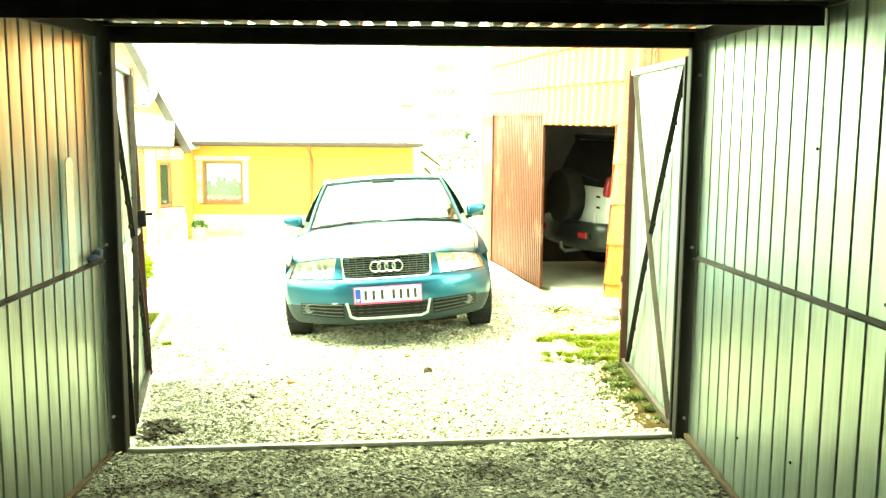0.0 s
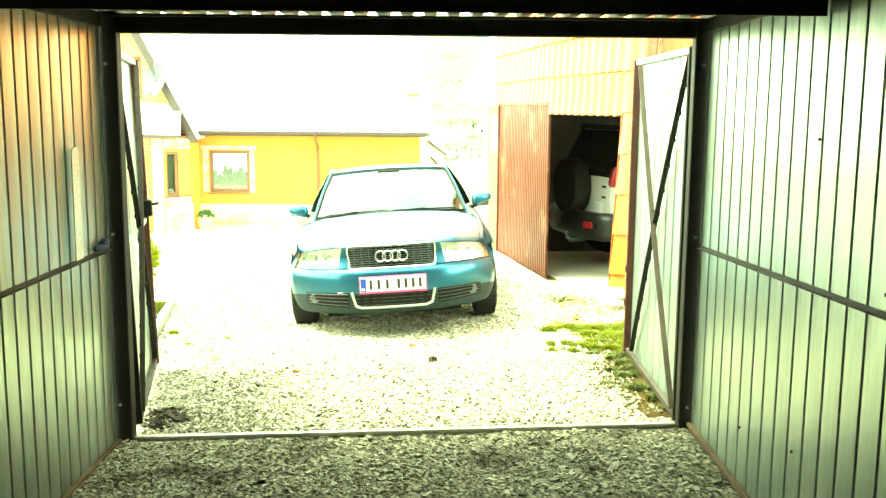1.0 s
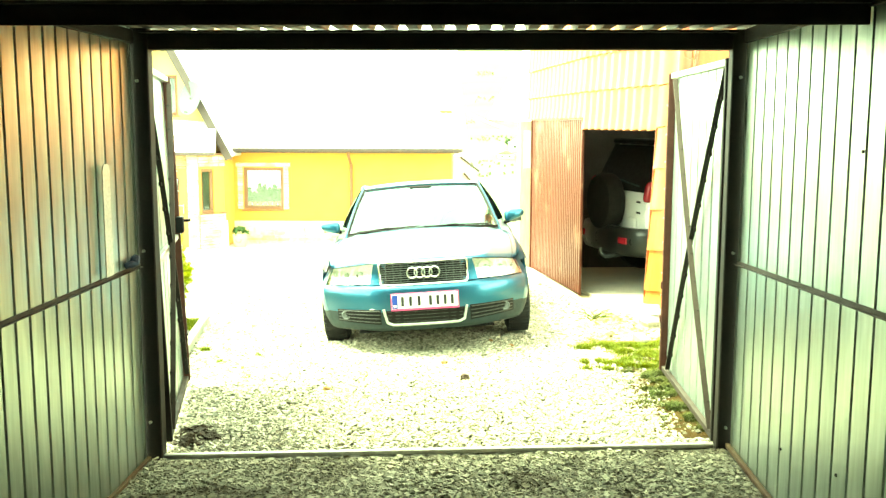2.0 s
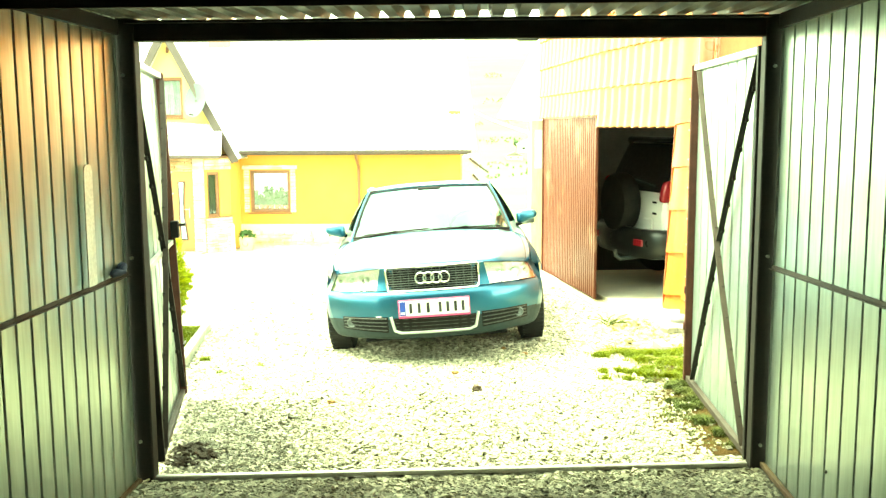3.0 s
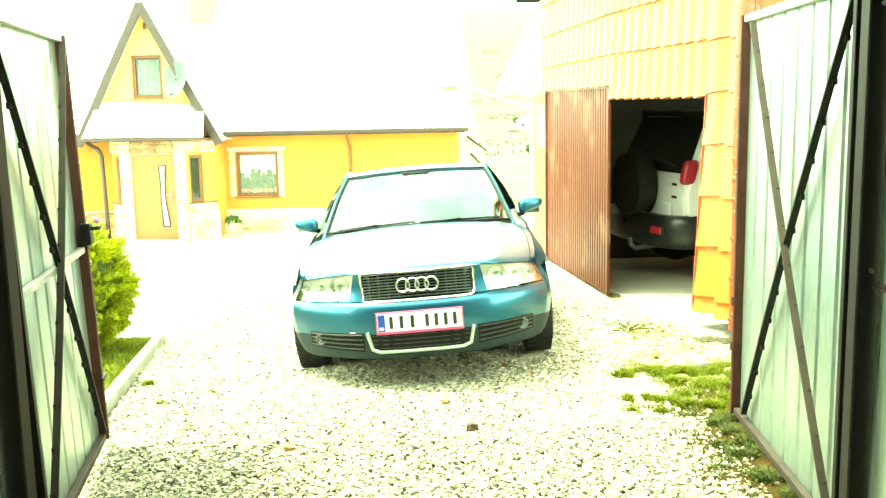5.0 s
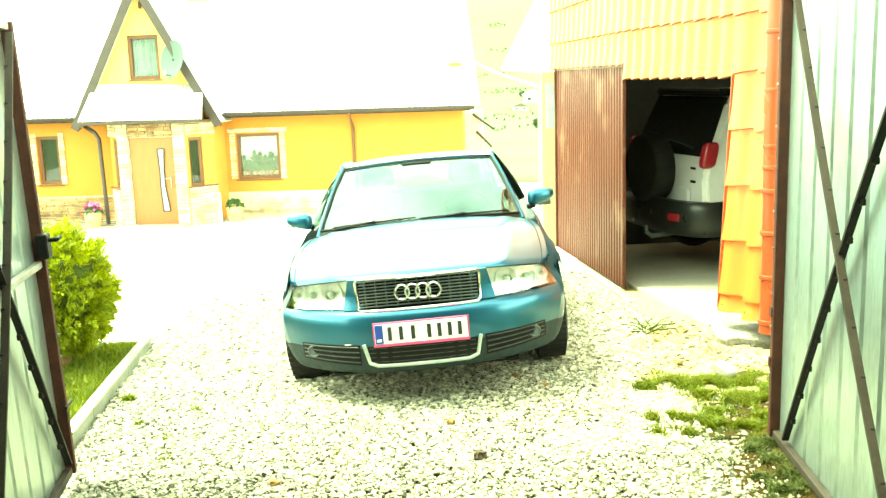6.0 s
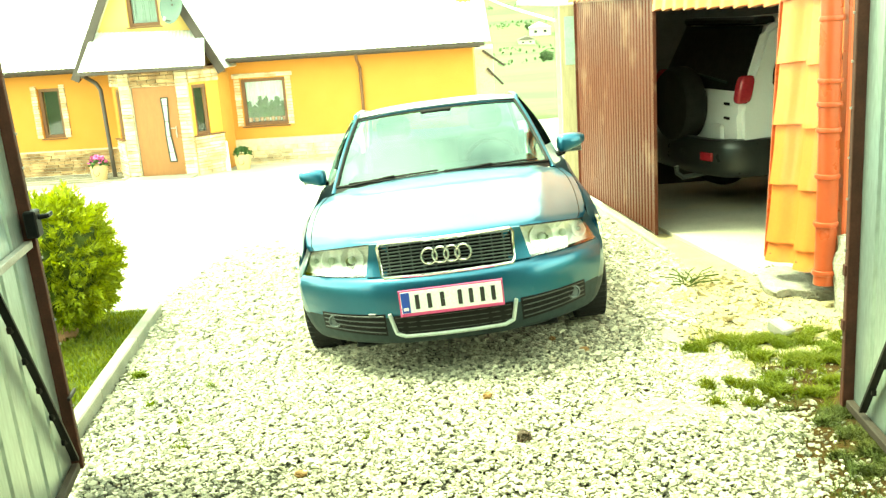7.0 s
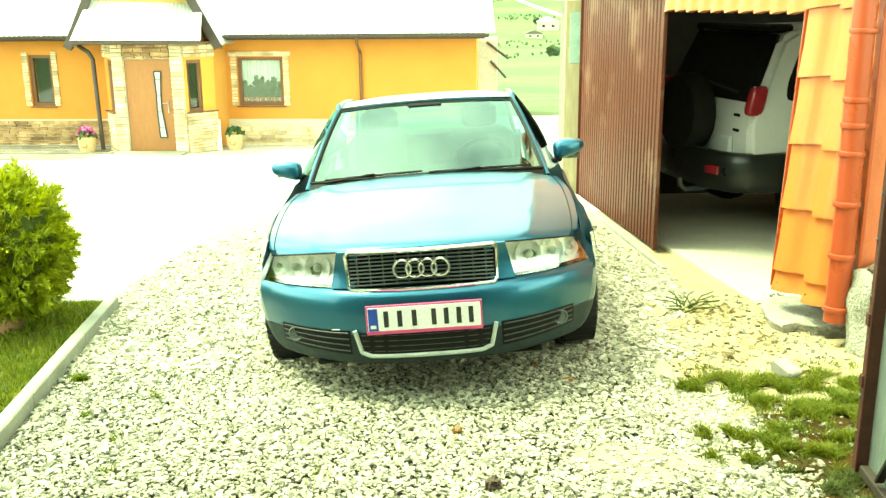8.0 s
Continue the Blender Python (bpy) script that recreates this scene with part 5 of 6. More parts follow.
def stones(parent, x0, x1, z0, z1, y, rnd, skip=lambda x, z: False, face=None, big=1.0, material=stoneclad):
    """Ledge stones, each a piece of its own, in uneven courses."""
    z = z0
    while z < z1 - 0.02:
        h = min(rnd.uniform(0.06, 0.11) * big, z1 - z)
        x = x0
        while x < x1 - 0.02:
            w = min(rnd.uniform(0.16, 0.46) * big, x1 - x)
            if x1 - (x + w) < 0.08:
                w = x1 - x
            if not skip(x + w / 2, z + h / 2):
                d = rnd.uniform(0.03, 0.055)
                bm = B()
                c = Vector((x + w / 2, 0, z + h / 2))
                bx(bm, (0, 0, 0), (w - 0.012, d, h - 0.012), None, 0.006)
                for v in bm.verts:
                    v.co += Vector((rnd.uniform(-1, 1) * 0.004, rnd.uniform(-1, 1) * 0.006, rnd.uniform(-1, 1) * 0.004))
                    v.co = (face(c + v.co) if face else c + v.co + Vector((0, y - 0.02, 0)))
                part("stone", bm, material, parent, smooth=False)
            x += w
        z += h


def window(name, x0, x1, z0, z1, y, label, curtain=1.0, cloth=curtain_mat, room=0.6):
    w = thing(name, label, "window", at=Matrix.Translation(((x0 + x1) / 2, y, z0)))
    X, Z = (x1 - x0) / 2, z1 - z0
    bm = B()
    for c, s in (((0, 0.05, 0.04), (2 * X, 0.08, 0.08)), ((0, 0.05, Z - 0.04), (2 * X, 0.08, 0.08)),
                 ((-X + 0.04, 0.05, Z / 2), (0.08, 0.08, Z - 0.16)), ((X - 0.04, 0.05, Z / 2), (0.08, 0.08, Z - 0.16))):
        bx(bm, c, s, None, 0.006)
    part("window_frame", bm, brownwood, w, "brown wooden frame")
    p = part("pane", box_of((0, 0.06, Z / 2), (2 * X - 0.15, 0.008, Z - 0.15), None, 0), pane, w)
    p.visible_shadow = False
    part("window_sill", box_of((0, -0.03, -0.02), (2 * X + 0.1, 0.14, 0.03), None, 0.005), brownwood, w)
    if curtain:
        bm = B()
        n = 40
        sheet(bm, lambda u, v: Vector(((u / n - 0.5) * (2 * X - 0.12), 0.19 + 0.022 * math.sin(u * 1.9), Z - 0.09 - (Z - 0.18) * curtain * (1 - v) * (1 if v > 0 or curtain >= 1 else 0.94 + 0.06 * math.sin(u * 0.8)))), range(n + 1), (0, 0.25, 0.5, 0.75, 1))
        part("curtain", bm, cloth, w, "white net curtain")
    part("room_back", box_of((0, 0.6, Z / 2), (2 * X + room, 0.02, Z + room), None, 0), dark_room, w)
    return tagged(w, kind="structure")


rnd = random.Random(5)
house = thing("house", "orange plastered house with pale metal roof and stone-clad porch", "house")
W1, W2 = (-6.19, -5.09, -0.63, 0.52), (-11.32, -10.76, -0.63, 0.60)
bm = B()
wall_with_holes(bm, -15.5, -0.45, HZ - 0.3, 1.15, WY, 0.35, [W1, W2])
hw = part("wall", bm, orange_plaster, house, "orange plaster wall", smooth=False)
part("wall_right", box_of((-0.62, WY + 5.2, 0.2), (0.34, 9.7, 3.8), None, 0.0), yellow_plaster, house)
part("wall_left", box_of((-15.3, WY + 5.2, 0.2), (0.34, 9.7, 3.8), None, 0.0), orange_plaster, house)
part("wall_back", box_of((-8, WY + 10.2, 0.2), (15.1, 0.3, 3.8), None, 0.0), orange_plaster, house)
window("window_1", *W1, WY + 0.05, "square brown-framed window with white net curtain and plants", curtain=1.0)
window("window_2", *W2, WY + 0.05, "narrow brown-framed dark window between stone strips", curtain=0)
# stone strips round the windows
band = part("stone_band", box_of((-5.64, WY - 0.008, 0.60), (1.5, 0.02, 0.10), None, 0.004), mortar, hw, "pale stone window surround")
W1P = thing("pot_plants", "leafy green pot plants on the sill behind the window", "pot plant", at=Matrix.Translation((-5.64, WY + 0.165, W1[2] + 0.09)))
rp = random.Random(17)
for k in range(7):
    x0 = -0.42 + 0.14 * k
    part("pot", lathe(B(), (x0, 0, 0), (0, 0, 1), [(0.01, 0.0), (0.045, 0.0), (0.06, 0.10), (0.05, 0.10), (0.01, 0.09)], 12), terracotta, W1P)
    vs, fs = [], []
    hh = rp.uniform(0.26, 0.52)
    for _ in range(150):
        f = rp.random()
        c = Vector((x0 + rp.gauss(0, 0.075) * (1.15 - f), rp.gauss(0, 0.02), 0.09 + hh * f))
        u = Vector((rp.gauss(0, 0.6), rp.gauss(0, 0.3), rp.uniform(0.2, 1))).normalized() * 0.055
        w = u.cross(Vector((0, 1, 0.2))).normalized() * 0.022
        n = len(vs)
        vs += [tuple(c - u), tuple(c + w), tuple(c + u), tuple(c - w)]
        fs.append((n, n + 1, n + 2, n + 3))
    me = bpy.data.meshes.new("leaves")
    me.from_pydata(vs, [], fs)
    me.materials.append(leafgreen)
    new("leaves", me).parent = W1P
stones(band, W1[0] - 0.16, W1[0] - 0.01, W1[2], W1[3] + 0.14, WY, rnd, big=0.9)
stones(band, W1[1] + 0.01, W1[1] + 0.16, W1[2], W1[3] + 0.14, WY, rnd, big=0.9)
stones(band, W1[0] - 0.01, W1[1] + 0.01, W1[3] + 0.03, W1[3] + 0.14, WY, rnd, big=0.9)
stones(band, W2[0] - 0.16, W2[0] - 0.01, W2[2], W2[3] + 0.08, WY, rnd, big=0.9)
stones(band, W2[1] + 0.01, W2[1] + 0.16, W2[2], W2[3] + 0.08, WY, rnd, big=0.9)
plinth = part("plinth", box_of((-8.0, WY - 0.02, HZ + 0.2), (15.0, 0.04, 0.8), None, 0.0), mortar, hw, "stone-clad plinth")
stones(plinth, -15.4, -9.0, HZ - 0.05, HZ + 0.58, WY - 0.03, rnd, material=stonebrown)
stones(plinth, -6.4, -0.5, HZ - 0.05, HZ + 0.42, WY - 0.03, rnd, big=1.2)

# main roof: ribbed pale sheet, gutter along its edge
EY, EZ, RY, RZ = 25.45, 1.06, 31.2, 6.9
bm = B()
prof, s = [], -16.2
while s < -0.1:
    prof += [(s, 0.0), (s + 0.05, 0.0), (s + 0.065, 0.020), (s + 0.095, 0.020), (s + 0.11, 0.0)]
    s += 0.12
def roofpt(u, v):
    x, h = prof[u]
    x = x if x < -8 else -8 + (x + 8) * (1 - 0.09 * v)
    return Vector((x, EY + (RY - EY) * v - 0.7 * h, EZ + (RZ - EZ) * v + 0.7 * h))
sheet(bm, roofpt, range(len(prof)), (0, 0.5, 1))
part("roof", solid(bm, 0.01), whiteroof, house, "pale ribbed metal roof", smooth=False)
bm = B()
sheet(bm, lambda x, v: Vector((x, RY + (RY - EY) * v, RZ - (RZ - EZ) * v)), (-16.2, -0.7), (0, 1))
part("roof_back", solid(bm, 0.02), whiteroof, house)
part("soffit", box_of((-8.2, 25.75, 1.0), (15.9, 0.55, 0.03), None, 0), brownwood, house)
part("fascia_board", box_of((-8.2, 25.50, 1.0), (15.9, 0.03, 0.12), None, 0.003), gutter_mat, house, "dark brown eaves board")
def gutter(x0, x1):
    bm = B()
    sheet(bm, lambda x, a: Vector((x, 25.38 + 0.08 * math.cos(a), 1.05 + 0.08 * math.sin(a))), span(x0, x1, 6), span(math.pi, 2 * math.pi, 8))
    part("gutter", solid(bm, 0.004), gutter_mat, house, "dark brown half-round gutter")
gutter(-6.45, -0.15)
gutter(-16.2, -9.85)
for pts in ([(-3.2, 25.40, 1.0), (-3.2, 25.45, 0.85), (-3.2, 25.93, 0.62), (-3.2, 25.95, HZ)], [(-9.9, 25.40, 1.0), (-9.85, 25.38, 0.9), (-9.36, 24.98, 0.70), (-9.24, 24.9, 0.55), (-9.2, 24.9, HZ)]):
    tube(bm := B(), pts, 0.038 if pts[0][0] > -5 else 0.05, 12)
    part("rain_pipe", bm, brownwood if pts[0][0] > -5 else gutter_mat, house, "brown rain pipe")
part("chimney", box_of((-7.55, 28.6, 5.2), (0.62, 0.62, 3.4), None, 0.01), chimney_mat, house, "pale orange chimney")

# dormer gable over the porch
GYp = 25.15
AX, AZ, FW, FZ = -8.03, 4.18, 1.66, 0.98
GW = (-8.44, -7.68, 1.93, 2.98)
bm = B()
wall_with_holes(bm, AX - FW, AX + FW, FZ, AZ, GYp, 0.25, [GW])
for sgn in (-1, 1):     # trim to the slope
    nrm = Vector((sgn * (AZ - FZ), 0, FW)).normalized()
    geom = bm.verts[:] + bm.edges[:] + bm.faces[:]
    bmesh.ops.bisect_plane(bm, geom=geom, plane_co=(AX, 0, AZ - 0.05), plane_no=nrm, clear_outer=True)
part("gable_wall", bm, cream_plaster, house, "pale yellow plaster gable", smooth=False)
window("window_3", *GW, GYp + 0.05, "brown-framed gable window with white lace curtain", cloth=lace_mat, room=0.1)
for sgn in (-1, 1):
    bm = B()
    a0, a1 = Vector((AX, 0, AZ + 0.03)), Vector((AX + sgn * (FW + 0.10), 0, FZ - 0.13))
    sheet(bm, lambda t, v: a0.lerp(a1, t) + Vector((0, 24.85 + v, 0)), span(0, 1, 6), (0, 2.0, 5.0))
    rf = part("dormer_roof", solid(bm, 0.05), whiteroof, house, "pale metal dormer roof", smooth=False)
    bm = B()
    bar(bm, a0.lerp(a1, -0.012) + Vector((0, 24.83 + 0.002 * sgn, -0.06)), a1 + Vector((0, 24.83, -0.06)), 0.20, 0.03, up=(0, 1, 0), bev=0.004)
    part("barge_board", bm, gutter_mat, rf, "dark brown barge board")
    bm = B()
    sheet(bm, lambda t, v: a0.lerp(a1, t) + Vector((0, 24.86 + v, -0.085)), (0, 1), (0, 0.3))
    part("verge_soffit", solid(bm, 0.01), brownwood, rf)
tube(bm := B(), [(AX, GYp - 0.02, 3.75), (AX, GYp - 0.05, 3.60)], 0.04, 8)
part("gable_vent", bm, brownwood, house)
dish = thing("satellite_dish", "grey satellite dish on the gable", "satellite dish")
lathe(bm := B(), (-7.20, 24.70, 2.37), (-0.75, -1, 0.25), [(0.01, -0.07), (0.15, -0.055), (0.28, -0.02), (0.44, 0.035), (0.445, 0.029), (0.28, -0.03), (0.01, -0.08)], 28)
part("reflector", bm, dish_mat, dish)
part("arm", bar(B(), (-7.24, 24.70, 2.0), (-7.36, 24.50, 2.02), 0.025, 0.025), gutter_mat, dish)
part("feed", cyl(B(), (-7.36, 24.50, 2.02), (-7.34, 24.52, 2.10), 0.03), dishgrey, dish)
part("mount", bar(B(), (-7.22, 24.76, 2.36), (-7.3, 25.15, 2.36), 0.04, 0.04), gutter_mat, dish)

# porch: door between stone columns, splayed sides with narrow windows
PY, PT = 24.4, 0.90
porch = thing("porch", "stone-clad house porch with a brown front door and small metal roof", "porch")
DX0, DX1, DZ0, DZ1 = -8.33, -7.27, HZ + 0.04, 0.57
bm = B()
wall_with_holes(bm, -8.60, -6.98, HZ - 0.2, PT, PY + 0.02, 0.25, [(DX0, DX1, DZ0 - 0.1, DZ1)])
front = part("front_wall", bm, mortar, porch, "ledge-stone front", smooth=False)
stones(front, -8.60, DX0 - 0.005, HZ, PT, PY, rnd)
stones(front, DX1 + 0.005, -6.98, HZ, PT, PY, rnd)
stones(front, DX0, DX1, DZ1 + 0.01, PT, PY, rnd, material=stonebrown)
for s, xa, xb in ((-1, -8.60, -9.02), (1, -6.98, -6.46)):
    a, b = Vector((xa, PY + 0.02, 0)), Vector((xb, PY + 0.62, 0))
    dd = (b - a).normalized()
    nn = Vector((dd.y, -dd.x, 0)) * (1 if Vector((dd.y, -dd.x, 0)).y < 0 else -1)
    Lw = (b - a).length
    bm = B()
    WM = Lw - (0.26 if s < 0 else 0.34)
    for s0, s1, z0, z1 in ((0, Lw, HZ - 0.2, -0.62), (0, Lw, 0.55, PT), (0, 0.08, -0.62, 0.55), (WM, Lw, -0.62, 0.55)):
        o = [a + dd * s0, a + dd * s1, a + dd * s1 - nn * 0.2, a + dd * s0 - nn * 0.2]
        prism(bm, o, lambda v: Vector((v.x, v.y, z0)), lambda v: Vector((v.x, v.y, z1)))
    bx(bm, (xb - s * 0.08, PY + 1.10, (HZ + PT) / 2), (0.16, 1.0, PT - HZ))
    sw = part("side_wall", bm, yellow_plaster, porch, "yellow plaster over a stone foot", smooth=False)
    stones(sw, 0.0, Lw, HZ, -0.64, 0, rnd, face=lambda p: a + dd * p.x + nn * (0.025 - p.y) + Vector((0, 0, p.z)))
    stones(sw, 0.0, Lw, 0.60, PT, 0, rnd, face=lambda p: a + dd * p.x + nn * (0.025 - p.y) + Vector((0, 0, p.z)))
    bm = B()
    for z in (-0.58, 0.51):
        bar(bm, a + dd * 0.08 - nn * 0.06 + Vector((0, 0, z)), a + dd * WM - nn * 0.06 + Vector((0, 0, z)), 0.07, 0.08, bev=0.004)
    for q in (0.11, WM - 0.03):
        bar(bm, a + dd * q - nn * 0.06 + Vector((0, 0, -0.54)), a + dd * q - nn * 0.06 + Vector((0, 0, 0.47)), 0.07, 0.07, bev=0.004)
    sl = part("side_light", bm, brownwood, porch, "narrow brown-framed side window")
    bm = B()
    bar(bm, a + dd * 0.1 - nn * 0.08 + Vector((0, 0, 0)), a + dd * (WM - 0.02) - nn * 0.08, 0.008, 1.05)
    g = part("pane", bm, pane, sl)
    g.visible_shadow = False
    bm = B()
    bar(bm, a + dd * 0.0 + nn * 0.03 + Vector((0, 0, -0.63)), a + dd * Lw + nn * 0.03 + Vector((0, 0, -0.63)), 0.12, 0.03, bev=0.004)
    part("sill", bm, brownwood, sl)
part("room_back", box_of((-7.75, 25.7, -0.3), (2.4, 0.05, 2.4), None, 0), dark_room, porch)
door = part("front_door", box_of(((DX0 + DX1) / 2, PY + 0.07, (DZ0 + DZ1) / 2), (DX1 - DX0 - 0.02, 0.07, DZ1 - DZ0), None, 0.006), door_brown, porch, "brown front door with a curved glass strip")
bm = B()
gl = [(-7.66, 0.30), (-7.50, 0.30), (-7.535, -0.2), (-7.535, -0.55), (-7.46, -1.18), (-7.62, -1.18), (-7.645, -0.55), (-7.635, -0.2)]
prism(bm, gl, lambda p: Vector((p[0], PY + 0.03, p[1])), lambda p: Vector((p[0], PY + 0.012, p[1])))
part("glass_strip", bm, dishgrey, door, "pale glass strip")
bm = B()
for p, q in zip(gl, gl[1:] + gl[:1]):
    bar(bm, (p[0], PY + 0.008, p[1]), (q[0], PY + 0.008, q[1]), 0.025, 0.02, up=(0, 1, 0))
part("strip_trim", bm, ink, door, "black trim")
for k in range(4):
    part("lead_line", box_of((-7.58, PY + 0.009, 0.12 - 0.36 * k), (0.13, 0.006, 0.012), None, 0), ink, door)
bm = B()
bar(bm, (-7.38, PY + 0.0, -0.36), (-7.38, PY + 0.0, -0.62), 0.04, 0.02, bev=0.004)
bar(bm, (-7.38, PY - 0.03, -0.40), (-7.50, PY - 0.03, -0.40), 0.025, 0.02, bev=0.004)
part("door_handle", bm, brassy, door, "steel handle")
bm = B()
canopy = [(-9.30, 23.95, 1.0), (-6.40, 23.95, 0.98), (-6.66, 25.1, 1.74), (-9.32, 25.1, 1.84)]
prof2 = span(0, 1, 60)
sheet(bm, lambda u, v: Vector(canopy[0]).lerp(Vector(canopy[1]), u).lerp(Vector(canopy[3]).lerp(Vector(canopy[2]), u), v) + Vector((0, 0, 0.018 * (round(u * 60) % 2))), prof2, (0, 1))
part("canopy", solid(bm, 0.015), whiteroof, porch, "pale ribbed metal porch roof", smooth=False)
part("canopy_edge", box_of((-7.9, 23.98, 0.955), (2.94, 0.05, 0.06), None, 0.004), gutter_mat, porch, "dark brown canopy edge")
part("canopy_soffit", box_of((-7.85, 24.5, 0.93), (2.8, 1.0, 0.03), None, 0), brownwood, porch)
# added triangle; its brown stands for the gable side in shade
part("shaded_cheek", prism(B(), [(-6.44, 24.0, 0.95), (-6.68, 25.1, 0.95), (-6.70, 25.1, 1.70)], lambda p: Vector(p), lambda p: Vector((p[0] - 0.03, p[1], p[2]))), brownwood, porch)
part("step", box_of((-7.8, 24.1, HZ + 0.0), (1.6, 0.6, 0.12), None, 0.01), conc, porch)

# paving slabs along the house, left of the porch
paving = part("paving", box_of((-12.1, 24.0, gz(-12, 24.0) - 0.06), (6.6, 3.6, 0.06), Matrix.Rotation(math.atan2(gz(0, 25.8) - gz(0, 22.2), 3.6), 4, "X"), 0.0), mortar, None, "grey-brown paving slabs before the house")
tagged(paving, category="paving", kind="structure")
slab_mesh = mesh_of(box_of((0, 0, 0), (0.485, 0.385, 0.04), None, 0.006), "slab")
slab_mesh.materials.append(paving_stone)
for j in range(9):
    for i in range(13):
        x, y = -15.2 + 0.5 * i + 0.25 * (j % 2), 22.4 + 0.4 * j
        ob = new("slab", slab_mesh)
        ob.parent = paving
        ob.matrix_basis = pose(x, y, gz(x, y) + 0.002 * ((3 * i + 5 * j) % 4), -5.6)

# flower tubs
def tub(x, y, flower, label):
    z = gz(x, y)
    t = thing("flower_tub", label, "flower tub", "tubs by the porch", Matrix.Translation((x, y, z)))
    bm = B()
    lathe(bm, (0, 0, 0), (0, 0, 1), [(0.02, 0.0), (0.15, 0.0), (0.19, 0.18), (0.20, 0.36), (0.18, 0.37), (0.17, 0.32), (0.01, 0.31)], 16)
    part("tub", bm, potwood, t)
    torus(bm := B(), (0, -0.17, 0.2), (0, 1, 0), 0.07, 0.012, 18, 6)
    part("ornament", bm, ochre_stone, t)
    for nm, mt, n, r in (("leaves", leafgreen, 130, 0.24), ("blossom", petal, 90 if flower else 0, 0.24)):
        if not n:
            continue
        vs, fs = [], []
        rr = random.Random(8)
        for _ in range(n):
            a, e = rr.uniform(0, 6.28), rr.uniform(-0.1, 1.4)
            c = Vector((math.cos(a) * math.cos(e), math.sin(a) * math.cos(e), math.sin(e) * 0.75)) * r * rr.uniform(0.6, 1.05) + Vector((0, 0, 0.36 if nm == "leaves" else 0.42))
            u = Vector((rr.uniform(-1, 1), rr.uniform(-1, 1), rr.uniform(-0.5, 1))).normalized() * 0.05
            w = u.orthogonal().normalized() * 0.03
            k = len(vs)
            vs += [c - u, c + w, c + u, c - w]
            fs.append((k, k + 1, k + 2, k + 3))
        me = bpy.data.meshes.new(nm)
        me.from_pydata([tuple(v) for v in vs], [], fs)
        me.materials.append(mt)
        ob = new(nm, me)
        ob.parent = t


tub(-9.42, 24.55, True, "pale wooden tub with pink flowers by the porch")
tub(-6.1, 25.1, False, "pale wooden tub with green plant by the porch")
bm = B()
bar(bm, (-6.42, 24.95, gz(-6.4, 24.9)), (-6.46, 25.05, -0.85), 0.10, 0.03, bev=0.004)
tagged(part("plank", bm, platewhite, None, "white plank leaning by the porch"), category="plank")

# ---- lawn, kerb, thuja, weeds ----
def kerbx(y):
    return -2.092 - 0.18 * (y - 7.0)


bm = B()
def lz(x, y):
    return gz(x, y) + 0.035 + 0.012 * noise.noise(Vector((x * 3, y * 3, 2)))
sheet(bm, lambda s, y: Vector((kerbx(y) - 0.05 - s, y, lz(kerbx(y) - s, y))), span(0, 4.5, 30), span(5.4, 9.34, 36))
lawn = part("lawn", bm, lawn_soil, None, "green lawn behind the kerb", angle=180)
tagged(lawn, category="lawn", kind="structure")
for (a, b) in (((kerbx(5.4), 5.4), (kerbx(6.45), 6.45)), ((kerbx(6.455), 6.455), (kerbx(7.45), 7.45)), ((kerbx(7.455), 7.455), (kerbx(8.45), 8.45)), ((kerbx(8.455), 8.455), (kerbx(9.36), 9.36))):
    bm = B()
    bar(bm, (a[0] - 0.03, a[1], gz(*a) + 0.008), (b[0] - 0.03, b[1], gz(*b) + 0.008), 0.075, 0.15, bev=0.008)
    tagged(part("kerb", bm, conc, None, "pale concrete kerb stone edging the lawn"), category="kerb", group="lawn kerb stones", kind="structure")
for x in (-2.57, -3.57, -4.57, -5.57):
    bm = B()
    bar(bm, (x - 0.0, 9.37, gz(x, 9.37) + 0.0), (x - 0.995, 9.37, gz(x - 1, 9.37) + 0.0), 0.06, 0.12, bev=0.008)
    tagged(part("kerb", bm, conc, None, "pale concrete kerb stone edging the lawn"), category="kerb", group="lawn kerb stones", kind="structure")


def blades(spots, rr, hmin, hmax, wid=0.004, lean=0.5):
    vs, fs = [], []
    for x, y, z in spots:
        a, h = rr.uniform(0, 6.28), rr.uniform(hmin, hmax)
        dx, dy = math.cos(a) * wid, math.sin(a) * wid
        lx, ly = rr.gauss(0, lean) * h, rr.gauss(0, lean) * h
        k = len(vs)
        vs += [(x - dx, y - dy, z), (x + dx, y + dy, z), (x + lx * 0.4 + dx * 0.7, y + ly * 0.4 + dy * 0.7, z + h * 0.6), (x + lx * 0.4 - dx * 0.7, y + ly * 0.4 - dy * 0.7, z + h * 0.6), (x + lx, y + ly, z + h)]
        fs += [(k, k + 1, k + 2, k + 3), (k + 3, k + 2, k + 4)]
    return vs, fs


rr = random.Random(11)
spots = []
for _ in range(34000):
    y = 5.6 + 3.72 * rr.random()
    x = kerbx(y) - 0.07 - 1.5 * rr.random()
    spots.append((x, y, lz(x, y) - 0.004))
vs, fs = blades(spots, rr, 0.02, 0.055)
scatter("lawn_grass", blade_mat, vs, fs, "short bright green lawn grass", "grass")
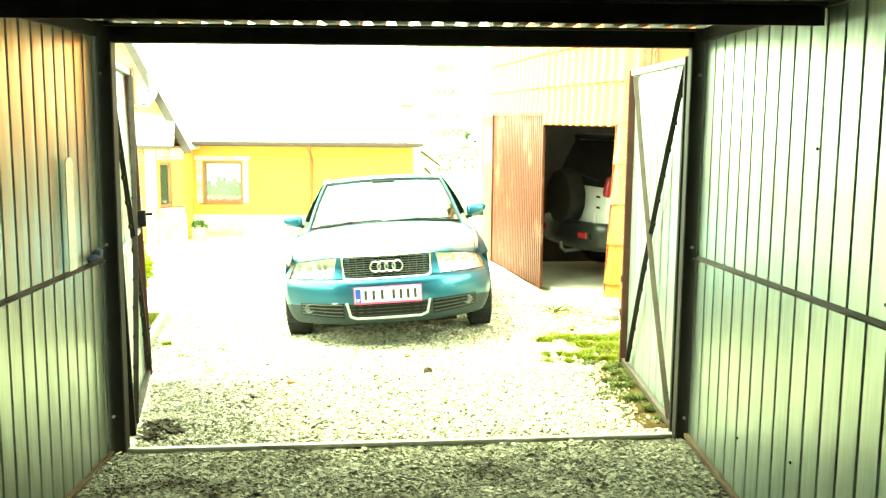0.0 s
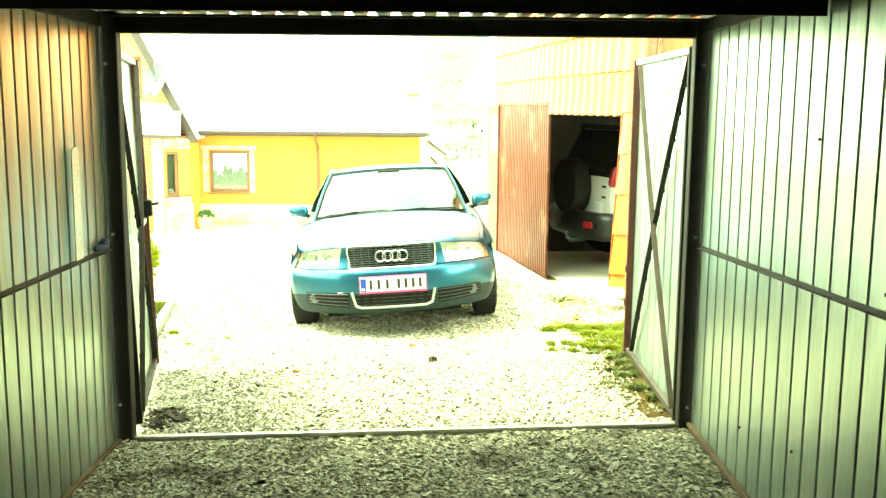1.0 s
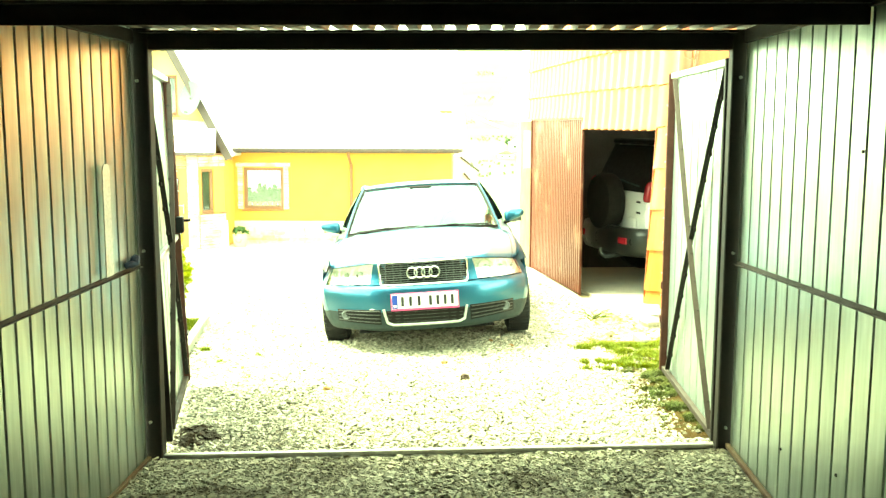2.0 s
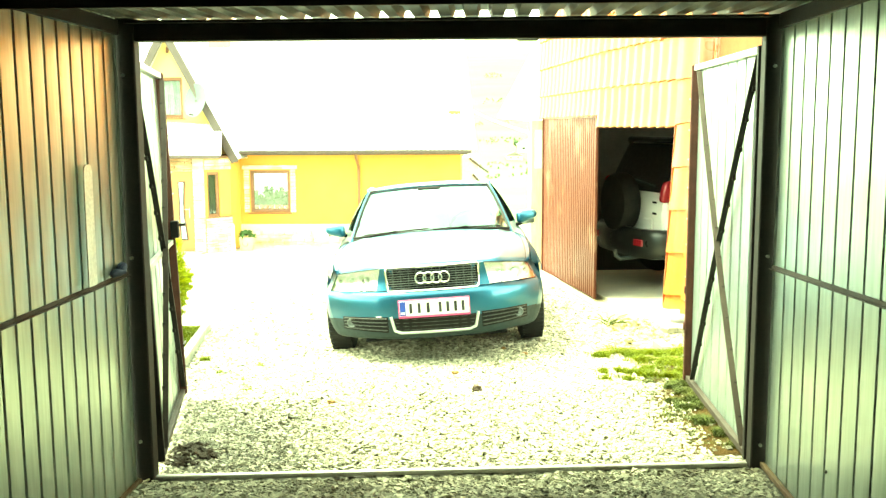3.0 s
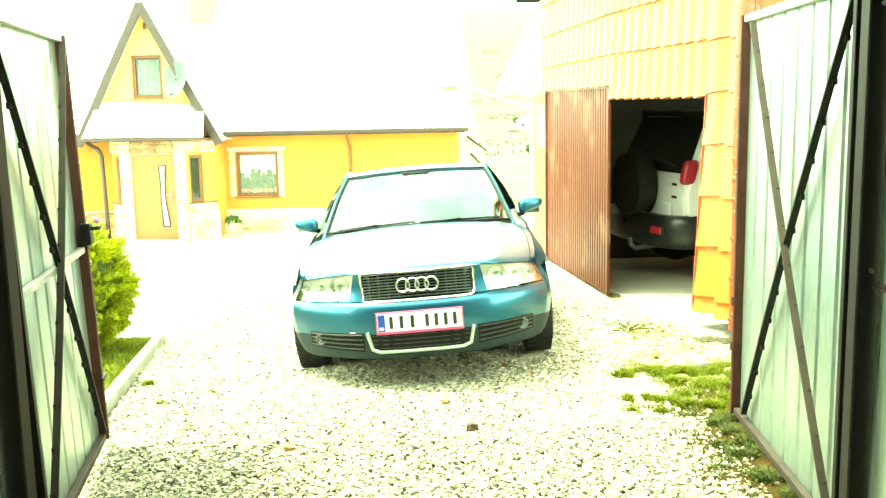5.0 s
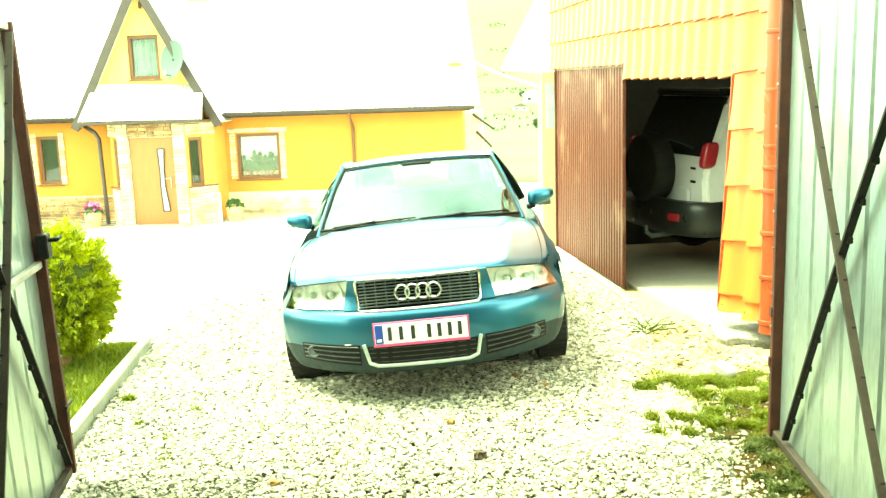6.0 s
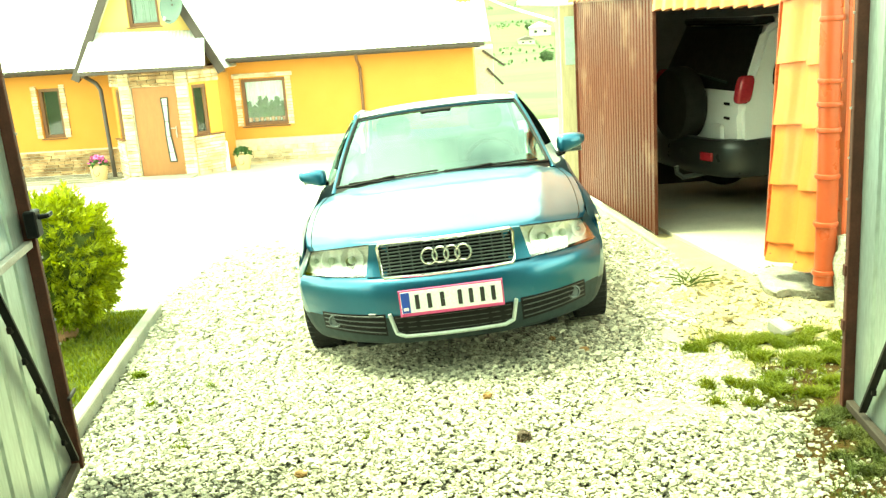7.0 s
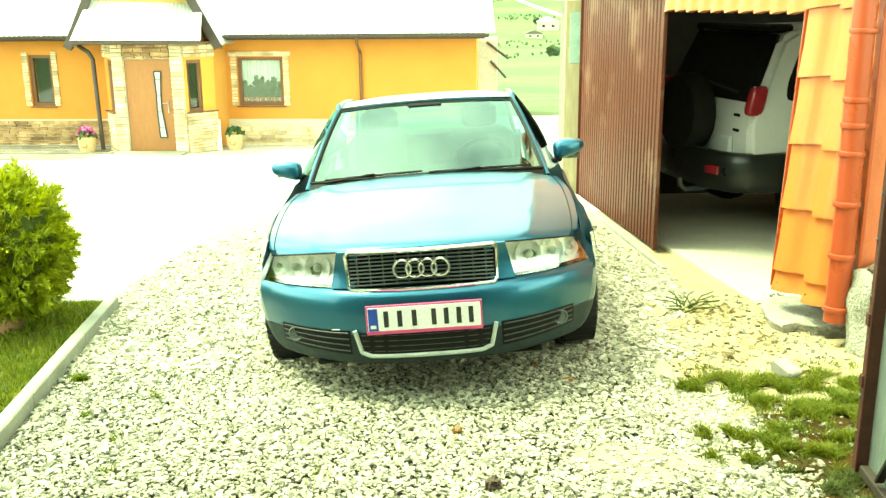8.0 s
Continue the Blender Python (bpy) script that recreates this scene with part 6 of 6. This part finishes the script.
# tufts of grass on the sandy strip
TUFTS = [(1.05, 7.05, 0.07, 260), (1.20, 6.98, 0.07, 240), (1.42, 7.62, 0.13, 800), (1.22, 7.66, 0.12, 600), (1.66, 7.66, 0.14, 700), (1.06, 7.62, 0.07, 200),
         (1.50, 7.32, 0.10, 380), (1.33, 7.40, 0.07, 220), (1.66, 7.22, 0.12, 420), (1.34, 7.08, 0.07, 200), (1.42, 6.84, 0.06, 220), (1.56, 6.96, 0.08, 300),
         (1.46, 6.60, 0.08, 380), (1.26, 6.66, 0.05, 90), (1.42, 6.38, 0.07, 260), (1.36, 6.52, 0.05, 120), (1.40, 6.10, 0.08, 300), (1.42, 5.80, 0.08, 260), (1.44, 5.58, 0.06, 130), (1.45, 6.24, 0.08, 330), (1.17, 6.36, 0.05, 70), (1.09, 6.77, 0.06, 150), (1.01, 6.83, 0.05, 120), (1.30, 6.22, 0.05, 70), (1.47, 5.36, 0.05, 90), (1.28, 6.90, 0.06, 120), (1.66, 7.05, 0.09, 260), (1.72, 7.42, 0.09, 260), (1.82, 7.60, 0.10, 220),
         (-2.12, 7.87, 0.035, 60), (-1.86, 7.35, 0.03, 9), (-1.58, 7.04, 0.04, 8), (-1.49, 6.72, 0.03, 10), (-1.60, 7.58, 0.04, 9), (-0.60, 6.68, 0.03, 7)]
spots = []
for _ in range(9000):       # thin growth between the tufts
    X, Y = rr.uniform(1.05, 1.95), rr.uniform(5.5, 7.95)
    if noise.noise(Vector((X * 3.5, Y * 3.5, 8))) + 0.5 * noise.noise(Vector((X * 11, Y * 11, 8))) > 0.33 - 0.12 * (X - 1.4):
        spots.append((X, Y, gz(X, Y) - 0.004))
for x, y, r, n in TUFTS:
    for _ in range(int(n * 6.5)):
        X, Y = x + rr.gauss(0, r * 0.52), y + rr.gauss(0, r * 0.40)
        if (n > 60 and noise.noise(Vector((X * 9, Y * 9, 3))) < -0.12) or X > 1.95:
            continue
        spots.append((X, Y, gz(X, Y) - 0.004))
# blades on the strip's near end are lower and darker
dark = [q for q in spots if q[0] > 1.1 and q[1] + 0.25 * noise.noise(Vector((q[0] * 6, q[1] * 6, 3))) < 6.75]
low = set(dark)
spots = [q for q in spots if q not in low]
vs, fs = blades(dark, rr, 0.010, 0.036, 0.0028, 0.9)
scatter("mossy_grass", dark_blade_mat, vs, fs, "low darker green grass at the foot of the gate", "grass")
vs, fs = blades(spots, rr, 0.012, 0.044, 0.0026, 0.8)
scatter("weed_grass", blade_mat, vs, fs, "tufts of green grass on the sandy strip", "grass")
# a dry twiggy weed on the gravel
weed = thing("dry_weed", "sparse dry weed growing in the gravel", "weed")
for _ in range(26):
    bm = B()
    a, h = rr.uniform(0, 6.28), rr.uniform(0.10, 0.26)
    p = Vector((1.27 + rr.gauss(0, 0.04), 8.96 + rr.gauss(0, 0.04), gz(1.27, 8.96)))
    tube(bm, [p, p + Vector((math.cos(a) * h * 0.5, math.sin(a) * h * 0.5, h * 0.25)), p + Vector((math.cos(a) * h, math.sin(a) * h * 0.8, h * 0.3))], 0.004, 4)
    part("stem", bm, lawn_soil, weed)


def thuja(x, y, R):
    z = lz(x, y)
    t = thing("thuja_bush", "round bright yellow-green clipped thuja bush on the lawn", "bush", at=Matrix.Translation((x, y, z)))
    bm = B()
    tube(bm, [(0, 0, 0), (0.01, 0, 0.15), (0, 0.02, 0.45)], 0.045, 8)
    for k in range(14):
        a = k * 2.4
        tube(bm, [(0, 0, 0.08 + 0.02 * k), (math.cos(a) * R * 0.5, math.sin(a) * R * 0.5, 0.2 + 0.04 * k)], 0.012, 5)
    part("trunk", bm, bark, t)
    r2 = random.Random(3)
    vs, fs = [], []
    for i in range(1250):          # sprays: each a fan of flat fronds growing out of one twig
        d = Vector((r2.gauss(0, 1), r2.gauss(0, 1), r2.gauss(0, 1))).normalized()
        lump = 1 + 0.13 * noise.noise(d * 2.3 + Vector((3, 1, 7))) + 0.09 * noise.noise(d * 6)
        rad = R * lump * (0.97 - 0.16 * r2.random() ** 1.5)
        base = Vector((d.x * rad, d.y * rad, 0.53 + d.z * rad * 1.12))
        if base.z < 0.10:
            continue
        axis = (d + Vector((r2.gauss(0, 0.30), r2.gauss(0, 0.30), 0.25 + r2.gauss(0, 0.30)))).normalized()
        fan = axis.cross(Vector((r2.gauss(0, 1), r2.gauss(0, 1), r2.gauss(0, 0.5)))).normalized()
        flat = axis.cross(fan)
        size = r2.uniform(0.065, 0.115)
        for j in range(15):
            q = j / 14
            side = (1 if j % 2 else -1) * (1.0 - 0.55 * q)
            c = base + axis * (size * (0.95 * q - 0.45)) + flat * (0.010 * r2.gauss(0, 1))
            out = (axis * (0.55 + 0.6 * q) + fan * side + flat * r2.gauss(0, 0.22)).normalized()
            wide = out.cross(flat).normalized()
            Ls = size * (0.60 - 0.22 * q) * r2.uniform(0.8, 1.2)
            k = len(vs)
            for e, wd in ((0.0, 0.05), (0.3, 0.17), (0.42, 0.09), (0.65, 0.13), (0.75, 0.06), (1.0, 0.01)):
                p = c + out * (Ls * e) + flat * (0.10 * Ls * e * e)
                vs += [tuple(p - wide * (Ls * wd)), tuple(p + wide * (Ls * wd))]
            for m in range(5):
                fs.append((k + 2 * m, k + 2 * m + 1, k + 2 * m + 3, k + 2 * m + 2))
    # solid core added behind the fronds, coloured dark for the crown's inner shade
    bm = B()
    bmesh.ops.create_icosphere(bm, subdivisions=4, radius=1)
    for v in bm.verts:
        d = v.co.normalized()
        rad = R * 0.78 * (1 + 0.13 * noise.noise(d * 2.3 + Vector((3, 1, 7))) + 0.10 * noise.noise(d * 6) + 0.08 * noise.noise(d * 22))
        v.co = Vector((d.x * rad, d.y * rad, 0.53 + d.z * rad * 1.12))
    part("shade_core", bm, lawn_soil, t, "solid dark green core standing for the shade inside the crown")
    me = bpy.data.meshes.new("crown")
    me.from_pydata(vs, [], fs)
    me.materials.append(thuja_mat)
    ob = new("crown", me)
    ob.parent = t
    tagged(ob, "dense yellow-green fronds")
    return t


thuja(-2.97, 8.75, 0.425)
bm = B()
lathe(bm, (-3.0, 8.72, gz(-3.0, 8.72) + 0.0), (0, 0, 1), [(0.12, 0.0), (0.125, 0.02), (0.14, 0.145), (0.136, 0.155), (0.115, 0.155), (0.105, 0.10), (0.10, 0.0)], 28)
tagged(part("planting_ring", bm, terracotta, None, "low terracotta ring round the foot of the thuja"), category="planting ring")

# ---- the sandy strip's stones, slab and block ----
def rock(name, c, s, material, label, category, seed, rot=0.0, rough_=0.12, ball=0.0):
    """An uneven stone; ball rounds it from a block to a pebble."""
    bm = B()
    bmesh.ops.create_cube(bm, size=1)
    bmesh.ops.subdivide_edges(bm, edges=bm.edges[:], cuts=9, use_grid_fill=True)
    for _ in range(3):
        bmesh.ops.smooth_vert(bm, verts=bm.verts[:], factor=0.5, use_axis_x=True, use_axis_y=True, use_axis_z=True)
    m = Matrix.Translation(c) @ Matrix.Rotation(rot, 4, "Z") @ Matrix.Diagonal((*s, 1))
    for v in bm.verts:
        v.co = v.co.lerp(v.co.normalized() * 0.55, ball)
        v.co += Vector((noise.noise(v.co * 3 + Vector((seed, 0, 0))), noise.noise(v.co * 3 + Vector((0, seed, 0))), noise.noise(v.co * 3 + Vector((0, 0, seed))))) * rough_
        v.co += Vector((1, 1, 0.6)) * (0.3 * rough_ * noise.noise(v.co * 9 + Vector((seed, 2, 5))))
        v.co = m @ v.co
    return tagged(part(name, bm, material, None, label, angle=50), category=category)


def broken_slab(corners, z0, z1, label):
    """A flat concrete slab with a ragged broken edge, undercut a little."""
    pts = []
    for a, b in zip(corners, corners[1:] + corners[:1]):
        a, b = Vector(a), Vector(b)
        k = max(int((b - a).length / 0.018), 1)
        pts += [a.lerp(b, i / k) for i in range(k)]
    mid = sum(pts, Vector((0, 0))) / len(pts)
    bm, rings = B(), []
    for f, z, amp in ((0.93, z0, 0.03), (0.975, (z0 + z1) / 2 + 0.01, 0.035), (1.0, z1 - 0.008, 0.025), (0.985, z1, 0.022), (0.90, z1 + 0.004, 0.01), (0.5, z1 + 0.006, 0.0)):
        ring = []
        for p in pts:
            q = mid + (p - mid) * (f + amp * 2 * noise.noise(Vector((p.x * 14, p.y * 14, z * 25))) + amp * noise.noise(Vector((p.x * 45, p.y * 45, z * 60))))
            ring.append(bm.verts.new((q.x, q.y, z + (0.010 * noise.noise(Vector((q.x * 9, q.y * 9, 4))) if f < 1.0 and z > z0 else 0.0))))
        rings.append(ring)
    n = len(pts)
    for a, b in zip(rings, rings[1:]):
        for i in range(n):
            bm.faces.new((a[i], a[(i + 1) % n], b[(i + 1) % n], b[i]))
    bm.faces.new(rings[-1])
    bm.faces.new(list(reversed(rings[0])))
    bmesh.ops.recalc_face_normals(bm, faces=bm.faces[:])
    return tagged(part("concrete_slab", bm, rough_conc, None, label, angle=40), category="slab")


broken_slab([(1.68, 8.72), (1.665, 8.56), (1.71, 8.44), (1.81, 8.49), (1.89, 8.45), (2.05, 8.41), (2.14, 8.64), (1.92, 9.02), (1.73, 8.97)], -0.105, -0.028, "rough broken concrete slab under the shed corner")
rock("stone_block", (2.13, 8.12, 0.16), (0.32, 0.24, 0.50), rough_conc, "big pale rough stone block beside the rain pipe", "stone block", 5, 0.3)
rock("stone", (2.06, 8.09, 0.405), (0.10, 0.05, 0.03), bark, "dark flat stone lying on the pale block", "stone", 9, 0.4)
bm = B()
bx(bm, (1.525, 7.73, gz(1.5, 7.7) + 0.04), (0.085, 0.13, 0.065), Matrix.Rotation(0.5, 4, "Z") @ Matrix.Rotation(0.25, 4, "X"), 0.008)
tagged(part("brick", bm, brick_mat, None, "single pale brick lying in the grass"), category="brick")
for k, (x, y) in enumerate(((0.46, 7.71), (-0.07, 7.10), (0.30, 7.95), (-0.85, 6.35))):
    rock("stone", (x, y, gz(x, y) + 0.012), (0.05, 0.035, 0.03), ochre_stone, "small ochre stone among the gravel", "stone", 12 + k, k * 0.9, 0.18, 0.8)
rock("stone", (0.09, 6.55, gz(0.09, 6.55) + 0.02), (0.055, 0.05, 0.05), bark, "dark brown stone lying on the gravel", "stone", 4, 0.3, 0.25, 0.8)


# ---- crushed stone over the drive ----
def gravel(name, n, area, size, seed, label, keep=lambda x, y: True, material=stone_mat, category="gravel"):
    g = np.random.default_rng(seed)
    chip = np.array([(x, y, z) for z in (-1, 1) for y in (-1, 1) for x in (-1, 1)], float)     # an angular chip
    tri = np.array([(0, 2, 3), (0, 3, 1), (4, 5, 7), (4, 7, 6), (0, 1, 5), (0, 5, 4), (2, 6, 7), (2, 7, 3), (0, 4, 6), (0, 6, 2), (1, 3, 7), (1, 7, 5)])
    V, Fc, cnt = [], [], 0
    xs, ys = g.uniform(area[0], area[1], n), g.uniform(area[2], area[3], n)
    for x, y in zip(xs, ys):
        if not keep(x, y):
            continue
        # stones thin out with distance, baring the bed coloured pale for glare
        if y > 8.8 and g.random() < (y - 8.8) / 3.4:
            continue
        s = size * float(np.clip(g.lognormal(0, 0.38), 0.45, 2.3))
        sc = np.array((g.uniform(0.8, 1.3), g.uniform(0.6, 1.05), g.uniform(0.24, 0.52))) * s
        p = chip * g.uniform(0.45, 1.1, (8, 3)) * sc
        a, b, c = g.uniform(0, 6.28), g.normal(0, 0.26), g.normal(0, 0.26)
        ca, sa = math.cos(a), math.sin(a)
        p = p @ np.array(((1, 0, -math.sin(b)), (0, 1, -math.sin(c)), (math.sin(b), math.sin(c), 1)))
        p = p @ np.array(((ca, sa, 0), (-sa, ca, 0), (0, 0, 1)))
        p += np.array((x, y, bumpy(x, y) + sc[2] * g.uniform(0.1, 0.9)))
        V.append(p)
        Fc.append(tri + 8 * cnt)
        cnt += 1
    V, Fc = np.concatenate(V), np.concatenate(Fc)
    me = bpy.data.meshes.new(name)
    me.vertices.add(len(V))
    me.vertices.foreach_set("co", V.ravel())
    me.loops.add(len(Fc) * 3)
    me.loops.foreach_set("vertex_index", Fc.ravel())
    me.polygons.add(len(Fc))
    me.polygons.foreach_set("loop_start", np.arange(0, len(Fc) * 3, 3))
    me.update(calc_edges=True)
    me.shade_flat()
    me.materials.append(material)
    return tagged(new(name, me), label, category, kind="stuff")


def drive(x, y):
    """Where the drive's stones lie: between the kerb and the sandy strip."""
    if x < kerbx(y) + 0.02:
        return False
    if dusty(x, y) > 0.5 and noise.noise(Vector((x * 23, y * 23, 1))) < 0.02 + 0.25 * (dusty(x, y) - 0.5):
        return False
    if y > 7.6 and x > 0.9:
        return (x - 0.9) * 1.5 < 0.12 + 0.15 * (y - 7.6) + 0.5 * noise.noise(Vector((x * 3.1, y * 3.1, 5)))
    if y > 5.2 and x > 1.0:
        thin = (x - 1.02) / 0.34 + 0.45 * noise.noise(Vector((x * 3.3, y * 3.3, 5)))
        return noise.noise(Vector((x * 53, y * 53, 5))) > -0.75 + 1.15 * thin
    return True


gravel("gravel_inside", 46000, (-1.62, 1.5, 3.6, 5.02), 0.0080, 7, "dirty grey crushed stone on the garage floor", lambda x, y: noise.noise(Vector((x * 2.2, y * 2.2, 3))) > -0.60, stone_dirty)
def dark_stones(x, y):
    """More of the dark stones towards the kerb and the gate."""
    edge = max(1.0 - max(x - kerbx(y), 0) / 1.3, 0.0, 0.75 * (1 - abs(x - 1.15) / 0.45) if y < 6.8 else 0.0)
    return 0.50 * edge * float(np.interp(y, (5.4, 6.6, 8.2, 9.0), (0.10, 0.85, 1.0, 0.2))) + 0.25 * noise.noise(Vector((x * 2.1, y * 2.1, 21))) + noise.noise(Vector((x * 47, y * 47, 4))) > 0.42


gravel("gravel", 80000, (-2.4, 1.6, 5.08, 8.0), 0.0073, 1, "pale grey crushed-stone gravel of the drive", lambda x, y: drive(x, y) and not dark_stones(x, y))
gravel("gravel_grey", 72000, (-2.4, 1.6, 5.08, 8.4), 0.0078, 11, "darker grey crushed stone towards the lawn kerb", lambda x, y: drive(x, y) and dark_stones(x, y), stone_grey)
gravel("gravel_far", 60000, (-2.7, 1.4, 8.0, 12.5), 0.0112, 2, "pale grey crushed-stone gravel of the drive", lambda x, y: x > kerbx(min(y, 9.4)) - (3 if y > 9.6 else 0) and (J + D * (y - J.y)).x - 0.2 - max(0, 9.6 - y) * 0.3 + 0.15 * noise.noise(Vector((x * 4, y * 4, 1))) > x)
gravel("soil_crumbs", 620, (-1.75, -1.28, 5.15, 5.75), 0.015, 6, "crumbled dark soil heaped beside the gate post", lambda x, y: ((x + 1.50) / 0.16) ** 2 + ((y - 5.42) / 0.2) ** 2 + 0.8 * noise.noise(Vector((x * 9, y * 9, 1))) < 0.8, soil_mat, "soil")
gravel("sand_pebbles", 2200, (1.0, 1.95, 5.3, 9.3), 0.008, 3, "loose pebbles on the sandy strip", lambda x, y: y > 7.0 or noise.noise(Vector((x * 5, y * 5, 2))) > 0.15, stone_dirty)
gravel("sand_clods", 330, (1.02, 1.95, 7.7, 9.1), 0.019, 23, "dry clods of ochre sand on the bare strip", lambda x, y: noise.noise(Vector((x * 3, y * 3, 16))) > -0.15, sand_mat, "clod")
gravel("pale_pebbles", 240, (1.0, 1.75, 5.3, 8.6), 0.009, 13, "loose pale pebbles on the sandy strip", lambda x, y: noise.noise(Vector((x * 4, y * 4, 6))) > -0.1)

# ---- the hillside beyond ----
def far_house(x, y, w, d, h, wallm, roofm, pitch):
    z = gz(x, y)
    t = thing("far_house", "small distant house with dark roof on the green hillside", "house", "far houses", Matrix.Translation((x, y, z)))
    part("wall", box_of((0, 0, h / 2 - 0.5), (w, d, h + 1), None, 0), wallm, t)
    bm = B()
    o = [(-w / 2 - 0.4, h), (0, h + w * pitch), (w / 2 + 0.4, h)]
    prism(bm, o, lambda p: Vector((p[0], -d / 2 - 0.4, p[1])), lambda p: Vector((p[0], d / 2 + 0.4, p[1])))
    part("roof", bm, roofm, t)
    for k in (-1, 1):
        part("window", box_of((k * w * 0.22, -d / 2 - 0.01, h * 0.5), (w * 0.14, 0.05, h * 0.3), None, 0), dark_room, t)


far_house(12.0, 350, 6.0, 7, 1.6, farwall, farroof, 0.22)
far_house(18.0, 372, 8, 7, 3.0, farwall, whiteroof, 0.25)


def tree(x, y, h, seed):
    z = gz(x, y)
    t = thing("tree", "distant leafy green tree on the hillside", "tree", "far trees", Matrix.Translation((x, y, z)))
    r = random.Random(seed)
    bm = B()
    cyl(bm, (0, 0, -0.3), (0, 0, h * 0.55), 0.03 * h, 0.012 * h, 8)
    for k in range(6):
        a = k * 1.1 + r.random()
        tube(bm, [(0, 0, h * (0.25 + 0.05 * k)), (math.cos(a) * h * 0.2, math.sin(a) * h * 0.2, h * (0.45 + 0.06 * k))], 0.008 * h, 5)
    part("trunk", bm, bark, t)
    vs, fs = [], []
    for _ in range(900):
        d = Vector((r.gauss(0, 1), r.gauss(0, 1), r.gauss(0, 1))).normalized()
        c = d * h * 0.32 * (1 + 0.45 * noise.noise(d * 2 + Vector((seed, 0, 0)))) * r.random() ** 0.35 + Vector((0, 0, h * 0.62))
        u = Vector((r.uniform(-1, 1), r.uniform(-1, 1), r.uniform(-1, 1))).normalized() * h * 0.05
        w = u.orthogonal().normalized() * h * 0.03
        k = len(vs)
        vs += [tuple(c - u), tuple(c + w), tuple(c + u), tuple(c - w)]
        fs.append((k, k + 1, k + 2, k + 3))
    me = bpy.data.meshes.new("crown")
    me.from_pydata(vs, [], fs)
    me.materials.append(hazy_leaf)
    ob = new("crown", me)
    ob.parent = t


# hedges and scrub in rows across the slope
vs, fs = [], []
r5 = random.Random(21)
for row, (y0, n) in enumerate(((215, 70), (290, 150), (400, 260), (470, 520), (560, 700), (680, 800))):
    for _ in range(n):
        x = r5.uniform(-0.12, 0.16) * y0
        if noise.noise(Vector((x * 0.06, row * 3.7, 0))) < -0.05:
            continue
        y = y0 + 0.25 * x + r5.gauss(0, 2.0)
        c = Vector((x, y, gz(x, y) + r5.uniform(0, 1.0) * (0.8 + y0 * 0.004)))
        u = Vector((r5.uniform(-1, 1), r5.uniform(-1, 1), r5.uniform(-1, 1))).normalized() * r5.uniform(0.3, 0.9)
        w = u.orthogonal().normalized() * 0.5
        k = len(vs)
        vs += [tuple(c - u), tuple(c + w), tuple(c + u), tuple(c - w)]
        fs.append((k, k + 1, k + 2, k + 3))
scatter("hedgerows", hazy_leaf, vs, fs, "distant hedges and scrub across the green hillside", "hedge")
for i, (x, y, h) in enumerate(((10.4, 200, 3.4), (11.6, 204, 3.0), (14, 380, 4))):
    tree(x, y, h, i + 3)
tube(bm := B(), [(-0.35 + 1.17 * t, 27 - 12.5 * t, 2.25 - 0.66 * t - 0.06 * math.sin(math.pi * t)) for t in span(0, 1, 16)], 0.02, 6)
tagged(part("cable", bm, platewhite, None, "pale sagging overhead cable"), category="cable")


# pale annex and stair rails past the house corner
bm = B()
bx(bm, (-0.28, 29.5, -0.5), (0.62, 3.0, 2.6), None, 0.01)
tagged(part("wall_annex", bm, farwall, None, "pale grey annex wall beyond the house corner"), category="wall", kind="structure")
for a, b in (((-0.24, 27.97, 0.76), (0.32, 27.97, 0.34)), ((-0.14, 27.97, 0.29), (0.26, 27.97, -0.14))):
    bm = B()
    bar(bm, a, b, 0.06, 0.06, bev=0.01)
    tagged(part("handrail", bm, gutter_mat, None, "dark sloping handrail of outdoor steps"), category="handrail", group="step handrails")
